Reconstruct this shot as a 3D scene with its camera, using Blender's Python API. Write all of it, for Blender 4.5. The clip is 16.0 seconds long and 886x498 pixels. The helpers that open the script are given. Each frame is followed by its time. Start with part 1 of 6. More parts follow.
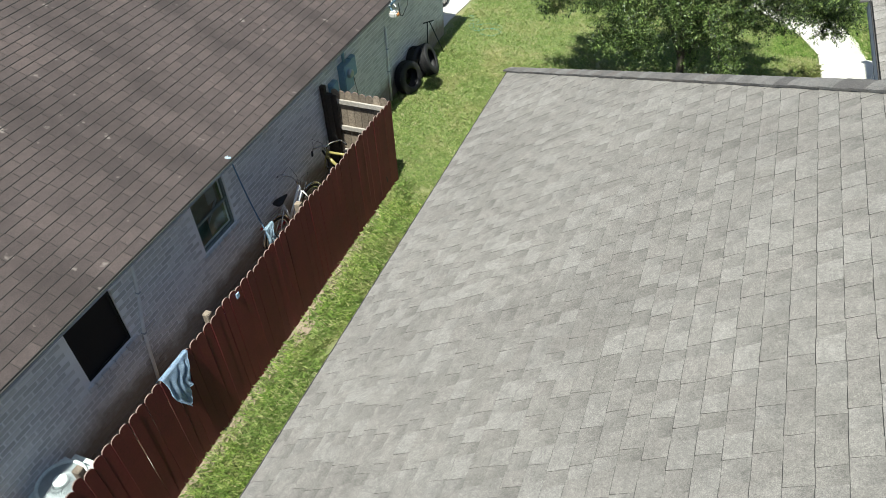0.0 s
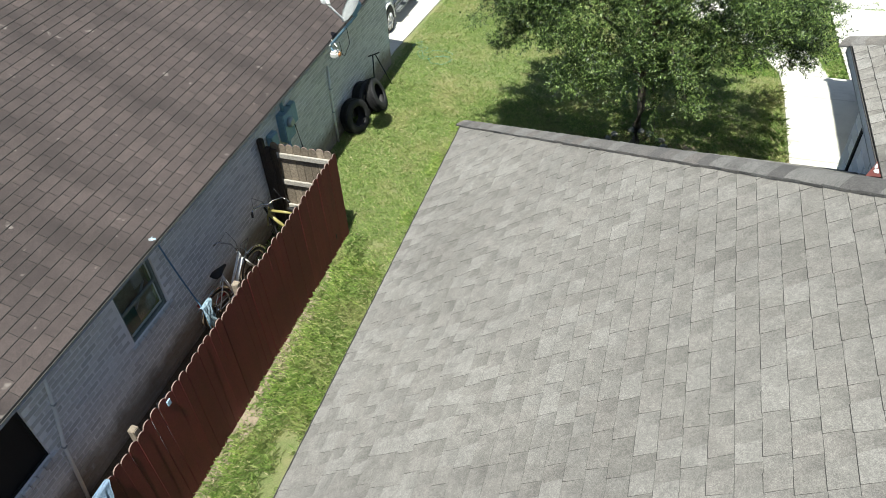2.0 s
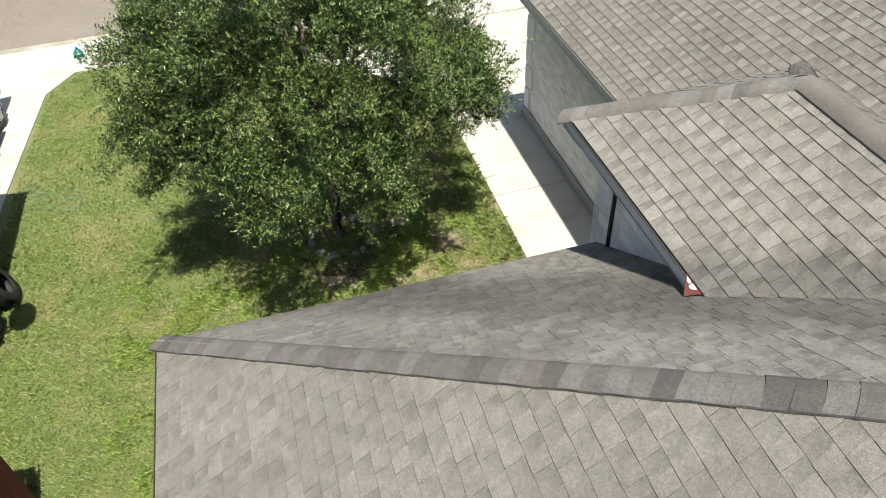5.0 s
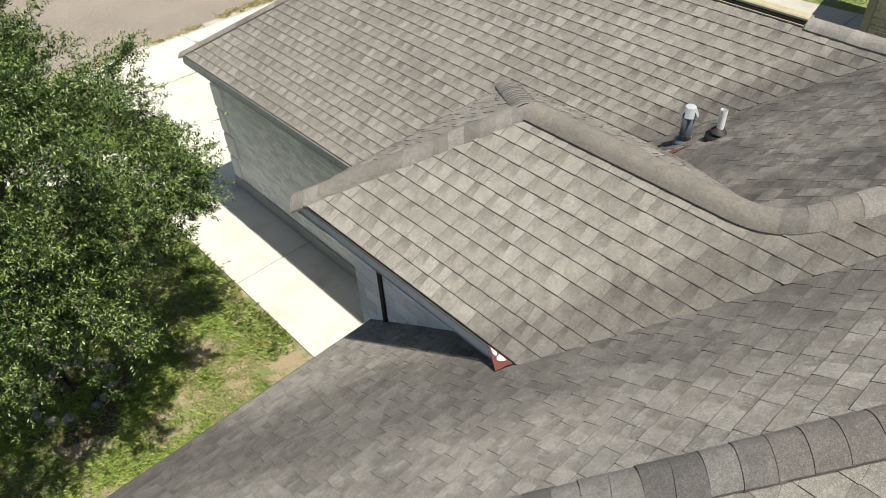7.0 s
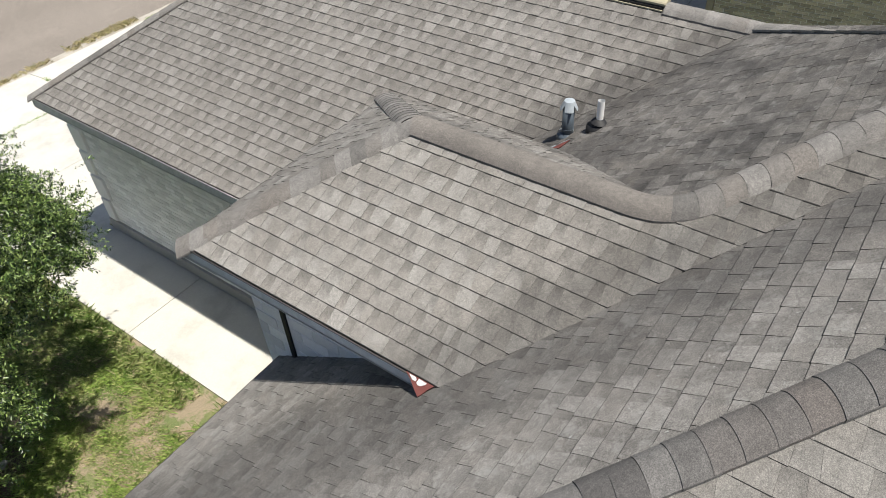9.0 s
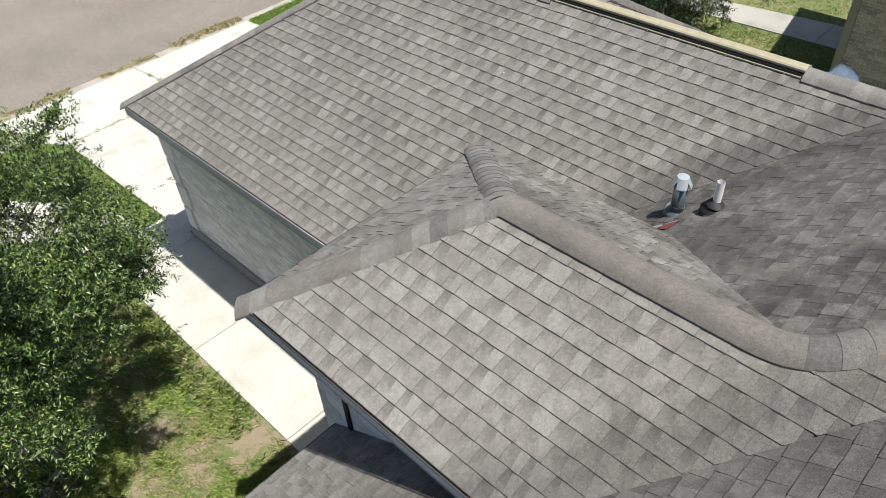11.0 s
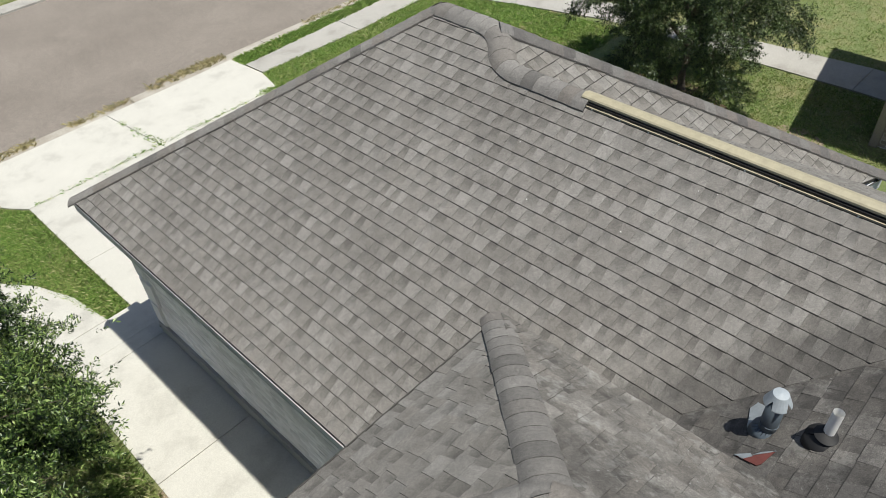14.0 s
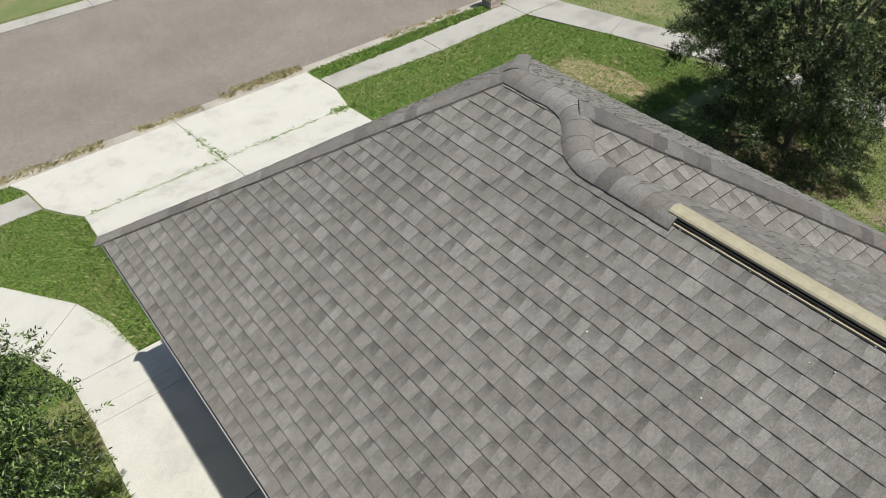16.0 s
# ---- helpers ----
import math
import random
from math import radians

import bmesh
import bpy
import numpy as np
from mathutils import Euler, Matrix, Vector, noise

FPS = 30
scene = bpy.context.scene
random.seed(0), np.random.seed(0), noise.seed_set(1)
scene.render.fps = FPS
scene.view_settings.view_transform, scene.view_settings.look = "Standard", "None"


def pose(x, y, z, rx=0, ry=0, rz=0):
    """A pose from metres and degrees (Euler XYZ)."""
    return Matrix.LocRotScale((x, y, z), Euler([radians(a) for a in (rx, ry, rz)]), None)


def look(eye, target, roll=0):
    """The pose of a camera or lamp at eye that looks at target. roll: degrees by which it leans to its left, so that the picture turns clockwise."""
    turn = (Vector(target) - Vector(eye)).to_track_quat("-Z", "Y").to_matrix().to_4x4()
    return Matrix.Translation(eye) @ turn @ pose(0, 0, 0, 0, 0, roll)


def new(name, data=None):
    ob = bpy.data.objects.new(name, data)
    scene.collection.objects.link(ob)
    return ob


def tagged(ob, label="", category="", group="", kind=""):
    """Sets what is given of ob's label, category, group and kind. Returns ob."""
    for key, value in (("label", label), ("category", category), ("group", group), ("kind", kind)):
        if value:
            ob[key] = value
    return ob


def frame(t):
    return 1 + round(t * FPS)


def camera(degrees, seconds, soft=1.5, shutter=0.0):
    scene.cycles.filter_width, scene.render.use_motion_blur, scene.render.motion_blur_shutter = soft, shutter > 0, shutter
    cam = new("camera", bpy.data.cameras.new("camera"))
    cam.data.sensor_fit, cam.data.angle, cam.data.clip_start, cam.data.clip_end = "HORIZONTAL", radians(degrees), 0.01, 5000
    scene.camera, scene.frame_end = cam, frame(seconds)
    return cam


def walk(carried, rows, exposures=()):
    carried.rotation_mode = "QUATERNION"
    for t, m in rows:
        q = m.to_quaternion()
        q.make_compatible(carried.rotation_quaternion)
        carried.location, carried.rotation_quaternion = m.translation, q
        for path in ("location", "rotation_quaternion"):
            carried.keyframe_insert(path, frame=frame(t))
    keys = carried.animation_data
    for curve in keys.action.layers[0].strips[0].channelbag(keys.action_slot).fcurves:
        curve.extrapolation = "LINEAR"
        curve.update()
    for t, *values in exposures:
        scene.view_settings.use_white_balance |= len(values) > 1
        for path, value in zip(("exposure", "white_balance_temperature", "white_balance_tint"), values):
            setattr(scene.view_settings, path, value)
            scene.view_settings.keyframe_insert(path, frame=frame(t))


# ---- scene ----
cam = camera(62.8, 16.0, soft=0.65)
PATH = [
    (0, (0.665, -0.085, 8.236), (0.083, 1.277, 6.893), -3.3),
    (0.5, (0.628, 0.216, 8.249), (0.077, 1.59, 6.905), -3.5),
    (1, (0.558, 0.472, 8.313), (0.074, 1.868, 6.964), -3.5),
    (1.5, (0.437, 0.817, 8.326), (-0.045, 2.212, 6.976), -3.4),
    (2, (0.28, 1.258, 8.336), (-0.202, 2.651, 6.984), -3.5),
    (2.5, (0.092, 1.794, 8.34), (-0.252, 3.221, 6.982), -3.6),
    (3, (-0.115, 2.365, 8.378), (-0.457, 3.791, 7.018), -3.5),
    (3.5, (-0.292, 2.994, 8.39), (-0.435, 4.451, 7.028), -3.1),
    (4, (-0.451, 3.56, 8.429), (-0.226, 4.997, 7.056), -2.9),
    (4.2, (-0.512, 3.691, 8.461), (-0.268, 5.123, 7.086), -2.9),
    (6.3, (-0.21, 4.78, 8.258), (0.498, 6.095, 6.928), -3.1),
    (6.5, (-0.175, 4.944, 8.279), (0.592, 6.222, 6.945), -3.0),
    (7, (-0.085, 5.067, 8.277), (0.885, 6.196, 6.942), -3.4),
    (7.5, (-0.106, 5.186, 8.332), (0.941, 6.234, 6.989), -3.3),
    (8, (-0.049, 5.176, 8.294), (1.057, 6.171, 6.958), -3.7),
    (8.5, (-0.015, 5.228, 8.314), (1.153, 6.13, 6.965), -3.6),
    (8.7, (0.001, 5.226, 8.299), (1.169, 6.129, 6.95), -3.7),
    (10.8, (0.689, 5.759, 8.341), (1.704, 6.845, 7.003), -4.1),
    (11, (0.757, 5.824, 8.348), (1.773, 6.91, 7.011), -4.1),
    (11.5, (0.966, 6.036, 8.36), (1.982, 7.12, 7.021), -4.1),
    (12, (1.289, 6.406, 8.354), (2.304, 7.489, 7.013), -4.2),
    (12.5, (1.674, 6.855, 8.343), (2.689, 7.937, 7.001), -4.2),
    (13, (2.037, 7.272, 8.327), (3.054, 8.354, 6.987), -4.2),
    (13.5, (2.146, 7.401, 8.332), (3.165, 8.483, 6.994), -4.2),
    (14, (2.274, 7.421, 8.415), (3.293, 8.501, 7.077), -4.2),
    (14.5, (2.59, 7.602, 8.438), (3.561, 8.725, 7.098), -4.2),
    (15, (2.938, 7.799, 8.39), (3.803, 9.02, 7.063), -3.8),
    (15.5, (3.192, 8.026, 8.396), (4.06, 9.245, 7.07), -3.7),
    (16, (3.448, 8.303, 8.384), (4.317, 9.519, 7.055), -3.6),
]
EXPOSURES = [(0.0, 0.8, 6380, 4), (3.5, 0.8, 6380, 4), (4.2, 0.69, 6600, 6), (6.4, 0.6, 7000, 7), (7.2, 0.57, 6950, 7), (8.7, 0.5, 6620, 10), (11.0, 0.45, 6450, 9), (12.5, 0.25, 6450, 8), (13.5, 0.17, 6450, 8), (14.5, 0.17, 6450, 8), (16.0, 0.05, 6450, 8)]
walk(cam, [(t, look(eye, target, roll)) for t, eye, target, roll in PATH], EXPOSURES)

# ---- light: high clear sun from the back of the plots, open sky ----
SUN_DIR = Vector((0.05, -0.36, 1.0)).normalized()
world = bpy.data.worlds.new("sky")
scene.world = world
world.use_nodes = True
wn = world.node_tree.nodes
sky = wn.new("ShaderNodeTexSky")
sky.sky_type = "NISHITA"
sky.sun_disc = False
sky.sun_elevation = math.asin(SUN_DIR.z)
sky.sun_rotation = math.atan2(SUN_DIR.x, SUN_DIR.y)
sky.air_density, sky.dust_density, sky.ozone_density = 1.0, 1.2, 1.0
world.node_tree.links.new(sky.outputs[0], wn["Background"].inputs[0])
wn["Background"].inputs[1].default_value = 0.066
sun = new("sun", bpy.data.lights.new("sun", "SUN"))
sun.data.energy = 4.45
sun.data.angle = radians(0.55)
sun.data.color = (1.0, 0.96, 0.885)
sun.matrix_world = look(SUN_DIR * 40, (0, 0, 0))


# ---- materials ----
def mat(name):
    m = bpy.data.materials.new(name)
    m.use_nodes = True
    return m, m.node_tree.nodes, m.node_tree.links, m.node_tree.nodes["Principled BSDF"]


def noise_tex(n, l, scale, detail=4.0, rough=0.6, coords=None, dims="3D"):
    t = n.new("ShaderNodeTexNoise")
    t.inputs["Scale"].default_value = scale
    t.inputs["Detail"].default_value = detail
    t.inputs["Roughness"].default_value = rough
    if coords is not None:
        l.new(coords, t.inputs["Vector"])
    return t.outputs["Fac"]


def ramp(n, l, fac, stops):
    r = n.new("ShaderNodeValToRGB")
    e = r.color_ramp.elements
    while len(e) < len(stops):
        e.new(0.5)
    for el, (p, c) in zip(e, stops):
        el.position, el.color = p, (*c, 1.0)
    l.new(fac, r.inputs[0])
    return r.outputs[0]


def blend(n, l, kind, fac, a, b):
    m = n.new("ShaderNodeMixRGB")
    m.blend_type = kind
    for sock, v in ((m.inputs[0], fac), (m.inputs[1], a), (m.inputs[2], b)):
        if isinstance(v, (int, float)):
            sock.default_value = v
        elif isinstance(v, tuple):
            sock.default_value = (*v, 1.0)
        else:
            l.new(v, sock)
    return m.outputs[0]


def calc(n, l, op, a, b=0.0):
    m = n.new("ShaderNodeMath")
    m.operation = op
    for sock, v in ((m.inputs[0], a), (m.inputs[1], b)):
        if isinstance(v, (int, float)):
            sock.default_value = v
        else:
            l.new(v, sock)
    return m.outputs[0]


def world_pos(n):
    return n.new("ShaderNodeNewGeometry").outputs["Position"]


def bump(n, l, b, height, dist, strength=0.6):
    k = n.new("ShaderNodeBump")
    k.inputs["Strength"].default_value = strength
    k.inputs["Distance"].default_value = dist
    l.new(height, k.inputs["Height"])
    l.new(k.outputs[0], b.inputs["Normal"])


def piece_random(n, l):
    o = n.new("ShaderNodeObjectInfo").outputs["Random"]
    g = n.new("ShaderNodeNewGeometry").outputs["Random Per Island"]
    return calc(n, l, "FRACT", calc(n, l, "ADD", o, g))


def surface(name, stops, grain=60.0, patch=1.2, rough=0.85, metal=0.0, relief=0.002, patch_amount=0.35, patch_stops=None, pieces=0.0, strength=0.6):
    """Colour ramp driven by fine grain, multiplied by broad patches, optionally varied from piece to piece."""
    m, n, l, b = mat(name)
    p = world_pos(n)
    fine = noise_tex(n, l, grain, 3.0, 0.7, p)
    col = ramp(n, l, fine, stops)
    broad = noise_tex(n, l, patch, 5.0, 0.62, p)
    ps = patch_stops or [(0.3, (0.62, 0.62, 0.62)), (0.7, (1.15, 1.15, 1.15))]
    col = blend(n, l, "MULTIPLY", patch_amount, col, ramp(n, l, broad, ps))
    if pieces:
        r = piece_random(n, l)
        lo, hi = 1 - pieces, 1 + pieces
        col = blend(n, l, "MULTIPLY", 1.0, col, ramp(n, l, r, [(0.0, (lo, lo, lo)), (1.0, (hi, hi, hi))]))
    l.new(col, b.inputs["Base Color"])
    b.inputs["Roughness"].default_value = rough
    b.inputs["Metallic"].default_value = metal
    if relief:
        bump(n, l, b, fine, relief, strength)
    return m


def flat(name, colour, rough=0.5, metal=0.0, var=0.12, grain=14.0):
    c = Vector(colour)
    return surface(name, [(0.3, tuple(c * (1 - var))), (0.7, tuple(c * (1 + var)))], grain, 2.5, rough, metal, 0.0, 0.25)


def shingle_material(name, dark, light, warm, stain, streaks=0.0, lichen=0.0, grit=0.5, algae=0.0, valley=None, band=0.42):
    """Granulated asphalt shingle: blended tabs, sparkling granules, broad dark weather stains."""
    m, n, l, b = mat(name)
    p = world_pos(n)
    r = piece_random(n, l)
    mid = tuple(0.5 * (a + c) for a, c in zip(dark, light))
    base = ramp(n, l, r, [(0.0, dark), (0.12, dark), (0.2, mid), (0.5, warm), (0.68, mid), (0.8, light), (1.0, tuple(1.06 * c for c in light))])
    gran = noise_tex(n, l, 165.0, 3.0, 0.85, p)
    col = blend(n, l, "MULTIPLY", 1.0, base, ramp(n, l, gran, [(0.34, (1 - grit,) * 3), (0.5, (1.0, 1.0, 1.0)), (0.66, (1 + 1.3 * grit, 1 + 1.28 * grit, 1 + 1.24 * grit))]))
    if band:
        # laminated shingle: the ply between two teeth has a shadow band in its granule colour, dark at its head and
        # fading towards the butt
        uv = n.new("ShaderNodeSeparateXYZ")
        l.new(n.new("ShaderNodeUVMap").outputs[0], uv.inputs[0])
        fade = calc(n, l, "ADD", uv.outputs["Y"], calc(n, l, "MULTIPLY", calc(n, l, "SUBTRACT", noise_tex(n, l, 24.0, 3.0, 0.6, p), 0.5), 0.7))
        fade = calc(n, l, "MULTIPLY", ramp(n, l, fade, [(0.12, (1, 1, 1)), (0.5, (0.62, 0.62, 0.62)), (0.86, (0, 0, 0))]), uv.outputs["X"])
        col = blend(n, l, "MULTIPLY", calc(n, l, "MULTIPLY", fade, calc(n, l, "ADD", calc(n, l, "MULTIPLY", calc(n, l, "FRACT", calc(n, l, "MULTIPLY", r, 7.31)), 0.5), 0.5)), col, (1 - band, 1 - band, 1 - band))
    soft = noise_tex(n, l, 11.0, 4.0, 0.75, p)
    col = blend(n, l, "MULTIPLY", 0.7, col, ramp(n, l, soft, [(0.3, (0.76, 0.76, 0.76)), (0.7, (1.18, 1.18, 1.18))]))
    fleck = noise_tex(n, l, 52.0, 3.0, 0.75, p)
    col = blend(n, l, "MULTIPLY", 0.5, col, ramp(n, l, fleck, [(0.34, (0.7, 0.7, 0.7)), (0.5, (1.0, 1.0, 1.0)), (0.66, (1.32, 1.31, 1.29))]))
    cloud = noise_tex(n, l, 2.6, 5.0, 0.65, p)
    col = blend(n, l, "MULTIPLY", 0.6, col, ramp(n, l, cloud, [(0.34, (0.86, 0.86, 0.865)), (0.5, (1.0, 1.0, 1.0)), (0.7, (1.05, 1.05, 1.05))]))
    broad = noise_tex(n, l, 0.7, 5.0, 0.6, p)
    col = blend(n, l, "MULTIPLY", stain, col, ramp(n, l, broad, [(0.36, (0.55, 0.54, 0.53)), (0.52, (0.97, 0.97, 0.97)), (0.7, (1.12, 1.12, 1.11))]))
    if lichen:
        spot = noise_tex(n, l, 6.5, 6.0, 0.72, p)
        col = blend(n, l, "MIX", ramp(n, l, spot, [(0.54, (0, 0, 0)), (0.68, (lichen, lichen, lichen))]), col, (0.33, 0.325, 0.305))
        speck = noise_tex(n, l, 38.0, 2.0, 0.5, p)
        col = blend(n, l, "MIX", ramp(n, l, speck, [(0.7, (0, 0, 0)), (0.76, (lichen, lichen, lichen))]), col, (0.45, 0.45, 0.43))
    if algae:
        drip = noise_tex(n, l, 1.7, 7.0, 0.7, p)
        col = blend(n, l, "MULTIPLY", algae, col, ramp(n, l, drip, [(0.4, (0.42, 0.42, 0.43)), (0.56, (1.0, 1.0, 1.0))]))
    if valley:
        # ragged darkening along a valley line nx*x + ny*y = c
        nx, ny, c, reach = valley
        dot = n.new("ShaderNodeVectorMath")
        dot.operation = "DOT_PRODUCT"
        l.new(p, dot.inputs[0])
        dot.inputs[1].default_value = (nx, ny, 0.0)
        away = calc(n, l, "ABSOLUTE", calc(n, l, "SUBTRACT", dot.outputs["Value"], c))
        away = calc(n, l, "ADD", away, calc(n, l, "MULTIPLY", noise_tex(n, l, 2.4, 6.0, 0.7, p), -1.0 * reach))
        col = blend(n, l, "MULTIPLY", 1.0, col, ramp(n, l, calc(n, l, "DIVIDE", away, reach), [(0.0, (0.56, 0.56, 0.565)), (0.3, (0.78, 0.78, 0.78)), (0.6, (1.0, 1.0, 1.0))]))
    if streaks:
        # soft slanting shadow bands painted into the shingle colour
        turn = n.new("ShaderNodeMapping")
        turn.inputs["Rotation"].default_value = (0, 0, radians(-28))
        turn.inputs["Scale"].default_value = (0.22, 1.5, 0.3)
        l.new(p, turn.inputs["Vector"])
        run = noise_tex(n, l, 1.0, 2.0, 0.5, turn.outputs[0])
        col = blend(n, l, "MULTIPLY", streaks, col, ramp(n, l, run, [(0.36, (0.45, 0.44, 0.44)), (0.5, (1.0, 1.0, 1.0)), (0.7, (1.15, 1.12, 1.1))]))
        spots = noise_tex(n, l, 5.5, 2.0, 0.5, p)
        col = blend(n, l, "MIX", ramp(n, l, spots, [(0.7, (0, 0, 0)), (0.76, (0.5, 0.5, 0.5))]), col, (0.3, 0.27, 0.24))
    l.new(col, b.inputs["Base Color"])
    b.inputs["Roughness"].default_value = 0.9
    bump(n, l, b, gran, 0.003, 0.8)
    return m


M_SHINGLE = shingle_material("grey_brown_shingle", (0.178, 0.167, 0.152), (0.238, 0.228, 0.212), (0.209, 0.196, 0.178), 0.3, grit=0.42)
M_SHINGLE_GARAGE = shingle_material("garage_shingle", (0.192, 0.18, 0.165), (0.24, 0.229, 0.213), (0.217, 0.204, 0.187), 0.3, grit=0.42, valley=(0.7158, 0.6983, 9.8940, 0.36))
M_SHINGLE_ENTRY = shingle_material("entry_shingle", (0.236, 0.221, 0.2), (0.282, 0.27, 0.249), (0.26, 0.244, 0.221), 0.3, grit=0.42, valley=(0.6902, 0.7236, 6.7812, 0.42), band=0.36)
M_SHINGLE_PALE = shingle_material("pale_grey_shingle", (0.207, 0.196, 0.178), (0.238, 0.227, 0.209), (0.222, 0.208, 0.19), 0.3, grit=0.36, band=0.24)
M_CAP = shingle_material("ridge_cap_shingle", (0.142, 0.135, 0.127), (0.222, 0.212, 0.199), (0.186, 0.169, 0.152), 0.25, grit=0.42, band=0.0)
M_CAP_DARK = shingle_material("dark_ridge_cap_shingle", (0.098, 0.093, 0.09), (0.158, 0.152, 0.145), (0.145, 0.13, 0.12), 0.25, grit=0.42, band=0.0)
M_RED_SHINGLE = shingle_material("red_brown_shingle", (0.06, 0.047, 0.0445), (0.077, 0.06, 0.056), (0.068, 0.053, 0.05), 0.45, 0.42, band=0.0)
M_SHINGLE_EDGE = flat("asphalt_cut_edge", (0.06, 0.057, 0.053), 0.95)
M_DECK = flat("roof_underlay", (0.035, 0.033, 0.031), 0.95)
M_FASCIA = flat("white_fascia", (0.62, 0.64, 0.66), 0.6)
M_SOFFIT = flat("grey_soffit", (0.32, 0.33, 0.34), 0.7)
M_DRIP = flat("drip_edge_metal", (0.38, 0.38, 0.39), 0.5, 0.1)
M_SHINGLE_OLD = shingle_material("weathered_shingle", (0.2, 0.189, 0.175), (0.258, 0.246, 0.229), (0.23, 0.215, 0.197), 0.4, 0.0, 0.65, 0.45, 0.25, (0.6902, 0.7236, 6.7812, 0.7), 0.3)
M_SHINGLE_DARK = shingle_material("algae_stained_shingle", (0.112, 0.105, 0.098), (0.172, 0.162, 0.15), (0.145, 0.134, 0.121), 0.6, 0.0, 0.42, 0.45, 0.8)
M_SHINGLE_LICHEN = shingle_material("lichen_mottled_shingle", (0.15, 0.141, 0.128), (0.235, 0.223, 0.205), (0.195, 0.18, 0.162), 0.3, 0.0, 0.9, 0.45, 0.75)
brick_args = ([(0.3, (0.8, 0.8, 0.8)), (0.7, (0.9, 0.9, 0.895))], 70.0, 0.9, 0.85, 0.0, 0.003, 0.4, [(0.3, (0.74, 0.72, 0.7)), (0.65, (1.08, 1.08, 1.08))], 0.13)
M_BRICK_WHITE = surface("white_washed_grey_brick", [(0.3, (0.6, 0.59, 0.575)), (0.7, (0.78, 0.77, 0.75))], 60.0, 1.4, 0.85, 0.0, 0.003, 0.4, [(0.3, (0.74, 0.72, 0.7)), (0.65, (1.08, 1.08, 1.08))], 0.14)
M_BRICK_CLEAN = surface("white_painted_brick", *brick_args)


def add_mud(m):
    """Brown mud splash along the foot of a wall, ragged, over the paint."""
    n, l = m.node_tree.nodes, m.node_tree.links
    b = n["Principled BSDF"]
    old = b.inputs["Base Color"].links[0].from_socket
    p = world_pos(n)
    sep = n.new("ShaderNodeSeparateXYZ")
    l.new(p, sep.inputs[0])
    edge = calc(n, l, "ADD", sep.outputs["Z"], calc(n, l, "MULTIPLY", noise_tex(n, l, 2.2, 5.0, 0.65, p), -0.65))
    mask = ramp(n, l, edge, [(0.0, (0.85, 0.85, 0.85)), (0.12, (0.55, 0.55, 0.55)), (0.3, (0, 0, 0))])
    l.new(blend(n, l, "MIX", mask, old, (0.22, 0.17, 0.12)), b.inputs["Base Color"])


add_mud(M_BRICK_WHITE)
M_MORTAR = surface("pale_mortar", [(0.3, (0.86, 0.85, 0.84)), (0.7, (0.93, 0.92, 0.91))], 90.0, 1.0, 0.95)
M_MORTAR_STAINED = surface("stained_mortar", [(0.3, (0.88, 0.87, 0.86)), (0.7, (0.95, 0.94, 0.93))], 90.0, 1.0, 0.95)
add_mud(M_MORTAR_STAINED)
M_BRICK_TAN = surface("tan_brick", [(0.3, (0.34, 0.28, 0.24)), (0.7, (0.52, 0.45, 0.39))], 60.0, 1.0, 0.85, 0.0, 0.003, 0.3, None, 0.3)
M_CONCRETE = surface("pale_concrete", [(0.3, (0.5, 0.485, 0.44)), (0.7, (0.62, 0.605, 0.55))], 55.0, 1.5, 0.9, 0.0, 0.001, 0.45, [(0.33, (0.6, 0.59, 0.575)), (0.47, (0.95, 0.95, 0.94)), (0.7, (1.08, 1.08, 1.07))])
M_PAVEMENT = surface("grey_weathered_concrete", [(0.3, (0.33, 0.315, 0.29)), (0.7, (0.47, 0.455, 0.42))], 45.0, 1.1, 0.9, 0.0, 0.001, 0.7, [(0.3, (0.6, 0.58, 0.55)), (0.5, (0.97, 0.97, 0.96)), (0.7, (1.1, 1.1, 1.09))])
M_GUTTER = surface("dusty_gutter_concrete", [(0.3, (0.34, 0.315, 0.275)), (0.7, (0.5, 0.475, 0.425))], 40.0, 1.0, 0.95, 0.0, 0.002, 0.8, [(0.35, (0.62, 0.58, 0.53)), (0.6, (1.08, 1.07, 1.05))])
M_FOUNDATION = surface("foundation_concrete", [(0.3, (0.33, 0.32, 0.3)), (0.7, (0.45, 0.44, 0.41))], 40.0, 0.9, 0.9, 0.0, 0.002, 0.5)
M_ASPHALT = surface("worn_asphalt", [(0.32, (0.115, 0.1, 0.087)), (0.68, (0.37, 0.325, 0.28))], 60.0, 0.35, 0.95, 0.0, 0.004, 0.6, [(0.3, (0.74, 0.73, 0.72)), (0.65, (1.1, 1.1, 1.1))])


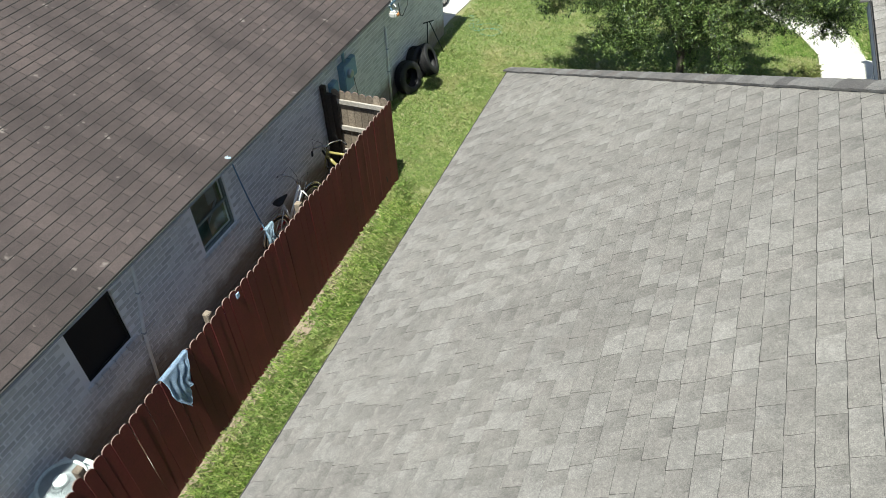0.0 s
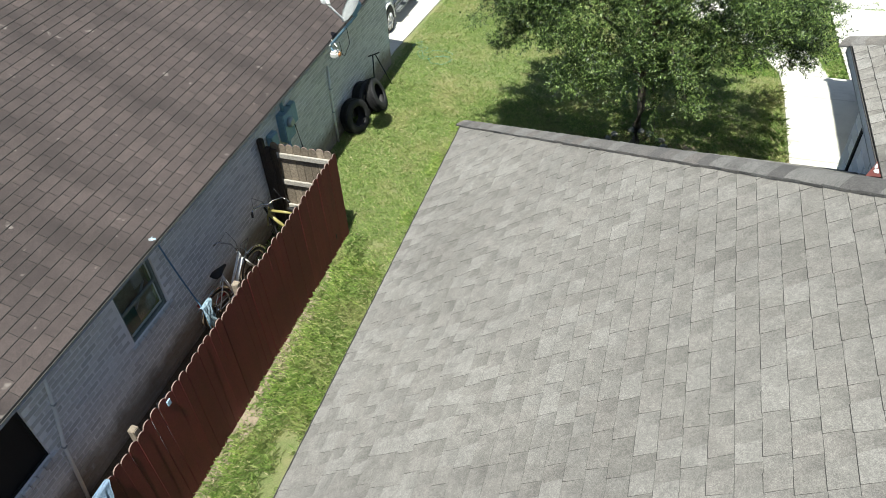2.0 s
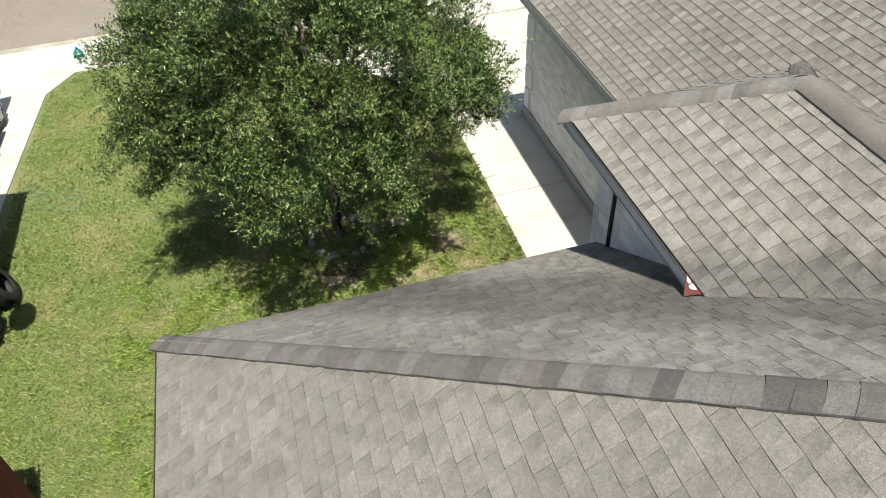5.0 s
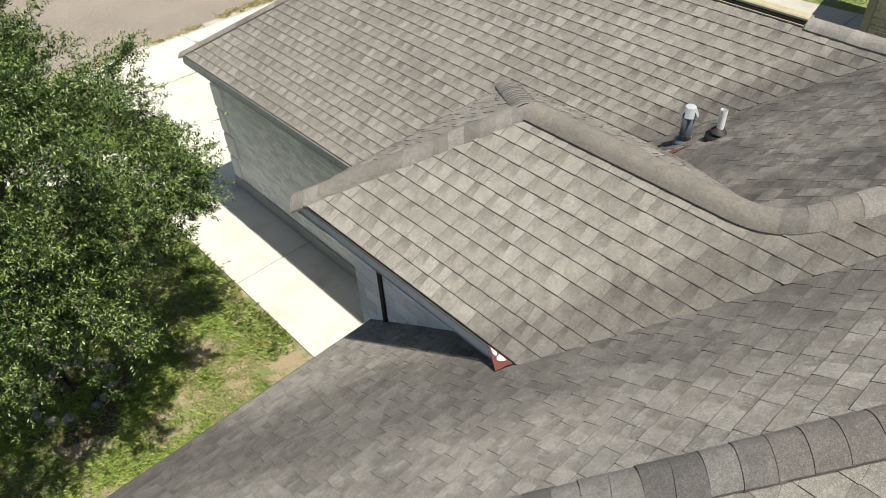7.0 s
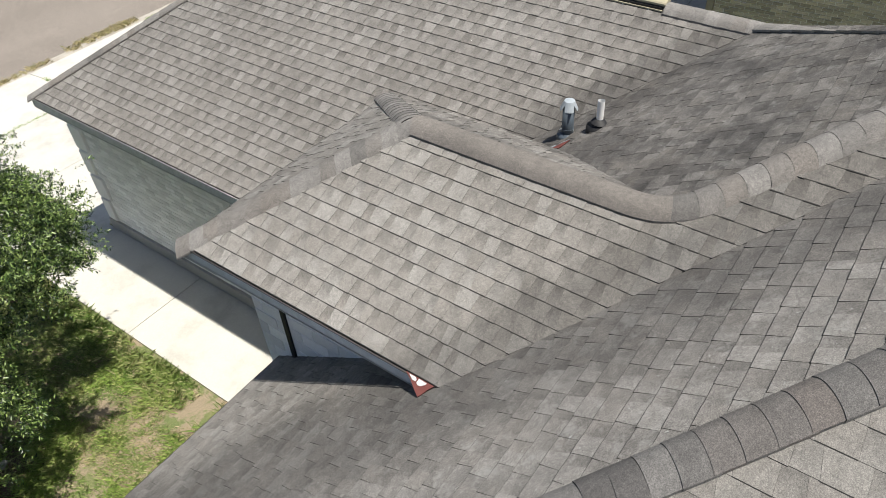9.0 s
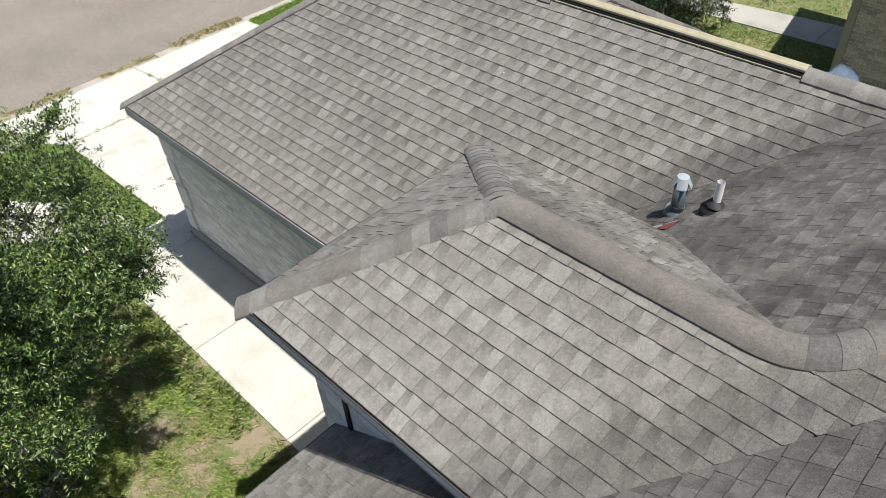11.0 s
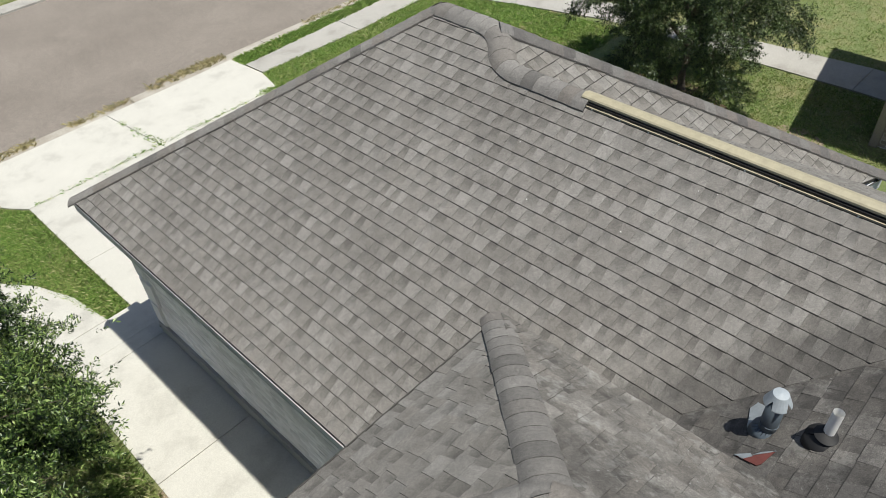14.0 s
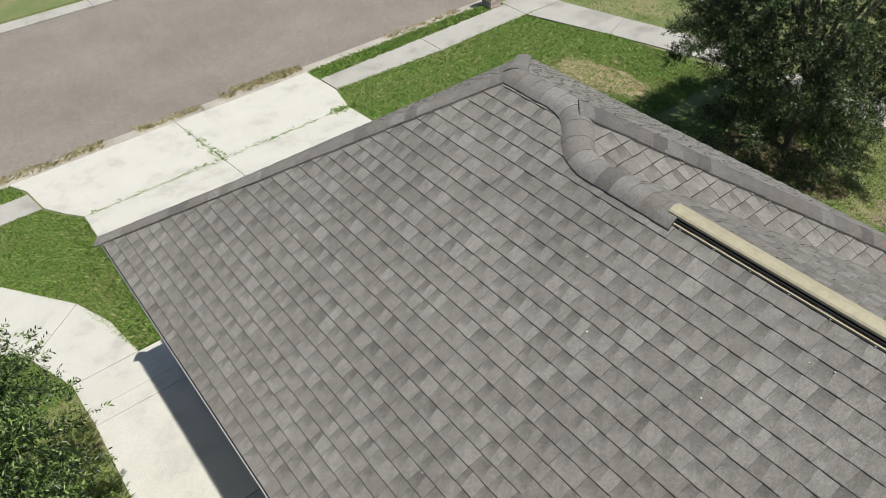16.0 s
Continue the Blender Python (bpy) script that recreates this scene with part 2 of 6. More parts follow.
def add_cracks(m):
    """Fine dark cracks and scattered pale chips over the asphalt."""
    n, l = m.node_tree.nodes, m.node_tree.links
    b = n["Principled BSDF"]
    old = b.inputs["Base Color"].links[0].from_socket
    p = world_pos(n)
    cell = n.new("ShaderNodeTexVoronoi")
    cell.feature = "DISTANCE_TO_EDGE"
    cell.inputs["Scale"].default_value = 0.42
    warp = n.new("ShaderNodeVectorMath")
    l.new(p, warp.inputs[0])
    wob = n.new("ShaderNodeTexNoise")
    wob.inputs["Scale"].default_value = 1.5
    wob.inputs["Detail"].default_value = 5.0
    l.new(p, wob.inputs["Vector"])
    l.new(wob.outputs["Color"], warp.inputs[1])
    l.new(warp.outputs[0], cell.inputs["Vector"])
    col = blend(n, l, "MULTIPLY", ramp(n, l, noise_tex(n, l, 0.5, 3.0, 0.5, p), [(0.5, (0, 0, 0)), (0.64, (0.3, 0.3, 0.3))]), old, ramp(n, l, cell.outputs["Distance"], [(0.0, (0.45, 0.44, 0.43)), (0.012, (1, 1, 1))]))
    chip = noise_tex(n, l, 16.0, 2.0, 0.5, p)
    col = blend(n, l, "MIX", ramp(n, l, chip, [(0.68, (0, 0, 0)), (0.76, (0.5, 0.5, 0.5))]), col, (0.4, 0.37, 0.33))
    dark = noise_tex(n, l, 9.0, 5.0, 0.7, p)
    col = blend(n, l, "MULTIPLY", 0.3, col, ramp(n, l, dark, [(0.36, (0.6, 0.6, 0.6)), (0.52, (1, 1, 1))]))
    l.new(col, b.inputs["Base Color"])


add_cracks(M_ASPHALT)
M_SOIL = surface("dry_soil", [(0.3, (0.2, 0.155, 0.11)), (0.7, (0.35, 0.285, 0.21))], 30.0, 1.0, 0.95, 0.0, 0.01, 0.5)
M_FENCE = surface("dark_red_stained_wood", [(0.3, (0.095, 0.01, 0.011)), (0.7, (0.15, 0.018, 0.02))], 35.0, 1.5, 0.7, 0.0, 0.001, 0.6, None, 0.1)
M_RAWWOOD = surface("raw_end_grain", [(0.3, (0.16, 0.105, 0.09)), (0.7, (0.3, 0.225, 0.195))], 50.0, 2.0, 0.9)
M_OLDWOOD = surface("weathered_grey_wood", [(0.3, (0.17, 0.135, 0.1)), (0.7, (0.36, 0.3, 0.23))], 28.0, 2.5, 0.85, 0.0, 0.002, 0.6, None, 0.3)
M_DARKWOOD = surface("dark_wood", [(0.3, (0.025, 0.018, 0.014)), (0.7, (0.06, 0.045, 0.035))], 28.0, 2.5, 0.8)
M_RAIL = surface("pale_rail_wood", [(0.3, (0.34, 0.31, 0.27)), (0.7, (0.52, 0.49, 0.44))], 30.0, 2.0, 0.85)


def grass_ground():
    m, n, l, b = mat("lawn")
    p = world_pos(n)
    fine = noise_tex(n, l, 60.0, 5.0, 0.8, p)
    col = ramp(n, l, fine, [(0.3, (0.05, 0.075, 0.022)), (0.5, (0.15, 0.195, 0.065)), (0.72, (0.33, 0.345, 0.15))])
    straw = noise_tex(n, l, 85.0, 3.0, 0.7, p)
    dry = noise_tex(n, l, 0.9, 6.0, 0.68, p)
    col = blend(n, l, "MIX", ramp(n, l, dry, [(0.45, (0, 0, 0)), (0.64, (0.6, 0.6, 0.6))]), col, ramp(n, l, straw, [(0.3, (0.17, 0.14, 0.07)), (0.7, (0.47, 0.41, 0.23))]))
    # worn earth, most of it round the foot of the oak and along the walkway
    off = n.new("ShaderNodeVectorMath")
    off.operation = "DISTANCE"
    l.new(p, off.inputs[0])
    off.inputs[1].default_value = (1.3, 11.4, 0.0)
    worn = calc(n, l, "ADD", noise_tex(n, l, 2.3, 6.0, 0.7, p), calc(n, l, "MULTIPLY", calc(n, l, "MINIMUM", off.outputs["Value"], 6.0), -0.045))
    col = blend(n, l, "MIX", ramp(n, l, worn, [(0.38, (0, 0, 0)), (0.44, (0.9, 0.9, 0.9))]), col, ramp(n, l, straw, [(0.3, (0.17, 0.13, 0.085)), (0.5, (0.34, 0.265, 0.185)), (0.72, (0.55, 0.46, 0.34))]))
    l.new(col, b.inputs["Base Color"])
    b.inputs["Roughness"].default_value = 0.9
    bump(n, l, b, fine, 0.02, 0.9)
    return m


M_GRASS = grass_ground()


# ---- building helpers ----
def mesh_of(name, bm, material):
    me = bpy.data.meshes.new(name)
    bm.normal_update()
    bm.to_mesh(me)
    bm.free()
    for m in (material if isinstance(material, (list, tuple)) else [material]):
        me.materials.append(m)
    return me


def part(name, bm, material, parent=None, label=""):
    ob = new(name, bm if isinstance(bm, bpy.types.Mesh) else mesh_of(name, bm, material))
    if parent is not None:
        ob.parent = parent
        ob.matrix_parent_inverse = parent.matrix_basis.inverted()
    if label:
        tagged(ob, label)
    return ob


def thing(name, at, label, category, group="", kind=""):
    e = new(name)
    e.empty_display_size = 0.2
    e.location = at
    return tagged(e, label, category, group, kind)


def box(bm, x0, x1, y0, y1, z0, z1, bevel=0.0, m=None):
    r = bmesh.ops.create_cube(bm, size=1.0)
    vs = r["verts"]
    for v in vs:
        v.co = Vector(((x0 + x1) / 2 + v.co.x * (x1 - x0), (y0 + y1) / 2 + v.co.y * (y1 - y0), (z0 + z1) / 2 + v.co.z * (z1 - z0)))
        if m is not None:
            v.co = m @ v.co
    if bevel:
        es = list({e for v in vs for e in v.link_edges})
        bmesh.ops.bevel(bm, geom=es, offset=bevel, segments=2, affect="EDGES", clamp_overlap=True)
    return bm


def boxed(*a, **k):
    return box(bmesh.new(), *a, **k)


def tube(bm, points, radius, sides=8, cap=True):
    """A round bar along a list of points; radius may be one number or one for each point."""
    pts = [Vector(p) for p in points]
    rad = radius if isinstance(radius, (list, tuple)) else [radius] * len(pts)
    rings = []
    for i, p in enumerate(pts):
        d = (pts[min(i + 1, len(pts) - 1)] - pts[max(i - 1, 0)]).normalized()
        q = d.to_track_quat("Z", "Y")
        rings.append([bm.verts.new(p + q @ Vector((math.cos(2 * math.pi * k / sides) * rad[i], math.sin(2 * math.pi * k / sides) * rad[i], 0))) for k in range(sides)])
    for a, b in zip(rings, rings[1:]):
        for k in range(sides):
            f = bm.faces.new((a[k], a[(k + 1) % sides], b[(k + 1) % sides], b[k]))
            f.smooth = True
    if cap:
        bm.faces.new(rings[0][::-1])
        bm.faces.new(rings[-1])
    return bm


def ring(bm, centre, axis, big, small, n=28, k=8):
    """A torus."""
    q = Vector(axis).to_track_quat("Z", "Y")
    c = Vector(centre)
    rows = []
    for i in range(n):
        a = 2 * math.pi * i / n
        rows.append([bm.verts.new(c + q @ Vector(((big + small * math.cos(2 * math.pi * j / k)) * math.cos(a), (big + small * math.cos(2 * math.pi * j / k)) * math.sin(a), small * math.sin(2 * math.pi * j / k)))) for j in range(k)])
    for i in range(n):
        for j in range(k):
            f = bm.faces.new((rows[i][j], rows[(i + 1) % n][j], rows[(i + 1) % n][(j + 1) % k], rows[i][(j + 1) % k]))
            f.smooth = True
    return bm


def slab(points, z_of, thick):
    """A slab over a plan outline whose top follows z_of(x, y)."""
    bm = bmesh.new()
    top = [bm.verts.new((x, y, z_of(x, y))) for x, y in points]
    low = [bm.verts.new((x, y, z_of(x, y) - thick)) for x, y in points]
    bm.faces.new(top)
    bm.faces.new(low[::-1])
    for i in range(len(points)):
        j = (i + 1) % len(points)
        bm.faces.new((top[i], low[i], low[j], top[j]))
    bmesh.ops.recalc_face_normals(bm, faces=bm.faces)
    return bm


def inside(poly, x, y):
    hit = False
    for (ax, ay), (bx, by) in zip(poly, poly[1:] + poly[:1]):
        if (ay > y) != (by > y) and x < (bx - ax) * (y - ay) / (by - ay) + ax:
            hit = not hit
    return hit


def clip_poly(poly, a, b, c):
    """Keep the part of a plan polygon where a*x + b*y <= c."""
    out = []
    for p, q in zip(poly, poly[1:] + poly[:1]):
        fp, fq = a * p[0] + b * p[1] - c, a * q[0] + b * q[1] - c
        if fp <= 0:
            out.append(p)
        if (fp < 0 < fq) or (fq < 0 < fp):
            t = fp / (fp - fq)
            out.append((p[0] + t * (q[0] - p[0]), p[1] + t * (q[1] - p[1])))
    return out


# ---- ground ----
def ground_z(x, y):
    z = -0.42 * min(max((y - 16.5) / 5.5, 0.0), 1.0)
    if 24.0 < y < 33.2:
        z -= 0.19
    return z


ys = [-400, -120, -40, -15, -6, 0, 4, 8, 12, 15, 16.5] + [16.5 + 0.5 * i for i in range(1, 12)] + [23, 23.97, 24.03, 28, 33.17, 33.23, 38, 50, 90, 200, 600, 1500]
xs = [-900, -300, -100, -40, -20, -12, -8, -6, -4, -2, 0, 2, 4, 6, 8, 10, 12, 14, 16, 18, 20, 24, 30, 50, 100, 300, 900]
bm = bmesh.new()
grid = [[bm.verts.new((x, y, ground_z(x, y))) for x in xs] for y in ys]
for j in range(len(ys) - 1):
    for i in range(len(xs) - 1):
        bm.faces.new((grid[j][i], grid[j][i + 1], grid[j + 1][i + 1], grid[j + 1][i]))
ground = part("ground", bm, M_GRASS)
tagged(ground, "green lawn with dry straw patches between the houses", "lawn", kind="structure")

road_z = lambda x, y: -0.54
road = part("road", slab([(-300, 24.02), (300, 24.02), (300, 33.18), (-300, 33.18)], road_z, 0.05), M_ASPHALT)
tagged(road, "sun-bleached grey brown asphalt street", "road", kind="structure")


def paving(name, label, panels, lift=0.03, thick=0.12, category="pavement", material=None):
    """Concrete panels with open joints, each panel a piece of its own on a soil bed."""
    t = thing(name, (panels[0][0][0], panels[0][0][1], 0), label, category, kind="structure")
    for pts in panels:
        cx, cy = sum(p[0] for p in pts) / len(pts), sum(p[1] for p in pts) / len(pts)
        shrunk = []
        for x, y in pts:
            d = math.hypot(x - cx, y - cy)
            shrunk.append((x + (cx - x) / d * 0.008, y + (cy - y) / d * 0.008))
        part("panel", slab(shrunk, lambda x, y: ground_z(x, min(y, 23.97)) + lift, thick), material or M_CONCRETE, t)
    return t


def quad(x0, x1, y0, y1):
    return [(x0, y0), (x1, y0), (x1, y1), (x0, y1)]


paving("side_walkway", "pale concrete walkway along the garage wall", [quad(2.95, 4.42, 9.0, 11.5), quad(2.95, 4.42, 11.5, 13.85), quad(2.95, 4.42, 13.85, 16.2),
       [(2.95, 16.2), (4.42, 16.2), (4.42, 16.5), (2.93, 16.5)], [(2.93, 16.5), (4.42, 16.5), (4.42, 17.22), (3.93, 17.22), (2.9, 17.2)], [(2.9, 17.2), (3.93, 17.22), (3.8, 18.25), (3.5, 19.1), (2.55, 18.2)],
       [(2.55, 18.2), (3.5, 19.1), (2.54, 20.63), (1.6, 19.6)], [(1.6, 19.6), (2.54, 20.63), (1.2, 22.2), (0.2, 21.1)]])
paving("driveway", "pale concrete driveway and street apron with grassy joints", [[(4.34, 16.4), (7.6, 16.4), (7.5, 19.0), (4.34, 19.0)], [(7.6, 16.4), (10.6, 16.4), (10.6, 19.0), (7.5, 19.0)], [(4.34, 19.0), (7.5, 19.0), (7.38, 21.75), (4.38, 21.75)], [(7.5, 19.0), (10.6, 19.0), (10.6, 21.75), (7.38, 21.75)],
       [(4.38, 21.75), (7.38, 21.75), (7.18, 23.97), (3.45, 23.97), (3.7, 23.5), (3.82, 22.62), (4.12, 22.12)], [(7.38, 21.75), (10.6, 21.75), (10.82, 22.7), (10.72, 23.97), (7.18, 23.97)]])
paving("pavement", "pale concrete street pavement beside the asphalt", [[(10.84, 22.68), (14.0, 22.55), (14.0, 23.5), (10.8, 23.42)], [(14.0, 22.55), (17.1, 22.65), (17.1, 23.6), (14.0, 23.5)], quad(17.1, 20.0, 22.65, 23.75)] +
       [[(-3.0, 22.6), (0.4, 22.62), (0.4, 23.3), (-3.0, 23.3)], [(0.4, 22.62), (3.8, 22.62), (3.7, 23.35), (0.4, 23.3)]], material=M_PAVEMENT)
# gutters: concrete edging on both sides of the asphalt
paving("kerb", "dusty pale concrete gutter along the asphalt", [quad(x, x + 4.0, 24.03, 24.52) for x in range(-12, 24, 4)], -0.1, 0.06, "kerb", M_GUTTER)
paving("kerb", "pale concrete kerb across the street", [quad(x, x + 4.0, 32.55, 33.25) for x in range(-12, 36, 4)], -0.06, 0.08, "kerb", M_PAVEMENT)
paving("front_walk", "grey concrete footpath to the next house", [[(17.1, 22.64), (18.4, 22.64), (18.65, 20.4), (17.57, 20.0)], [(17.57, 20.0), (18.65, 20.4), (18.9, 17.4), (17.87, 17.2)], [(17.87, 17.2), (18.9, 17.4), (18.95, 13.6), (17.95, 13.4)],
       [(17.95, 13.4), (18.95, 13.6), (19.25, 11.0), (18.05, 11.0)], quad(18.05, 19.25, 8.0, 11.0)], material=M_PAVEMENT)
paving("neighbour_driveway", "bright concrete driveway beside the neighbour's house", [[(-9.5, 15.98), (-5.87, 15.98), (-5.86, 16.5), (-9.5, 16.5)], [(-9.5, 16.5), (-5.86, 16.5), (-5.8, 19.4), (-9.5, 19.4)], [(-9.5, 19.4), (-5.8, 19.4), (-5.75, 21.3), (-5.2, 22.3), (-9.5, 22.3)],
       [(-11.0, 22.3), (-3.2, 22.3), (-3.0, 23.95), (-11.0, 23.95)]])

# ---- roofs of the house below ----
MS = 0.62
PLANES = {
    "left": lambda x, y: 2.99 + 0.60 * (x + 2.03),
    "porch": lambda x, y: 2.99 + 0.65 * (9.22 - y),
    "entry_left": lambda x, y: 4.33 + MS * (x - 2.32),
    "entry_front": lambda x, y: 4.33 + MS * (9.86 - y),
    "entry_right": lambda x, y: 5.2352 + 0.651 * (3.78 - x),
    "middle": lambda x, y: 5.20 + 0.60 * (6.34 - y),
    "garage": lambda x, y: 3.0 + 0.615 * (x - 4.06),
    "garage_front": lambda x, y: 3.0 + 0.6644 * (16.0 - y),
    "garage_right": lambda x, y: 5.1525 - 0.67 * (x - 7.56),
    "garage_back": lambda x, y: 5.1525 + 0.662 * (y - 11.95),
    "east": lambda x, y: 4.955 - 0.615 * (x - 7.243),
    "rear": lambda x, y: 6.728 + 0.617 * (y + 0.5),
    "rear_right": lambda x, y: 6.728 - 0.6 * (x - 4.2),
}


def meet(a, b, x=None, y=None):
    """The plan point at a given x or y where two roof planes have one height."""
    f = lambda t: (PLANES[a](x, t) - PLANES[b](x, t)) if x is not None else (PLANES[a](t, y) - PLANES[b](t, y))
    d0, d1 = f(0.0), f(1.0)
    t = d0 / (d0 - d1)
    return (x, t) if x is not None else (t, y)


RIDGE_X = 3.78
JUNC = (RIDGE_X, 8.40)
V_PT = meet("entry_left", "middle", x=RIDGE_X)
APEX_D = (5.40, meet("entry_left", "middle", x=5.40)[1])
G_END = meet("middle", "garage", x=7.243)
TIP_L = meet("porch", "entry_left", x=2.32)
FRONT_A = (7.56, 12.76)
FRONT_B = (7.56, 11.95)
K_PT = (7.243, 11.63)
CORNER_L = (-2.115, 9.35)
HIP_TOP = meet("left", "porch", x=4.2)
GR_END = meet("garage_right", "garage_back", x=10.78)
GV_END = meet("garage_back", "east", x=10.3)

SLOPES = {
    "left": [CORNER_L, HIP_TOP, (4.2, -0.5), (-2.115, -6.6)],
    "porch": [CORNER_L, (2.75, 9.35), (2.75, 6.7), TIP_L, meet("porch", "entry_left", x=5.4), (5.6, HIP_TOP[1]), HIP_TOP],
    "entry_left": [(2.32, 9.86), JUNC, V_PT, APEX_D, meet("porch", "entry_left", x=5.4), TIP_L],
    "entry_front": [(2.32, 9.86), (5.13, 9.86), JUNC],
    "entry_right": [(5.13, 9.86), (5.13, meet("entry_right", "middle", x=5.13)[1]), V_PT, JUNC],
    "middle": [V_PT, meet("entry_right", "middle", x=5.13), (4.85, 8.85), meet("middle", "garage", x=4.85), G_END, APEX_D],
    "garage": [(4.02, 16.04), FRONT_A, FRONT_B, K_PT, G_END, meet("middle", "garage", x=4.85), (4.85, 9.4), (4.02, 9.4)],
    "garage_front": [(4.02, 16.04), (10.78, 16.04), FRONT_A],
    "garage_right": [(10.78, 16.04), GR_END, FRONT_B, FRONT_A],
    "garage_back": [FRONT_B, GR_END, GV_END, K_PT],
    "rear": [(-2.08, -6.6), (4.2, -0.5), (10.4, -6.6)],
    "rear_right": [HIP_TOP, (4.2, -0.5), (10.4, -6.6), (10.4, 2.5), (5.4, 2.5), (5.6, HIP_TOP[1])],
    "east": [K_PT, GV_END, (GV_END[0], 2.5), (5.4, 2.5), APEX_D, G_END],
}
# down-slope direction in plan
FALL = {"left": (-1, 0), "porch": (0, 1), "entry_left": (-1, 0), "entry_front": (0, 1), "entry_right": (1, 0), "middle": (0, 1), "garage": (-1, 0), "garage_front": (0, 1), "garage_right": (1, 0), "garage_back": (0, -1), "east": (1, 0), "rear": (0, -1), "rear_right": (1, 0)}

EXPOSE, TAB = 0.137, 0.1


def lay_shingles(rng, poly, plane, fall, expose, tab, wobble=0.3, gap=0.0005, slant=0.0, teeth=True):
    """Courses over a plan polygon, cut to the outline; each piece is (plan polygon, lift, 1 for the ply between two teeth or 0).
    teeth: laminated shingles, raised teeth between recessed plies; otherwise plain tabs."""
    fx, fy = fall
    slope = abs(plane(fx, fy) - plane(0, 0))
    step = expose / math.sqrt(1 + slope * slope)
    u = [p[0] * fx + p[1] * fy for p in poly]
    v = [-p[0] * fy + p[1] * fx for p in poly]
    pieces = []
    top = max(u)
    k = 0
    while top - k * step > min(u) - step:
        u1 = top - k * step
        u0 = u1 - step
        cur, skew, slot = min(v) - rng.random() * tab, 0.0, rng.random() < 0.5
        drift = (rng.random() - 0.5) * 0.002
        while cur < max(v):
            slot = teeth and not slot
            w = tab * ((0.88 if slot else 1.12) if teeth else 1.0) * (1 + wobble * (rng.random() - 0.5) * 2)
            a, b = cur + gap, cur + w - gap
            cur += w
            s0, s1 = skew, slant + (rng.random() - 0.5) * 0.008 + (0.005 if slot else -0.005) * teeth
            skew = s1
            jag = ((rng.random() - 0.5) * 0.003 + drift) * (k > 0) - 0.002 * slot
            lift = rng.random() * 0.0012 + (0.0048 if teeth and not slot else 0.0)
            rect = [(uu * fx - vv * fy, uu * fy + vv * fx) for uu, vv in ((u1 + jag, a + s0), (u1 + jag, b + s1), (u0 - 0.02, b - s1), (u0 - 0.02, a - s0))]
            if all(inside(poly, x, y) for x, y in rect):
                pieces.append((rect, lift, float(slot)))
            else:
                out = clip_convexish(rect, poly)
                if len(out) >= 3 and abs(poly_area(out)) > 0.0008:
                    pieces.append((out, lift, float(slot)))
        k += 1
    return pieces, step, top


def poly_area(p):
    return 0.5 * sum(a[0] * b[1] - b[0] * a[1] for a, b in zip(p, p[1:] + p[:1]))


def clip_convexish(rect, poly):
    """The rectangle cut to the outline: clip the outline by the rectangle's four sides."""
    r = rect if poly_area(rect) > 0 else rect[::-1]
    out = list(poly)
    for (ax, ay), (bx, by) in zip(r, r[1:] + r[:1]):
        nx, ny = by - ay, ax - bx
        out = clip_poly(out, nx, ny, nx * ax + ny * ay)
        if len(out) < 3:
            return []
    return out


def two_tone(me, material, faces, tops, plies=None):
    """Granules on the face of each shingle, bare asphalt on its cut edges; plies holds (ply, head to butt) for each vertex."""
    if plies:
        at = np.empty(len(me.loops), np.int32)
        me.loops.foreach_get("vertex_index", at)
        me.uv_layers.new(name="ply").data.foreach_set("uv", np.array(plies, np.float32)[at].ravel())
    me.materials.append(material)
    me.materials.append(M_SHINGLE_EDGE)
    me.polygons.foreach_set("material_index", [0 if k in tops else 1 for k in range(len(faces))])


def shingle_geometry(piece, plane, fall, step, top, worn=0.0035, butt=1.0):
    """A tab as a solid: its face, a worn bevel along the butt, the butt and the sides."""
    pts, lift, slot = piece
    fx, fy = fall
    n = len(pts)
    flip = poly_area(pts) < 0
    us = [x * fx + y * fy for x, y in pts]
    cell = math.floor((top - max(us) + 0.012) / step)
    u_hi = top - cell * step

    def high(x, y, u):
        t = min(max((u - (u_hi - step)) / step, 0.0), 1.0)
        return plane(x, y) + 0.002 + (0.0065 + lift) * butt * t

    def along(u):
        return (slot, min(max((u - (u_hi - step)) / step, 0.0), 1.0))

    low = [(x, y, plane(x, y) - 0.005) for x, y in pts]
    if n == 4 and us[0] > us[2] and abs(us[0] - us[1]) < 1e-6:
        up = [(x - fx * worn * (k < 2), y - fy * worn * (k < 2), high(x, y, u)) for k, ((x, y), u) in enumerate(zip(pts, us))]
        edge = [(x, y, high(x, y, u) - 0.005) for (x, y), u in zip(pts[:2], us)]
        faces = [(0, 1, 2, 3), (4, 5, 1, 0), (4, 6, 7, 5), (1, 5, 7, 8, 2), (2, 8, 9, 3), (3, 9, 6, 4, 0), (9, 8, 7, 6)]
        vs = up + edge + low
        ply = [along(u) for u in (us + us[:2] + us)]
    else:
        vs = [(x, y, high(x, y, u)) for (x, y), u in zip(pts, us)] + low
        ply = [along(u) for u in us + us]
        faces = [tuple(range(n)), tuple(range(2 * n - 1, n - 1, -1))]
        for i in range(n):
            j = (i + 1) % n
            faces.append((i, n + i, n + j, j))
    return vs, [f[::-1] for f in faces] if flip else faces, ply


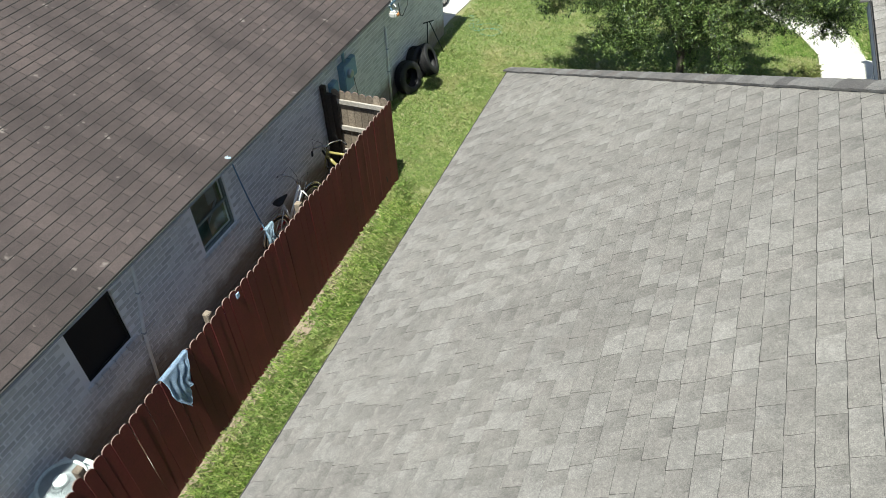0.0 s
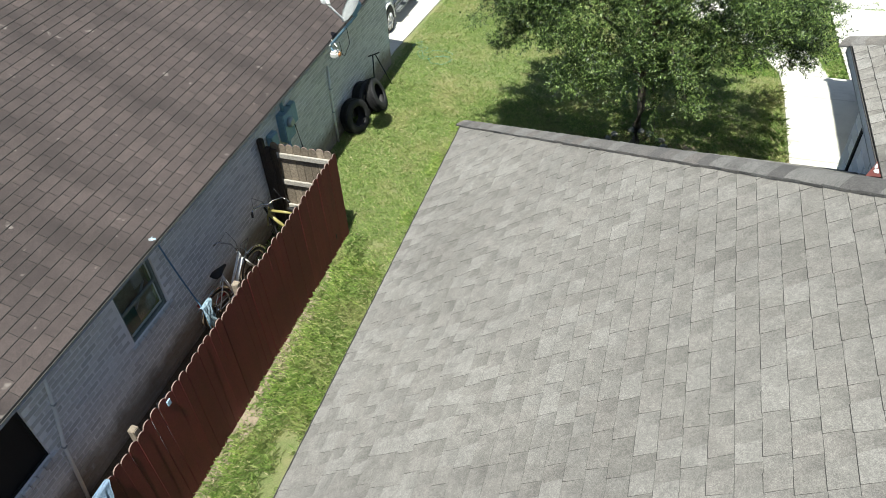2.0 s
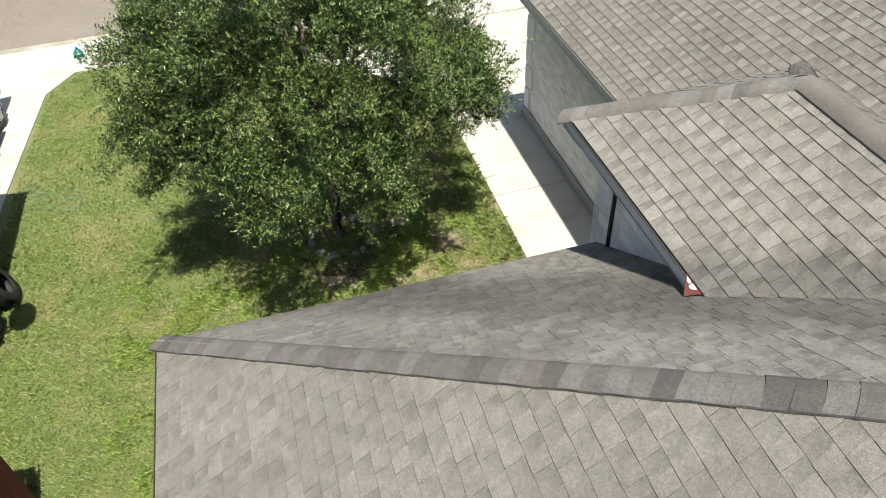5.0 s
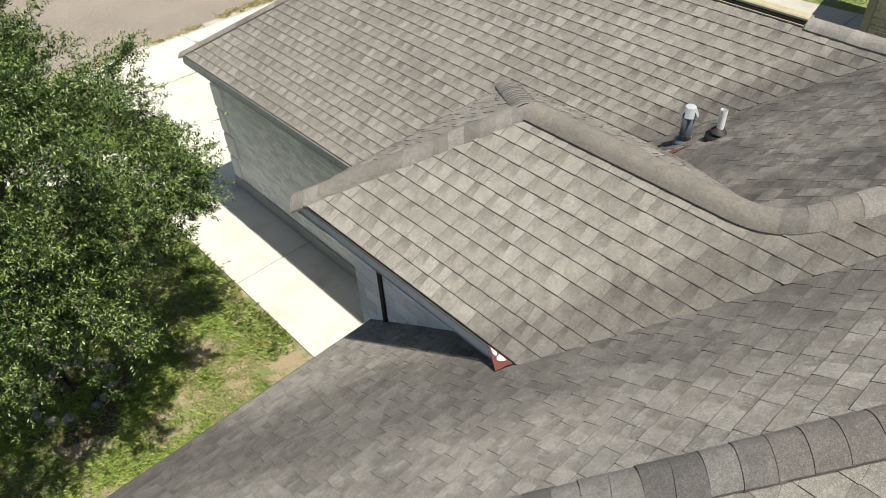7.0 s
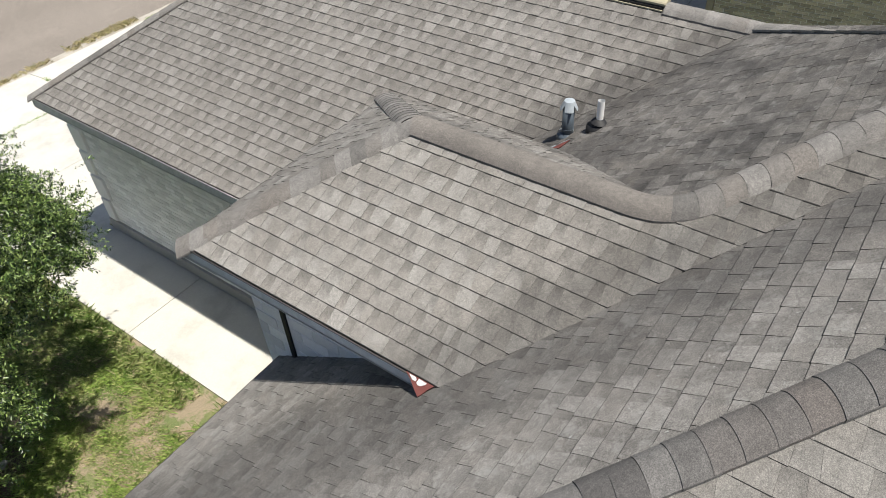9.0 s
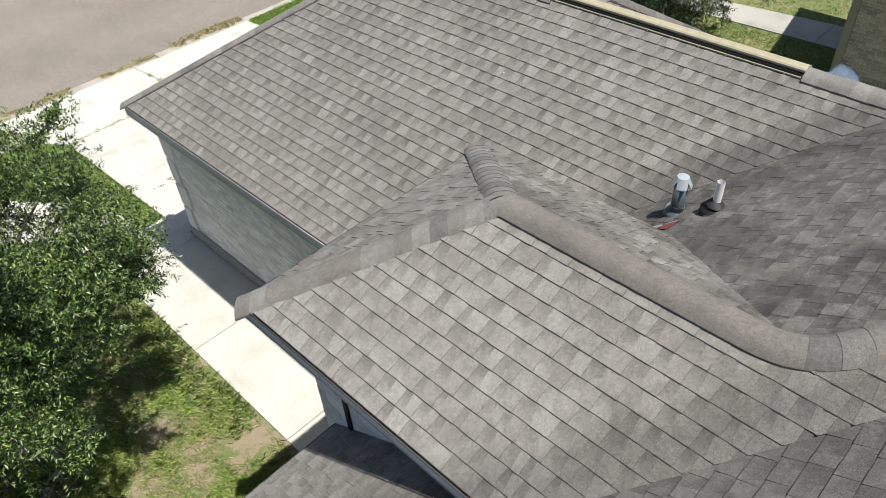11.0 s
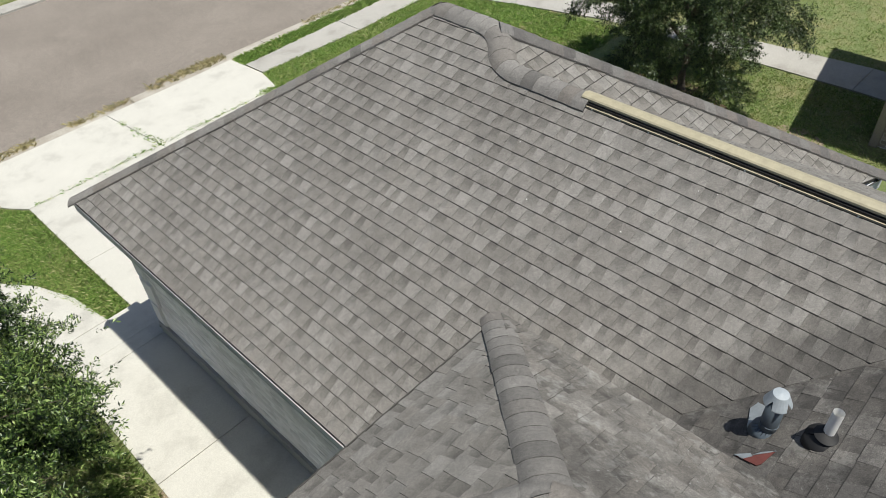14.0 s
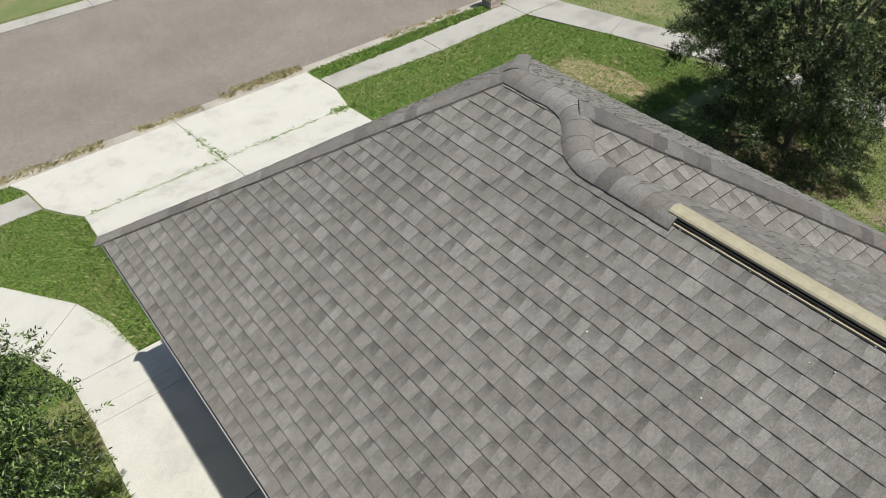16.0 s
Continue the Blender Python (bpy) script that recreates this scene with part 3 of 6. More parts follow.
def roof_slope(house, name, label, poly, plane, fall, material, rng, near=None, expose=EXPOSE, tab=TAB, limit=60, wobble=0.3, gap=0.0005, teeth=True, butt=1.0):
    """A sloping deck with its shingles: those inside the near plan box are pieces, the rest one joined part."""
    deck = part("roof_slope", slab(poly, lambda x, y: plane(x, y) - 0.006, 0.03), M_DECK, house, label)
    pieces, step, top = lay_shingles(rng, poly, plane, fall, expose, tab, wobble, gap, 0.014 if name == "left" else 0.0, teeth)
    vs, fs, plies, made, tops = [], [], [], 0, set()
    for pc in pieces:
        g, faces, ply = shingle_geometry(pc, plane, fall, step, top, 0.0022 if name == "left" else 0.0035, butt)
        cx, cy = sum(p[0] for p in pc[0]) / len(pc[0]), sum(p[1] for p in pc[0]) / len(pc[0])
        if near and made < limit and near[0] < cx < near[1] and near[2] < cy < near[3] and len(pc[0]) == 4:
            me = bpy.data.meshes.new("shingle")
            me.from_pydata(g, [], faces)
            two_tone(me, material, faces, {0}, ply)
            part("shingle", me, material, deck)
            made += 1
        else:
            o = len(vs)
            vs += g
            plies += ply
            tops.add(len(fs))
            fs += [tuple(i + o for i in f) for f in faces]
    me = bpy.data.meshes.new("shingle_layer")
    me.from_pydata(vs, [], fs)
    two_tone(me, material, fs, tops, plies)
    tagged(part("shingle_layer", me, material, deck), kind="stuff")
    return deck


def ridge_caps(house, a, b, plane_a, plane_b, width, material, rng, spacing=0.145):
    """Overlapping folded cap shingles up a ridge or hip from a to b in plan, bent over both slopes; each cap is a piece."""
    ax, ay = a
    bx, by = b
    run = math.hypot(bx - ax, by - ay)
    dx, dy = (bx - ax) / run, (by - ay) / run
    rise = (min(plane_a(bx, by), plane_b(bx, by)) - min(plane_a(ax, ay), plane_b(ax, ay))) / run
    n = max(1, round(run * math.sqrt(1 + rise * rise) / spacing))
    for i in range(n):
        w = width * (1 + (rng.random() - 0.5) * 0.05)
        skew = (rng.random() - 0.5) * 0.014
        sheet, rim = [], []
        for end, lift in ((i / n, 0.0355 + rng.random() * 0.0015), (min(1.0, (i + 1.25) / n), 0.0305)):
            cx, cy = ax + dx * run * end, ay + dy * run * end
            top = min(plane_a(cx, cy), plane_b(cx, cy))
            fall = [top - min(plane_a(cx - dy * w * s, cy + dx * w * s), plane_b(cx - dy * w * s, cy + dx * w * s)) for s in (-1, 1)]
            for k in range(11):
                t = -1 + k / 5
                arch = 0.6 * t * t + 0.4 * t ** 4
                p = (cx - dy * w * t + dx * skew * t, cy + dx * w * t + dy * skew * t, top + lift - arch * fall[0 if t < 0 else 1])
                sheet.append(p)
                rim.append((p[0], p[1], p[2] - 0.022))
        # the smooth sheet, then its butt edges on vertices of their own
        vs = sheet + sheet + rim
        fs = [(k, k + 1, 12 + k, 11 + k) for k in range(10)]
        for k in range(10):
            fs += [(23 + k, 22 + k, 44 + k, 45 + k), (33 + k, 34 + k, 56 + k, 55 + k), (45 + k, 44 + k, 55 + k, 56 + k)]
        fs += [(22, 33, 55, 44), (43, 32, 54, 65)]
        me = bpy.data.meshes.new("ridge_cap")
        me.from_pydata(vs, [], [f[::-1] for f in fs])
        two_tone(me, material, fs, {*range(10), len(fs) - 1, len(fs) - 2})
        me.polygons.foreach_set("use_smooth", [k < 10 for k in range(len(fs))])
        part("ridge_cap", me, material, house)


def roll_caps(house, corners, spacings, w, material, rng, fall=0.6, rounding=(0.2, 0.2), butt=0.027):
    """One rolled run of cap shingles along a bent line of ridges and hips, its corners eased; each cap is a piece."""
    pts = [Vector(c) for c in corners]
    line = [pts[0]]
    for (a, b, c), ease in zip(zip(pts, pts[1:], pts[2:]), rounding):
        r = min(ease, (b - a).length * 0.45, (c - b).length * 0.45)
        p, q = b + (a - b).normalized() * r, b + (c - b).normalized() * r
        line += [p.lerp(b, k / 6).lerp(b.lerp(q, k / 6), k / 6) for k in range(7)]
    line.append(pts[-1])
    along = [0.0]
    for a, b in zip(line, line[1:]):
        along.append(along[-1] + (b - a).length)

    def at(s):
        s = min(max(s, 0.0), along[-1])
        k = max(i for i in range(len(along) - 1) if along[i] <= s + 1e-9)
        t = (s - along[k]) / max(along[k + 1] - along[k], 1e-6)
        return line[k].lerp(line[k + 1], t)

    stops, done = [0.0], 0.0
    total = sum((b - a).length for a, b in zip(pts, pts[1:]))
    for (a, b), sp in zip(zip(pts, pts[1:]), spacings):
        seg = (b - a).length * along[-1] / total
        n = max(1, round(seg / sp))
        stops += [done + seg * (i + 1) / n for i in range(n)]
        done += seg
    for s0, s1 in zip(stops, stops[1:]):
        s1 = min(s1 + 0.035, along[-1])
        n = max(2, math.ceil((s1 - s0) / 0.06))
        wide = w * (1 + (rng.random() - 0.5) * 0.05)
        sheet, rim = [], []
        for i in range(n + 1):
            s = s0 + (s1 - s0) * i / n
            c, d = at(s), at(s + 0.04) - at(s - 0.04)
            d.z = 0
            d.normalize()
            lift = butt - 0.004 * i / n
            for k in range(11):
                t = -1 + k / 5
                p = (c.x - d.y * wide * t, c.y + d.x * wide * t, c.z + lift - (0.6 * t * t + 0.4 * t ** 4) * fall * wide)
                sheet.append(p)
                rim.append((p[0], p[1], p[2] - 0.022))
        m = len(sheet)
        vs = sheet + sheet + rim
        fs = [(r * 11 + k, r * 11 + k + 1, r * 11 + k + 12, r * 11 + k + 11) for r in range(n) for k in range(10)]
        tops = len(fs)
        last = m - 11
        for k in range(10):
            fs += [(m + k + 1, m + k, 2 * m + k, 2 * m + k + 1), (m + last + k, m + last + k + 1, 2 * m + last + k + 1, 2 * m + last + k)]
        for r in range(n):
            a, b = m + r * 11, m + (r + 1) * 11
            fs += [(a, b, b + m, a + m), (b + 10, a + 10, a + 10 + m, b + 10 + m)]
        me = bpy.data.meshes.new("ridge_cap")
        me.from_pydata(vs, [], [f[::-1] for f in fs])
        two_tone(me, material, fs, {*range(tops), *range(tops + 20, len(fs))})
        me.polygons.foreach_set("use_smooth", [k < tops for k in range(len(fs))])
        part("ridge_cap", me, material, house)


def p3(name, pt):
    return (pt[0], pt[1], PLANES[name](*pt))


rng = random.Random(4)
house = thing("house", (4, 6, 0), "single-storey house with grey brown hipped shingle roofs and white brick walls", "house")
NEAR = {"left": (0.2, 2.2, 3.4, 5.6), "porch": (1.0, 2.2, 6.6, 8.0), "entry_left": (2.4, 3.6, 7.2, 9.2), "garage": (5.0, 6.8, 8.2, 10.6), "middle": (5.0, 6.0, 7.0, 8.0), "entry_right": (3.8, 4.6, 7.4, 8.8)}
LIMIT = {"left": 300, "porch": 200, "entry_left": 260, "garage": 300, "middle": 100, "entry_right": 100}
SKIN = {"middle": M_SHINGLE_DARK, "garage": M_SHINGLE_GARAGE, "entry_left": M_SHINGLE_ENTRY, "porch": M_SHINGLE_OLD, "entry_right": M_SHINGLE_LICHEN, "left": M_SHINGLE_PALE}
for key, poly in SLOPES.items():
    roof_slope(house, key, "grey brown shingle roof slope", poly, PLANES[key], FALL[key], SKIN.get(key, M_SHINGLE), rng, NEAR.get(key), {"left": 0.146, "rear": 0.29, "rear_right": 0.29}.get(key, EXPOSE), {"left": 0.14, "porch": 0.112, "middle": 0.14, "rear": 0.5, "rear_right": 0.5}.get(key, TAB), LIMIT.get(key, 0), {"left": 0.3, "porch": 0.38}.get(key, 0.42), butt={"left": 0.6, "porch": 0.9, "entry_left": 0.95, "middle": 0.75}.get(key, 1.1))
for pa, pb, a, b, w, sp in (("left", "porch", CORNER_L, HIP_TOP, 0.122, 0.145), 
                            ("garage", "garage_front", (4.0, 16.06), FRONT_A, 0.095, 0.145), 
                            ("garage_right", "garage_back", GR_END, FRONT_B, 0.11, 0.145), ("garage_front", "garage_right", (10.78, 16.06), FRONT_A, 0.12, 0.145),
                            ("middle", "east", G_END, APEX_D, 0.13, 0.145)):
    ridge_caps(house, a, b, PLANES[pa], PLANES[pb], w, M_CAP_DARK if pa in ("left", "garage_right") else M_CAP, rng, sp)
roll_caps(house, [p3("entry_left", (2.30, 9.88)), p3("entry_left", JUNC), p3("entry_left", V_PT), p3("entry_left", APEX_D)], [0.145, 4.0, 0.145], 0.125, M_CAP, rng, 0.6, (0.06, 0.28))
roll_caps(house, [p3("entry_left", JUNC), (5.12, 9.9, 4.335)], [0.145], 0.13, M_CAP, rng, 0.5, butt=0.02)
roll_caps(house, [p3("garage", (7.243, 7.74)), p3("garage", G_END)], [0.145], 0.125, M_CAP, rng)
roll_caps(house, [p3("garage", (7.243, 10.58)), p3("garage", K_PT), p3("garage", FRONT_B), p3("garage", FRONT_A)], [0.145, 0.145, 0.145], 0.14, M_CAP, rng)


def wall_part(name, x0, x1, y0, y1, z0, z1, material, label=""):
    return part(name, boxed(x0, x1, y0, y1, z0, z1), material, house, label)


# walls under the eaves
wall_part("wall", 4.62, 10.5, 15.5, 15.65, 0.0, 2.72, M_MORTAR)
wall_part("wall", 10.35, 10.5, 8.9, 15.5, 0.0, 2.72, M_MORTAR)
wall_part("wall", 2.75, 4.85, 9.3, 9.45, 0.0, 4.30, M_MORTAR)
wall_part("wall", 4.7, 4.85, 6.5, 9.3, 0.0, 4.30, M_MORTAR)
wall_part("wall", -1.65, -1.5, -6.0, 8.9, 0.0, 2.95, M_MORTAR)
wall_part("wall", -1.5, 2.6, 8.75, 8.9, 0.0, 2.95, M_MORTAR)
wall_part("wall", -1.65, 10.0, -6.15, -6.0, 0.0, 2.9, M_MORTAR)
wall_part("wall", 9.85, 10.0, -6.0, 8.3, 0.0, 2.9, M_MORTAR)
# fascias and soffits
def fascia(a, b, z, drop=0.17, inward=(0.4, 0), edge=None):
    (ax, ay), (bx, by) = a, b
    bm = bmesh.new()
    d = Vector((bx - ax, by - ay, 0)).normalized()
    nrm = Vector((inward[0], inward[1], 0)).normalized()
    def q(p, s, zz):
        return bm.verts.new((p[0] + nrm.x * s, p[1] + nrm.y * s, zz))
    lo = [q(p, s, z - drop) for p in (a, b) for s in (0.0, 0.025)]
    hi = [q(p, s, z - 0.01) for p in (a, b) for s in (0.0, 0.025)]
    for f in ((lo[0], lo[2], hi[2], hi[0]), (lo[1], hi[1], hi[3], lo[3]), (lo[0], lo[1], lo[3], lo[2]), (hi[0], hi[2], hi[3], hi[1]), (lo[0], hi[0], hi[1], lo[1]), (lo[2], lo[3], hi[3], hi[2])):
        bm.faces.new(f)
    bmesh.ops.recalc_face_normals(bm, faces=bm.faces)
    part("fascia", bm, M_FASCIA, house, "white painted fascia board")
    drip = bmesh.new()
    tube(drip, [(ax - nrm.x * 0.012, ay - nrm.y * 0.012, z - 0.005), (bx - nrm.x * 0.012, by - nrm.y * 0.012, z - 0.005)], 0.007, 5)
    part("drip_edge", drip, edge or M_SHINGLE_EDGE, house)
    sb = bmesh.new()
    pts = [(ax, ay, z - drop + 0.02), (bx, by, z - drop + 0.02), (bx + inward[0], by + inward[1], z - drop + 0.02), (ax + inward[0], ay + inward[1], z - drop + 0.02)]
    up = [sb.verts.new(p) for p in pts]
    dn = [sb.verts.new((p[0], p[1], p[2] - 0.012)) for p in pts]
    sb.faces.new(up)
    sb.faces.new(dn[::-1])
    for i in range(4):
        j = (i + 1) % 4
        sb.faces.new((up[i], dn[i], dn[j], up[j]))
    bmesh.ops.recalc_face_normals(sb, faces=sb.faces)
    part("soffit", sb, M_SOFFIT, house)


fascia((4.02, 16.04), (4.02, 9.5), 2.975, inward=(0.44, 0), edge=M_DRIP)
fascia((2.32, 9.86), (2.32, 7.2), 4.33, 0.15, inward=(0.3, 0))
fascia((2.32, 9.86), (5.12, 9.86), 4.33, inward=(0, -0.4))
fascia((-2.115, 9.35), (2.6, 9.35), 2.9, inward=(0, -0.4))
fascia((-2.115, 9.35), (-2.115, -6.6), 2.93, inward=(0.42, 0))
part("fascia", slab([(4.02, 16.0), (10.78, 16.0), (10.78, 16.03), (4.02, 16.03)], lambda x, y: PLANES["garage_front"](x, y) - 0.012, 0.15), M_FASCIA, house)
fascia(GR_END, GV_END, 2.97, inward=(0, 0.4))

# ---- the neighbour's house ----
N_EAVE = 2.42
n_plane = lambda x, y: N_EAVE + 0.42 * (-5.36 - x)
neighbour = thing("neighbour_house", (-9, 9, 0), "white brick house with a dark red brown shingle roof", "house")
n_poly = [(-5.36, -4.0), (-5.36, 15.95), (-13.5, 15.95), (-13.5, -4.0)]
roof_slope(neighbour, "n", "dark red brown shingle roof slope with shadow bands painted in", n_poly, n_plane, (1, 0), M_RED_SHINGLE, rng, (-8.0, -6.0, 8.5, 11.5), 0.145, 0.30, 200, 0.06, 0.0042, False, 2.2)

# ---- brick walls: bricks proud of a mortar core ----
def brick_wall(owner, name, label, x, y0, y1, z0, z1, face, rng, holes=(), near=None, limit=0, thick=0.15, long=0.2, high=0.067, paint=None, joint=0.011):
    """A wall in the plane x with its outer face towards face (-1 or 1); holes are (y0, y1, z0, z1)."""
    bm = bmesh.new()
    xa, xb = sorted((x, x - face * thick))
    cuts_y = sorted({y0, y1, *[h[0] for h in holes], *[h[1] for h in holes]})
    for a, b in zip(cuts_y, cuts_y[1:]):
        spans = [(z0, z1)]
        for h in holes:
            if h[0] <= a + 1e-6 and b - 1e-6 <= h[1]:
                spans = [s for lo, hi in spans for s in ((lo, min(hi, h[2])), (max(lo, h[3]), hi)) if s[1] - s[0] > 0.01]
        for lo, hi in spans:
            box(bm, xa, xb, a, b, lo, hi)
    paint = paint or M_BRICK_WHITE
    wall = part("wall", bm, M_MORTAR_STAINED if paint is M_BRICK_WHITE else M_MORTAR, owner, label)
    j, vs, fs, made = joint, [], [], 0
    rows = int((z1 - z0) / (high + j))
    for r in range(rows):
        zz = z0 + r * (high + j) + j / 2
        cur = y0 - (long + j) * 0.5 * (r % 2)
        while cur < y1:
            a, b = max(cur, y0), min(cur + long, y1)
            cur += long + j
            if b - a < 0.03 or any(a < h[1] and b > h[0] and zz < h[3] and zz + high > h[2] for h in holes):
                continue
            out = 0.004 + rng.random() * 0.006
            bx0, bx1 = x - face * 0.004, x + face * out
            t = (rng.random() - 0.5) * 0.004
            g = [(bx0, a, zz), (bx0, b, zz), (bx0, b, zz + high), (bx0, a, zz + high), (bx1 + t, a + 0.002, zz + 0.002), (bx1 - t, b - 0.002, zz + 0.002), (bx1 - t, b - 0.002, zz + high - 0.002), (bx1 + t, a + 0.002, zz + high - 0.002)]
            f = [(4, 5, 6, 7), (0, 1, 5, 4), (1, 2, 6, 5), (2, 3, 7, 6), (3, 0, 4, 7)]
            if face < 0:
                f = [q[::-1] for q in f]
            if near and made < limit and near[0] < a < near[1] and near[2] < zz < near[3]:
                me = bpy.data.meshes.new("brick")
                me.from_pydata(g, [], f)
                me.materials.append(paint)
                part("brick", me, paint, wall)
                made += 1
            else:
                o = len(vs)
                vs += g
                fs += [tuple(i + o for i in q) for q in f]
    me = bpy.data.meshes.new("brickwork")
    me.from_pydata(vs, [], fs)
    me.materials.append(paint)
    tagged(part("brickwork", me, paint, wall), kind="stuff")
    return wall


rngw = random.Random(9)
M_GLASS = mat("window_glass")
M_GLASS[3].inputs["Base Color"].default_value = (0.85, 0.9, 0.88, 1)
M_GLASS[3].inputs["Transmission Weight"].default_value = 1.0
M_GLASS[3].inputs["IOR"].default_value = 1.3
M_GLASS[3].inputs["Roughness"].default_value = 0.02
M_GLASS = M_GLASS[0]
M_SCREEN = flat("black_solar_screen", (0.006, 0.006, 0.006), 0.8)
M_FRAME = flat("grey_green_window_frame", (0.2, 0.24, 0.22), 0.5)
M_WHITE_PVC = flat("white_plastic", (0.66, 0.66, 0.63), 0.4)
M_BLACK = flat("black_rubber", (0.012, 0.012, 0.013), 0.65)
M_METER = flat("blue_grey_meter_box", (0.22, 0.36, 0.46), 0.5)
M_GALV = flat("galvanised_metal", (0.42, 0.46, 0.48), 0.45, 0.5)
# galvanised metal with the pipe's shaded side put into its base colour
M_FLUE = flat("shaded_galvanised_pipe", (0.1, 0.125, 0.15), 0.5, 0.2)
M_CAP_METAL = flat("pale_painted_metal", (0.35, 0.39, 0.42), 0.4, 0.0)
M_PIPE_WHITE = flat("bright_white_plastic", (0.88, 0.88, 0.86), 0.3, 0.0, 0.03)
M_TORN = flat("pale_blue_cloth", (0.45, 0.6, 0.7), 0.8)
M_BEIGE = flat("beige_painted_metal", (0.4, 0.36, 0.25), 0.5)
M_RUST = flat("red_primer", (0.15, 0.045, 0.038), 0.8)
M_CHROME = flat("chrome", (0.7, 0.7, 0.7), 0.18, 1.0)
M_CABLE = flat("black_cable", (0.02, 0.022, 0.025), 0.6)
M_BLUE_HOSE = flat("blue_grey_hose", (0.12, 0.22, 0.32), 0.6)
M_DENIM = surface("washed_denim", [(0.3, (0.27, 0.42, 0.6)), (0.7, (0.52, 0.66, 0.8))], 60.0, 8.0, 0.9, 0.0, 0.002, 0.6)
M_STONE = surface("pale_stone", [(0.3, (0.4, 0.38, 0.34)), (0.7, (0.62, 0.6, 0.55))], 25.0, 4.0, 0.9, 0.0, 0.006, 0.4)
M_DISH = flat("grey_white_dish", (0.62, 0.64, 0.64), 0.45)
M_BLUE_DISH = flat("blue_grey_dish", (0.25, 0.33, 0.44), 0.45)

# garage side wall, its foundation and quoins
brick_wall(house, "garage_wall", "white painted brick garage wall", 4.45, 9.3, 16.2, 0.26, 2.84, -1, rngw, (), (12.0, 16.2, 0.3, 2.8), 240, paint=M_BRICK_CLEAN)
part("foundation", boxed(4.40, 4.6, 9.3, 16.25, -0.1, 0.26), M_FOUNDATION, house, "bare grey concrete foundation")
for i in range(5):
    w = 0.34 if i % 2 else 0.24
    part("quoin", boxed(4.405, 4.46, 16.21 - w, 16.22, 0.28 + i * 0.5, 0.28 + i * 0.5 + 0.46, 0.012), M_BRICK_CLEAN, house)
# entry wall above the porch roof, with a black strip in place of its dark slot
brick_wall(house, "entry_wall", "white painted brick entry wall above the porch roof", 2.6, 6.9, 9.5, 2.6, 4.17, -1, rngw, (), (9.0, 9.5, 3.0, 4.1), 30, high=0.14, long=0.3, paint=M_BRICK_CLEAN)
part("downpipe", boxed(2.572, 2.598, 9.06, 9.115, 3.05, 3.84, 0.005), M_BLACK, house, "narrow black strip on the entry wall")


# flashing scraps where the entry eaves die into the slopes
def scrap(pts, plane, lift):
    return slab(pts, lambda x, y: plane(x, y) + lift, 0.01)


TIP = [Vector(p) for p in ((2.312, 7.43, 4.338), (2.312, 7.19, 4.338), (2.212, 7.262, 4.28))]


def tip_plate(weights, out, thick):
    """A thin plate in the plane of the bent fascia end; weights of its three corners place each point."""
    nrm = (TIP[1] - TIP[0]).cross(TIP[2] - TIP[0]).normalized()
    nrm = nrm if nrm.x < 0 else -nrm
    bm = bmesh.new()
    pts = [TIP[0] * a + TIP[1] * b + TIP[2] * (1 - a - b) + nrm * out for a, b in weights]
    front = [bm.verts.new(p) for p in pts]
    back = [bm.verts.new(p - nrm * thick) for p in pts]
    bm.faces.new(front)
    bm.faces.new(back[::-1])
    for k in range(len(pts)):
        bm.faces.new((front[k], back[k], back[(k + 1) % len(pts)], front[(k + 1) % len(pts)]))
    bmesh.ops.recalc_face_normals(bm, faces=bm.faces)
    return bm


tip = part("flashing", tip_plate([(1, 0), (0, 1), (0.02, 0.6), (0, 0.25), (0, 0), (0.3, 0), (0.7, 0.03)], 0.0, 0.012), M_RUST, house, "dull red primed end of the entry fascia")
part("paint_flake", tip_plate([(0.86, 0.1), (0.62, 0.34), (0.52, 0.33), (0.5, 0.24), (0.6, 0.12)], 0.004, 0.003), M_DISH, tip, "white paint left on the red primer")
part("paint_flake", tip_plate([(0.5, 0.46), (0.22, 0.72), (0.2, 0.62), (0.26, 0.36), (0.36, 0.24), (0.44, 0.26)], 0.004, 0.003), M_DISH, tip, "white paint left on the red primer")
part("flashing", scrap([(5.264, 8.005), (5.226, 7.87), (5.25, 7.85), (5.371, 7.825), (5.33, 7.88), (5.29, 7.93)], PLANES["middle"], 0.022), M_RUST, house, "red primed flashing scrap")
part("flashing", scrap([(5.27, 8.02), (5.25, 7.96), (5.29, 7.92), (5.31, 7.94)], PLANES["middle"], 0.027), M_GALV, house, "torn pale flashing scrap")
part("flashing", scrap([(5.35, 7.85), (5.38, 7.82), (5.34, 7.89), (5.3, 7.925)], PLANES["middle"], 0.027), M_GALV, house, "torn pale flashing scrap")
part("flashing", scrap([(5.72, 8.12), (5.79, 8.1), (5.74, 7.98), (5.6, 7.9), (5.52, 7.98), (5.54, 8.06)], PLANES["middle"], 0.018), M_GALV, house, "pale blue grey metal flashing under the vent pipe")

# ridge vent on the garage roof
bm = bmesh.new()
gx, gzr = 7.243, PLANES["garage"](7.243, 9)
prof = [(-0.062, -0.012), (-0.062, 0.008), (-0.05, 0.02), (0.0, 0.038), (0.066, 0.012), (0.066, -0.03)]
rows = [[bm.verts.new((gx + a, yy, gzr + c + 0.018)) for a, c in prof] for yy in (7.74, 10.66)]
for k in range(5):
    bm.faces.new((rows[0][k], rows[0][k + 1], rows[1][k + 1], rows[1][k]))
bm.faces.new(rows[0][::-1])
bm.faces.new(rows[1])
bm.faces.new((rows[0][0], rows[1][0], rows[1][5], rows[0][5]))
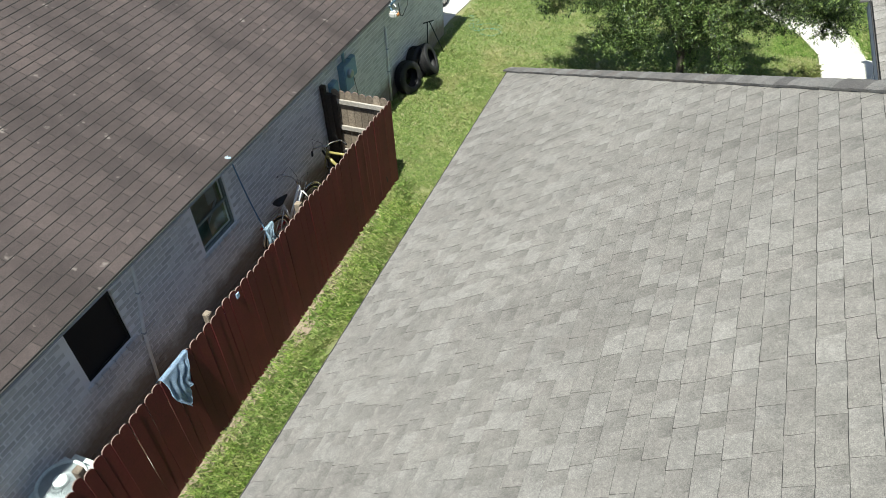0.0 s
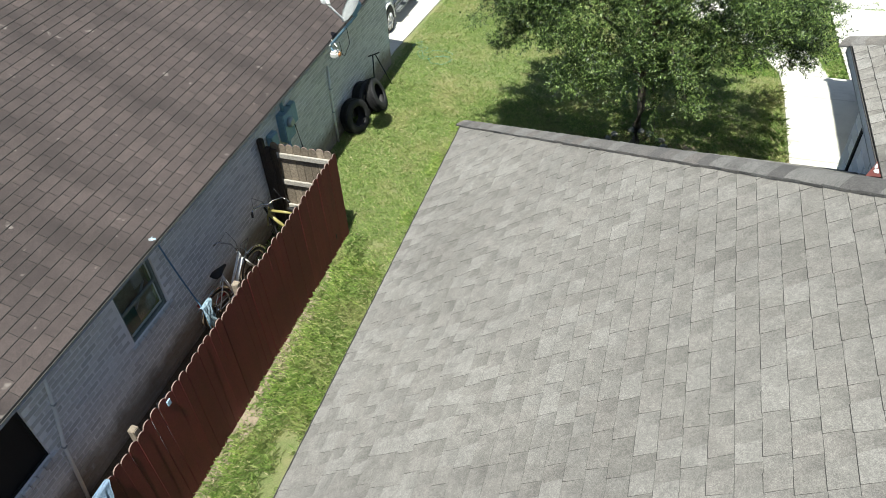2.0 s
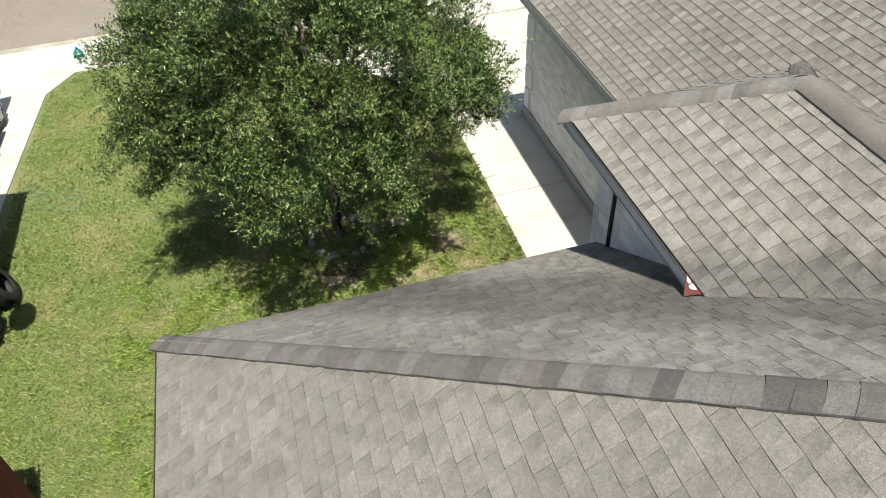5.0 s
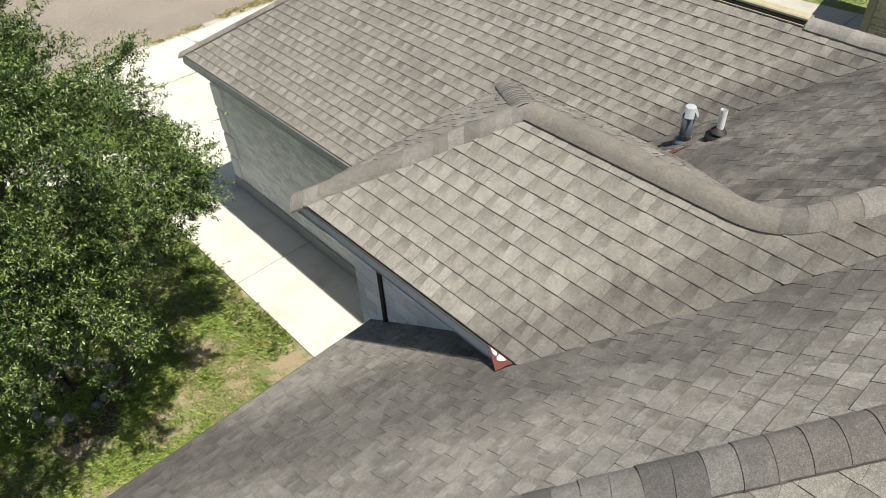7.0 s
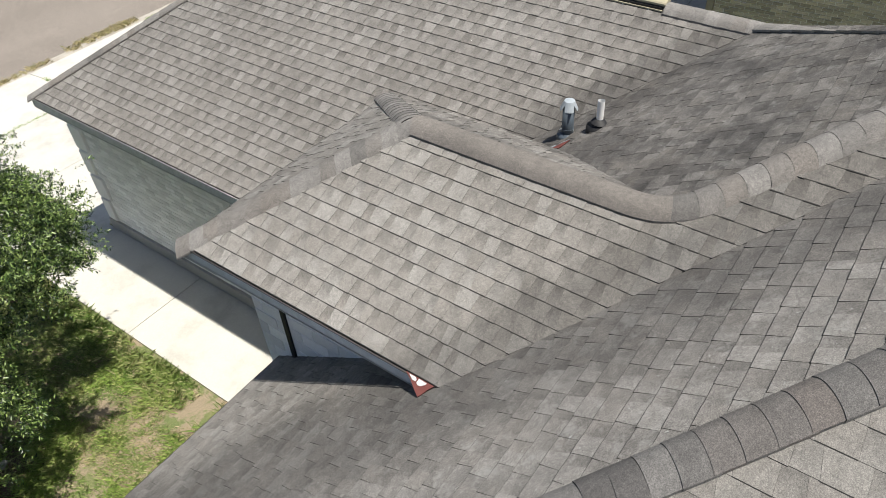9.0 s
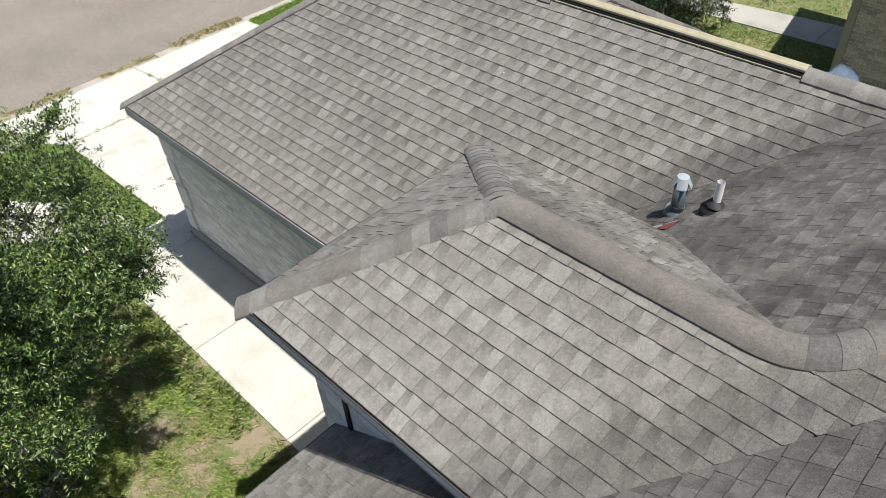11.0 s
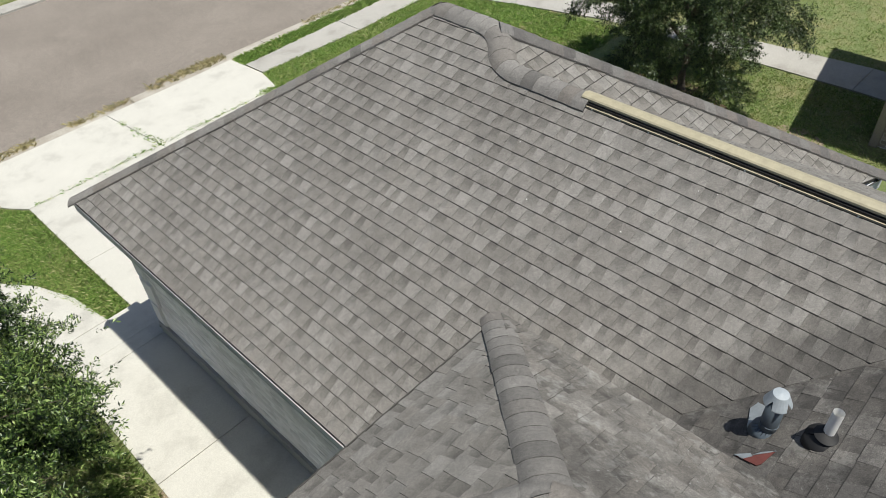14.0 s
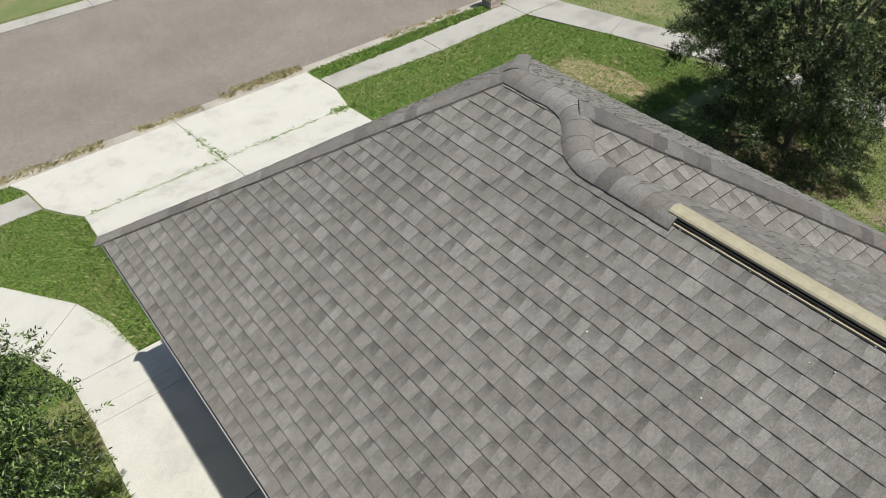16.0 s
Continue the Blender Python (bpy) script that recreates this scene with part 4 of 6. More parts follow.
bmesh.ops.recalc_face_normals(bm, faces=bm.faces)
vent = part("ridge_vent", bm, M_BEIGE, house, "long beige metal ridge vent with a dark slot")
part("slot", boxed(gx - 0.072, gx - 0.05, 7.76, 10.64, gzr - 0.06, gzr - 0.012), M_BLACK, vent)
part("lip", boxed(gx - 0.088, gx - 0.075, 7.76, 10.64, gzr - 0.07, gzr - 0.034), M_BEIGE, vent, "thin pale lip")
part("slot", boxed(gx - 0.094, gx - 0.089, 7.76, 10.64, gzr - 0.1, gzr - 0.045), M_BLACK, vent)
for i in range(10):
    part("rivet", boxed(gx - 0.1, gx - 0.092, 7.9 + i * 0.29, 7.91 + i * 0.29, gzr - 0.056, gzr - 0.04), M_GALV, vent)

# vent pipes in the middle slope
zb = PLANES["middle"](5.56, 7.95)
flue = thing("roof_vent_pipe", (5.56, 7.95, zb), "galvanised roof vent pipe with a folded white metal cap", "vent pipe")
part("pipe", tube(bmesh.new(), [(5.56, 7.95, zb - 0.1), (5.56, 7.95, zb + 0.33)], 0.058, 20), M_FLUE, flue)
part("collar", tube(bmesh.new(), [(5.56, 7.95, zb - 0.03), (5.56, 7.955, zb + 0.02), (5.56, 7.95, zb + 0.09)], [0.11, 0.09, 0.062], 20), M_FLUE, flue)


def folded_cap(at, r_in, r_out, drop, lobes_n):
    """A sheet metal cap folded into drooping tabs round a flat crown, with real thickness."""
    bm = bmesh.new()
    x, y, z = at
    n = lobes_n * 6
    rows = []
    for lay in (0.0, -0.006):
        crown = bm.verts.new((x, y, z + 0.012 + lay))
        inner, outer = [], []
        for k in range(n):
            a = 2 * math.pi * k / n
            ph = (k % 6) / 6
            out = 1.0 if ph < 0.67 else 0.72
            inner.append(bm.verts.new((x + r_in * math.cos(a), y + r_in * math.sin(a), z + lay)))
            outer.append(bm.verts.new((x + r_out * out * math.cos(a), y + r_out * out * math.sin(a), z - drop * (1.0 if ph < 0.67 else 0.35) + lay)))
        rows.append((crown, inner, outer))
    (c0, i0, o0), (c1, i1, o1) = rows
    for k in range(n):
        q = (k + 1) % n
        for f in ((c0, i0[k], i0[q]), (i0[k], o0[k], o0[q], i0[q]), (c1, i1[q], i1[k]), (i1[k], i1[q], o1[q], o1[k]), (o0[k], o1[k], o1[q], o0[q])):
            bm.faces.new(f)
    bmesh.ops.recalc_face_normals(bm, faces=bm.faces)
    return bm


part("cap", folded_cap((5.56, 7.95, zb + 0.39), 0.05, 0.088, 0.085, 4), M_CAP_METAL, flue, "folded pale metal cap")
zb2 = PLANES["middle"](5.57, 7.63)
pvc = thing("plumbing_vent", (5.57, 7.63, zb2), "white plastic vent pipe in a black rubber boot", "vent pipe")
bm = tube(bmesh.new(), [(5.57, 7.63, zb2 - 0.05), (5.57, 7.63, zb2 + 0.29)], 0.034, 18, cap=False)
tube(bm, [(5.57, 7.63, zb2 - 0.05), (5.57, 7.63, zb2 + 0.288)], 0.031, 18, cap=False)
part("pipe", bm, M_PIPE_WHITE, pvc)
part("boot", tube(bmesh.new(), [(5.57, 7.63, zb2 - 0.06), (5.57, 7.64, zb2 + 0.02), (5.57, 7.635, zb2 + 0.055), (5.57, 7.63, zb2 + 0.1)], [0.125, 0.11, 0.075, 0.043], 20), M_BLACK, pvc, "black rubber boot")

# blue dish beyond the back corner of the garage roof
def dish(name, at, normal, radius, material, label, mast_to, lnb_len, group=""):
    t = thing(name, at, label, "satellite dish", group)
    q = Vector(normal).to_track_quat("Z", "Y").to_matrix().to_4x4()
    m = Matrix.Translation(at) @ q
    bm = bmesh.new()
    rings_ = []
    for i in range(7):
        r = radius * i / 6
        rings_.append([bm.verts.new(m @ Vector((r * math.cos(2 * math.pi * k / 32), 1.12 * r * math.sin(2 * math.pi * k / 32), 0.18 * r * r / radius))) for k in range(32)] if i else [bm.verts.new(m @ Vector((0, 0, 0)))])
    for k in range(32):
        bm.faces.new((rings_[0][0], rings_[1][k], rings_[1][(k + 1) % 32])).smooth = True
        for i in range(1, 6):
            bm.faces.new((rings_[i][k], rings_[i + 1][k], rings_[i + 1][(k + 1) % 32], rings_[i][(k + 1) % 32])).smooth = True
    bmesh.ops.solidify(bm, geom=bm.faces[:], thickness=0.012)
    bm.normal_update()
    for f in bm.faces:
        f.smooth = abs(f.normal.dot(Vector(normal).normalized())) > 0.5
    part("reflector", bm, material, t)
    tip = m @ Vector((0, -0.55 * radius, lnb_len))
    part("arm", tube(bmesh.new(), [m @ Vector((0, -1.05 * radius, -0.03)), tip], 0.017, 8), M_DISH, t)
    head = part("receiver", boxed(-0.1, 0.1, -0.035, 0.035, -0.03, 0.05, 0.012, Matrix.Translation(tip) @ q), M_DISH, t)
    for s in (-0.07, 0.0, 0.07):
        part("feed", tube(bmesh.new(), [Matrix.Translation(tip) @ q @ Vector((s, 0, -0.03)), Matrix.Translation(tip) @ q @ Vector((s, 0.02, -0.1))], [0.022, 0.03], 10), M_WHITE_PVC, head)
    back = m @ Vector((0, 0, -0.05))
    part("mast", tube(bmesh.new(), [back, (back.x, back.y, back.z - 0.12), mast_to], 0.024, 10), M_METER, t)
    part("bracket", boxed(-0.09, 0.09, -0.12, 0.12, -0.09, -0.02, 0.01, m), M_METER, t)
    return t, m


blue, bm_m = dish("satellite_dish", Vector((11.5, 8.48, 2.68)), (-0.45, -0.5, 0.72), 0.27, M_BLUE_DISH, "blue grey satellite dish with pale markings on a mast", (11.5, 8.58, -0.02), 0.3)
for i, (a, b, c2, d2) in enumerate(((-0.16, -0.1, 0.0, 0.03), (-0.07, 0.0, 0.0, 0.03), (0.03, 0.09, 0.0, 0.03), (0.11, 0.17, -0.01, 0.02))):
    part("marking", boxed(a * 0.7, b * 0.7 - 0.008, c2, d2 - 0.008, 0.012, 0.02, 0.0, bm_m), M_GALV, blue)

# ---- the neighbour's wall, windows and fittings ----
NW = -5.74
BLACK_WIN, PANE_WIN = (3.46, 4.26, 1.06, 2.04), (5.96, 6.76, 1.07, 2.04)
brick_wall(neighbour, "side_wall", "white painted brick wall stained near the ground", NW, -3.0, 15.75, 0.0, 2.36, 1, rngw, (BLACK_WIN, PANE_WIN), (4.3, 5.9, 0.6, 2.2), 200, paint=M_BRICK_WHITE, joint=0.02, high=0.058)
part("wall", boxed(-13.0, NW - 0.15, 15.6, 15.74, 0.0, 2.36), M_MORTAR, neighbour, "front brick wall")
part("soffit", boxed(NW - 0.1, -5.38, -4.0, 15.9, 2.362, 2.376), M_SOFFIT, neighbour)
part("fascia", boxed(-5.372, -5.35, -4.0, 15.95, 2.358, 2.405), M_SOFFIT, neighbour, "grey fascia board")
part("drip_edge", tube(bmesh.new(), [(-5.345, -4, 2.412), (-5.345, 15.95, 2.412)], 0.007, 6), M_SHINGLE_EDGE, neighbour)
part("fascia", slab([(-5.36, 15.95), (-5.36, 15.98), (-13.5, 15.98), (-13.5, 15.95)], lambda x, y: n_plane(x, y) + 0.005, 0.14), M_DARKWOOD, neighbour)
# gable infill under the front rake
bm = bmesh.new()
ga = [bm.verts.new(p) for p in ((NW, 15.7, 2.3), (-13.0, 15.7, 2.3), (-13.0, 15.7, 5.4))]
gb = [bm.verts.new((v.co.x, 15.6, v.co.z)) for v in ga]
bm.faces.new(ga)
bm.faces.new(gb[::-1])
for i in range(3):
    bm.faces.new((ga[i], gb[i], gb[(i + 1) % 3], ga[(i + 1) % 3]))
bmesh.ops.recalc_face_normals(bm, faces=bm.faces)
part("gable", bm, M_SOFFIT, neighbour)


def window(name, hole, label, panes, frame_m):
    y0, y1, z0, z1 = hole
    w = thing(name, (NW, (y0 + y1) / 2, z0), label, "window", kind="structure")
    x = NW - 0.05
    for a, b, c2, d2 in ((y0, y1, z0, z0 + 0.04), (y0, y1, z1 - 0.04, z1), (y0, y0 + 0.04, z0 + 0.04, z1 - 0.04), (y1 - 0.04, y1, z0 + 0.04, z1 - 0.04)):
        part("window_frame", boxed(x - 0.03, x + 0.02, a, b, c2, d2, 0.004), frame_m, w)
    if panes:
        zm = z0 + (z1 - z0) * 0.5
        part("window_frame", boxed(x - 0.02, x + 0.015, y0 + 0.04, y1 - 0.04, zm - 0.02, zm + 0.02), frame_m, w)
        for c2, d2 in ((z0 + 0.04, zm - 0.02), (zm + 0.02, z1 - 0.04)):
            part("pane", boxed(x - 0.012, x - 0.006, y0 + 0.04, y1 - 0.04, c2, d2), M_GLASS, w).visible_shadow = False
    else:
        part("screen", boxed(x - 0.012, x + 0.004, y0 + 0.04, y1 - 0.04, z0 + 0.04, z1 - 0.04), M_SCREEN, w, "black solar screen")
    for i in range(8):
        s = (y1 - y0 + 0.16) / 8
        part("sill_brick", boxed(NW - 0.05, NW + 0.045, y0 - 0.08 + i * s + 0.005, y0 - 0.08 + (i + 1) * s - 0.005, z0 - 0.085, z0 - 0.003, 0.006), M_BRICK_WHITE, w)
    return w


window("window_1", BLACK_WIN, "window covered by a black solar screen", False, M_SCREEN)
win = window("window_2", PANE_WIN, "double-hung window with a dark cluttered room behind", True, M_FRAME)
# what stands behind the glass
part("inner_shape", boxed(NW - 0.16, NW - 0.13, 6.02, 6.7, 1.12, 1.98, 0.02), flat("olive_board", (0.34, 0.32, 0.22), 0.9, 0.0, 0.3, 9.0), win)
part("inner_shape", boxed(NW - 0.128, NW - 0.1, 6.02, 6.3, 1.12, 1.5, 0.02), flat("dark_teal_cloth", (0.05, 0.13, 0.11), 0.9), win)
part("inner_shape", boxed(NW - 0.128, NW - 0.11, 6.42, 6.62, 1.62, 1.86, 0.03), flat("pale_cloth", (0.6, 0.58, 0.5), 0.9), win)
part("inner_shape", boxed(-0.014, 0.014, -0.2, 0.2, -0.01, 0.01, 0.004, pose(NW - 0.11, 6.45, 1.5, 40, 0, 0)), M_WHITE_PVC, win)


def wall_tube(name, label, pts, r, material, category="pipe"):
    t = thing(name, pts[0], label, category)
    part("tube", tube(bmesh.new(), pts, r, 8), material, t)
    for p in pts[1:-1]:
        part("clip", boxed(p[0] - 0.03, p[0] + 0.03, p[1] - 0.025, p[1] + 0.025, p[2] - 0.012, p[2] + 0.012, 0.004), M_GALV, t)
    return t


wall_tube("conduit", "pale plastic conduit on the brick wall", [(NW + 0.03, 4.74, 2.3), (NW + 0.03, 4.6, 1.6), (NW + 0.035, 4.42, 1.0), (NW + 0.05, 4.28, 0.0)], 0.024, M_PIPE_WHITE)
wall_tube("conduit", "pale plastic conduit on the brick wall", [(NW + 0.03, 12.51, 1.66), (NW + 0.03, 12.49, 1.2), (NW + 0.03, 12.46, 0.7), (NW + 0.03, 12.45, 0.0)], 0.024, M_PIPE_WHITE)

meter = thing("electric_meter", (NW + 0.08, 10.7, 1.3), "blue grey electric meter box with conduits on the brick wall", "meter box")
part("cabinet", boxed(NW, NW + 0.15, 10.42, 10.75, 1.32, 1.86, 0.015), M_METER, meter)
part("cabinet", boxed(NW, NW + 0.11, 10.79, 10.98, 1.45, 1.84, 0.015), M_METER, meter)
part("glass_dome", tube(bmesh.new(), [(NW + 0.15, 10.58, 1.66), (NW + 0.2, 10.58, 1.66), (NW + 0.23, 10.58, 1.66)], [0.085, 0.085, 0.06], 18), M_GALV, meter)
part("conduit", tube(bmesh.new(), [(NW + 0.07, 10.58, 1.32), (NW + 0.07, 10.58, 0.0)], 0.03, 10), M_METER, meter)
part("conduit", tube(bmesh.new(), [(NW + 0.07, 10.58, 1.86), (NW + 0.07, 10.58, 2.34)], 0.03, 10), M_METER, meter)
part("cable", tube(bmesh.new(), [(NW + 0.05, 10.9, 1.45), (NW + 0.09, 10.95, 0.9), (NW + 0.04, 10.9, 0.3), (NW + 0.08, 11.1, 0.0)], 0.012, 6), M_CABLE, meter)
box2 = thing("junction_box", (NW + 0.06, 10.1, 1.5), "small blue grey junction box on the brick wall", "meter box")
part("cabinet", boxed(NW, NW + 0.12, 10.0, 10.22, 1.38, 1.72, 0.02), M_METER, box2)
part("conduit", tube(bmesh.new(), [(NW + 0.05, 10.1, 1.38), (NW + 0.05, 10.12, 0.0)], 0.02, 8), M_METER, box2)

up_dish, um = dish("satellite_dish", Vector((-4.9, 12.28, 3.02)), (-0.66, -0.42, 0.62), 0.28, M_DISH, "grey satellite dish on a bent mast at the eave", (-5.34, 12.05, 2.36), 0.5)
part("cable", tube(bmesh.new(), [(-5.05, 12.2, 2.72), (-5.0, 12.15, 2.4), (-5.08, 12.05, 2.2), (-5.2, 12.2, 2.12), (-5.3, 12.35, 2.3)], 0.008, 6), M_CABLE, up_dish)
ant = thing("antenna", (-5.3, 12.1, 2.2), "white antenna bracket with a small receiver below the eave", "antenna")
part("bar", tube(bmesh.new(), [(-5.42, 11.95, 2.36), (-5.12, 12.25, 2.42)], 0.014, 6), M_WHITE_PVC, ant)
part("bar", tube(bmesh.new(), [(-5.4, 12.2, 2.42), (-5.18, 12.0, 2.38)], 0.014, 6), M_WHITE_PVC, ant)
part("receiver", boxed(-5.36, -5.2, 11.98, 12.16, 2.14, 2.26, 0.03), M_WHITE_PVC, ant)
part("mount", tube(bmesh.new(), [(-5.28, 12.07, 2.2), (-5.36, 12.05, 2.38)], 0.018, 8), M_METER, ant)
part("cover", tube(bmesh.new(), [(-5.2, 12.08, 2.2), (-5.17, 12.08, 2.2)], [0.05, 0.03], 12), flat("orange_plastic", (0.5, 0.22, 0.08), 0.5), ant)

lamp = thing("eave_floodlight", (-5.45, 6.62, 2.42), "small pale blue floodlight with a blue hose hanging down", "floodlight")
part("head", tube(bmesh.new(), [(-5.42, 6.6, 2.45), (-5.38, 6.64, 2.43)], [0.012, 0.024], 12), M_TORN, lamp)
part("head", tube(bmesh.new(), [(-5.42, 6.6, 2.45), (-5.44, 6.66, 2.44)], [0.012, 0.022], 12), M_TORN, lamp)
part("base", tube(bmesh.new(), [(-5.44, 6.6, 2.42), (-5.42, 6.6, 2.46)], 0.026, 12), M_GALV, lamp)
part("hose", tube(bmesh.new(), [(-5.4, 6.64, 2.45), (-5.44, 6.75, 2.0), (-5.46, 6.86, 1.5), (-5.45, 6.95, 1.05), (-5.36, 6.93, 0.85), (-5.3, 6.9, 0.0)], 0.012, 6), M_BLUE_HOSE, lamp, "thin blue hose")


# ---- picket fence and gate ----
def picket_mesh(w, h, th, material):
    bm = bmesh.new()
    prof = [(0, 0), (w, 0), (w, h - 0.05), (w * 0.86, h - 0.015), (w * 0.62, h), (w * 0.38, h), (w * 0.14, h - 0.015), (0, h - 0.05)]
    a = [bm.verts.new((-th / 2, y, z)) for y, z in prof]
    b = [bm.verts.new((th / 2, y, z)) for y, z in prof]
    bm.faces.new(a[::-1])
    bm.faces.new(b)
    n = len(prof)
    for i in range(n):
        f = bm.faces.new((a[i], a[(i + 1) % n], b[(i + 1) % n], b[i]))
        if 2 <= i <= 6:
            f.material_index = 1
    bmesh.ops.recalc_face_normals(bm, faces=bm.faces)
    return mesh_of("picket", bm, [material, M_RAWWOOD])


fence = thing("fence", (-4.42, 6, 0), "dark red stained wooden picket fence with bare pale tops", "fence")
pm = [picket_mesh(0.138, 1.72, 0.016, M_FENCE), picket_mesh(0.132, 1.745, 0.016, M_FENCE), picket_mesh(0.14, 1.73, 0.016, M_FENCE)]
y = -1.2
rf = random.Random(21)
while y < 9.74:
    p = part("picket", rf.choice(pm), None, fence)
    p.matrix_basis = pose(-4.41 + rf.uniform(-0.002, 0.002), y, rf.uniform(0.0, 0.03), rf.uniform(-0.4, 0.4), rf.uniform(-0.3, 0.3), rf.uniform(-0.35, 0.35))
    p.matrix_parent_inverse = fence.matrix_basis.inverted()
    y += 0.1385 + rf.random() * 0.0025
for z in (0.35, 1.35):
    part("rail", boxed(-4.47, -4.43, -1.2, 9.78, z, z + 0.085, 0.006), M_DARKWOOD, fence)
for yy in (-0.1, 2.2, 4.49, 6.78):
    part("post", boxed(-4.565, -4.475, yy - 0.045, yy + 0.045, -0.1, 1.735, 0.008), M_OLDWOOD, fence, "weathered grey post")

gate = thing("gate", (-5.0, 9.75, 0), "weathered grey wooden gate with two pale rails and a dark post", "gate")
gm = picket_mesh(0.13, 1.72, 0.018, M_OLDWOOD)
for i in range(8):
    p = part("board", gm, None, gate)
    p.matrix_basis = pose(-4.46 - i * 0.136, 9.8, rf.uniform(0.03, 0.06), 0, 0, 90 + rf.uniform(-1, 1))
    p.matrix_parent_inverse = gate.matrix_basis.inverted()
for z in (0.5, 1.02, 1.56):
    part("rail", boxed(-5.46, -4.44, 9.745, 9.785, z - 0.045, z + 0.045, 0.006), M_RAIL, gate, "pale weathered rail")
part("post", boxed(-5.6, -5.5, 9.66, 9.76, 0.0, 1.72, 0.006), M_DARKWOOD, gate, "dark post")
part("post", boxed(-5.72, -5.63, 9.7, 9.79, 0.0, 1.84, 0.006), M_DARKWOOD, gate, "dark post")
part("brace", boxed(-5.5, -5.42, 9.7, 9.74, 0.1, 1.7, 0.004), M_DARKWOOD, gate)


# ---- bicycles ----
def bicycle(label, m, frame_m, accent_m, fenders=True, step_through=False, steer=0.0):
    """Built with the wheels on the x axis, rear hub at the origin's right, then placed by m."""
    t = thing("bicycle", (0, 0, 0), label, "bicycle", "bicycles behind the fence")
    R = 0.33
    rear, front = Vector((0, 0, R)), Vector((0.99, 0, R))
    bb, seat, head, bar = Vector((0.42, 0, 0.28)), Vector((0.28, 0, 0.8)), Vector((0.76, 0, 0.8)), Vector((0.7, 0, 1.0))
    for hub in (rear, front):
        wheel = part("wheel", ring(bmesh.new(), hub, (0, 1, 0), R - 0.02, 0.02, 36, 8), M_BLACK, t)
        part("rim", ring(bmesh.new(), hub, (0, 1, 0), R - 0.045, 0.011, 36, 6), M_CHROME, wheel)
        for k in range(16):
            a = 2 * math.pi * k / 16
            part("spoke", tube(bmesh.new(), [hub + Vector((0, 0.02 * (-1) ** k, 0)), hub + Vector((math.cos(a) * (R - 0.045), 0, math.sin(a) * (R - 0.045)))], 0.0022, 4), M_CHROME, wheel)
        part("hub", tube(bmesh.new(), [hub + Vector((0, -0.05, 0)), hub + Vector((0, 0.05, 0))], 0.025, 10), M_CHROME, wheel)
        if fenders:
            arc = [hub + Vector((math.cos(a) * (R + 0.03), 0, math.sin(a) * (R + 0.03))) for a in [math.radians(d) for d in range(20, 185, 12)]]
            part("mudguard", tube(bmesh.new(), arc, 0.022, 6), M_CHROME, t, "silver mudguard")
    bm = bmesh.new()
    for a, b, r in ((bb, seat, 0.02), ((bb + Vector((-0.05, 0, 0.12)) if step_through else seat), head + Vector((-0.02, 0, 0.03)), 0.024), (bb, head + Vector((0.02, 0, -0.06)), 0.028), (head + Vector((0.02, 0, -0.08)), head + Vector((-0.02, 0, 0.08)), 0.022)):
        tube(bm, [a, b], r, 10)
    for s in (-0.05, 0.05):
        tube(bm, [rear + Vector((0, s, 0)), seat + Vector((0, s * 0.3, -0.06))], 0.009, 8)
        tube(bm, [rear + Vector((0, s, 0)), bb + Vector((0, s * 0.6, 0))], 0.01, 8)
    part("frame", bm, frame_m, t)
    bm = bmesh.new()
    for s in (-0.055, 0.055):
        tube(bm, [head + Vector((0.03, s * 0.6, -0.08)), front + Vector((0, s, 0))], 0.013, 8)
    part("fork", bm, frame_m, t)
    part("stem", tube(bmesh.new(), [head + Vector((-0.02, 0, 0.06)), bar], 0.014, 8), M_CHROME, t)
    bars = part("handlebar", tube(bmesh.new(), [bar + Vector((-0.16, -0.31, 0.05)), bar + Vector((-0.05, -0.26, 0.07)), bar + Vector((0.03, -0.1, 0.02)), bar, bar + Vector((0.03, 0.1, 0.02)), bar + Vector((-0.05, 0.26, 0.07)), bar + Vector((-0.16, 0.31, 0.05))], 0.012, 8), M_CHROME, t)
    for s in (-1, 1):
        part("grip", tube(bmesh.new(), [bar + Vector((-0.1, 0.29 * s, 0.06)), bar + Vector((-0.2, 0.32 * s, 0.045))], 0.018, 8), M_BLACK, bars)
        part("brake_cable", tube(bmesh.new(), [bar + Vector((-0.05, 0.24 * s, 0.07)), bar + Vector((0.12, 0.2 * s, 0.16)), bar + Vector((0.1, 0.05 * s, 0.02)), head], 0.004, 5), M_CABLE, bars)
    bm = bmesh.new()
    sec = []
    for i, (u, w, h) in enumerate(((-0.16, 0.075, 0.03), (-0.08, 0.09, 0.04), (0.0, 0.06, 0.035), (0.1, 0.025, 0.03), (0.14, 0.018, 0.015))):
        sec.append([bm.verts.new(seat + Vector((u, w * math.cos(a), 0.1 + h * math.sin(a)))) for a in [2 * math.pi * k / 10 for k in range(10)]])
    for p, q in zip(sec, sec[1:]):
        for k in range(10):
            bm.faces.new((p[k], p[(k + 1) % 10], q[(k + 1) % 10], q[k])).smooth = True
    bm.faces.new(sec[0][::-1])
    bm.faces.new(sec[-1])
    bmesh.ops.recalc_face_normals(bm, faces=bm.faces)
    part("saddle", bm, M_BLACK, t)
    part("seat_post", tube(bmesh.new(), [seat, seat + Vector((-0.01, 0, 0.09))], 0.013, 8), M_CHROME, t)
    crank = part("chainring", ring(bmesh.new(), bb + Vector((0, 0.05, 0)), (0, 1, 0), 0.085, 0.008, 24, 6), M_CHROME, t)
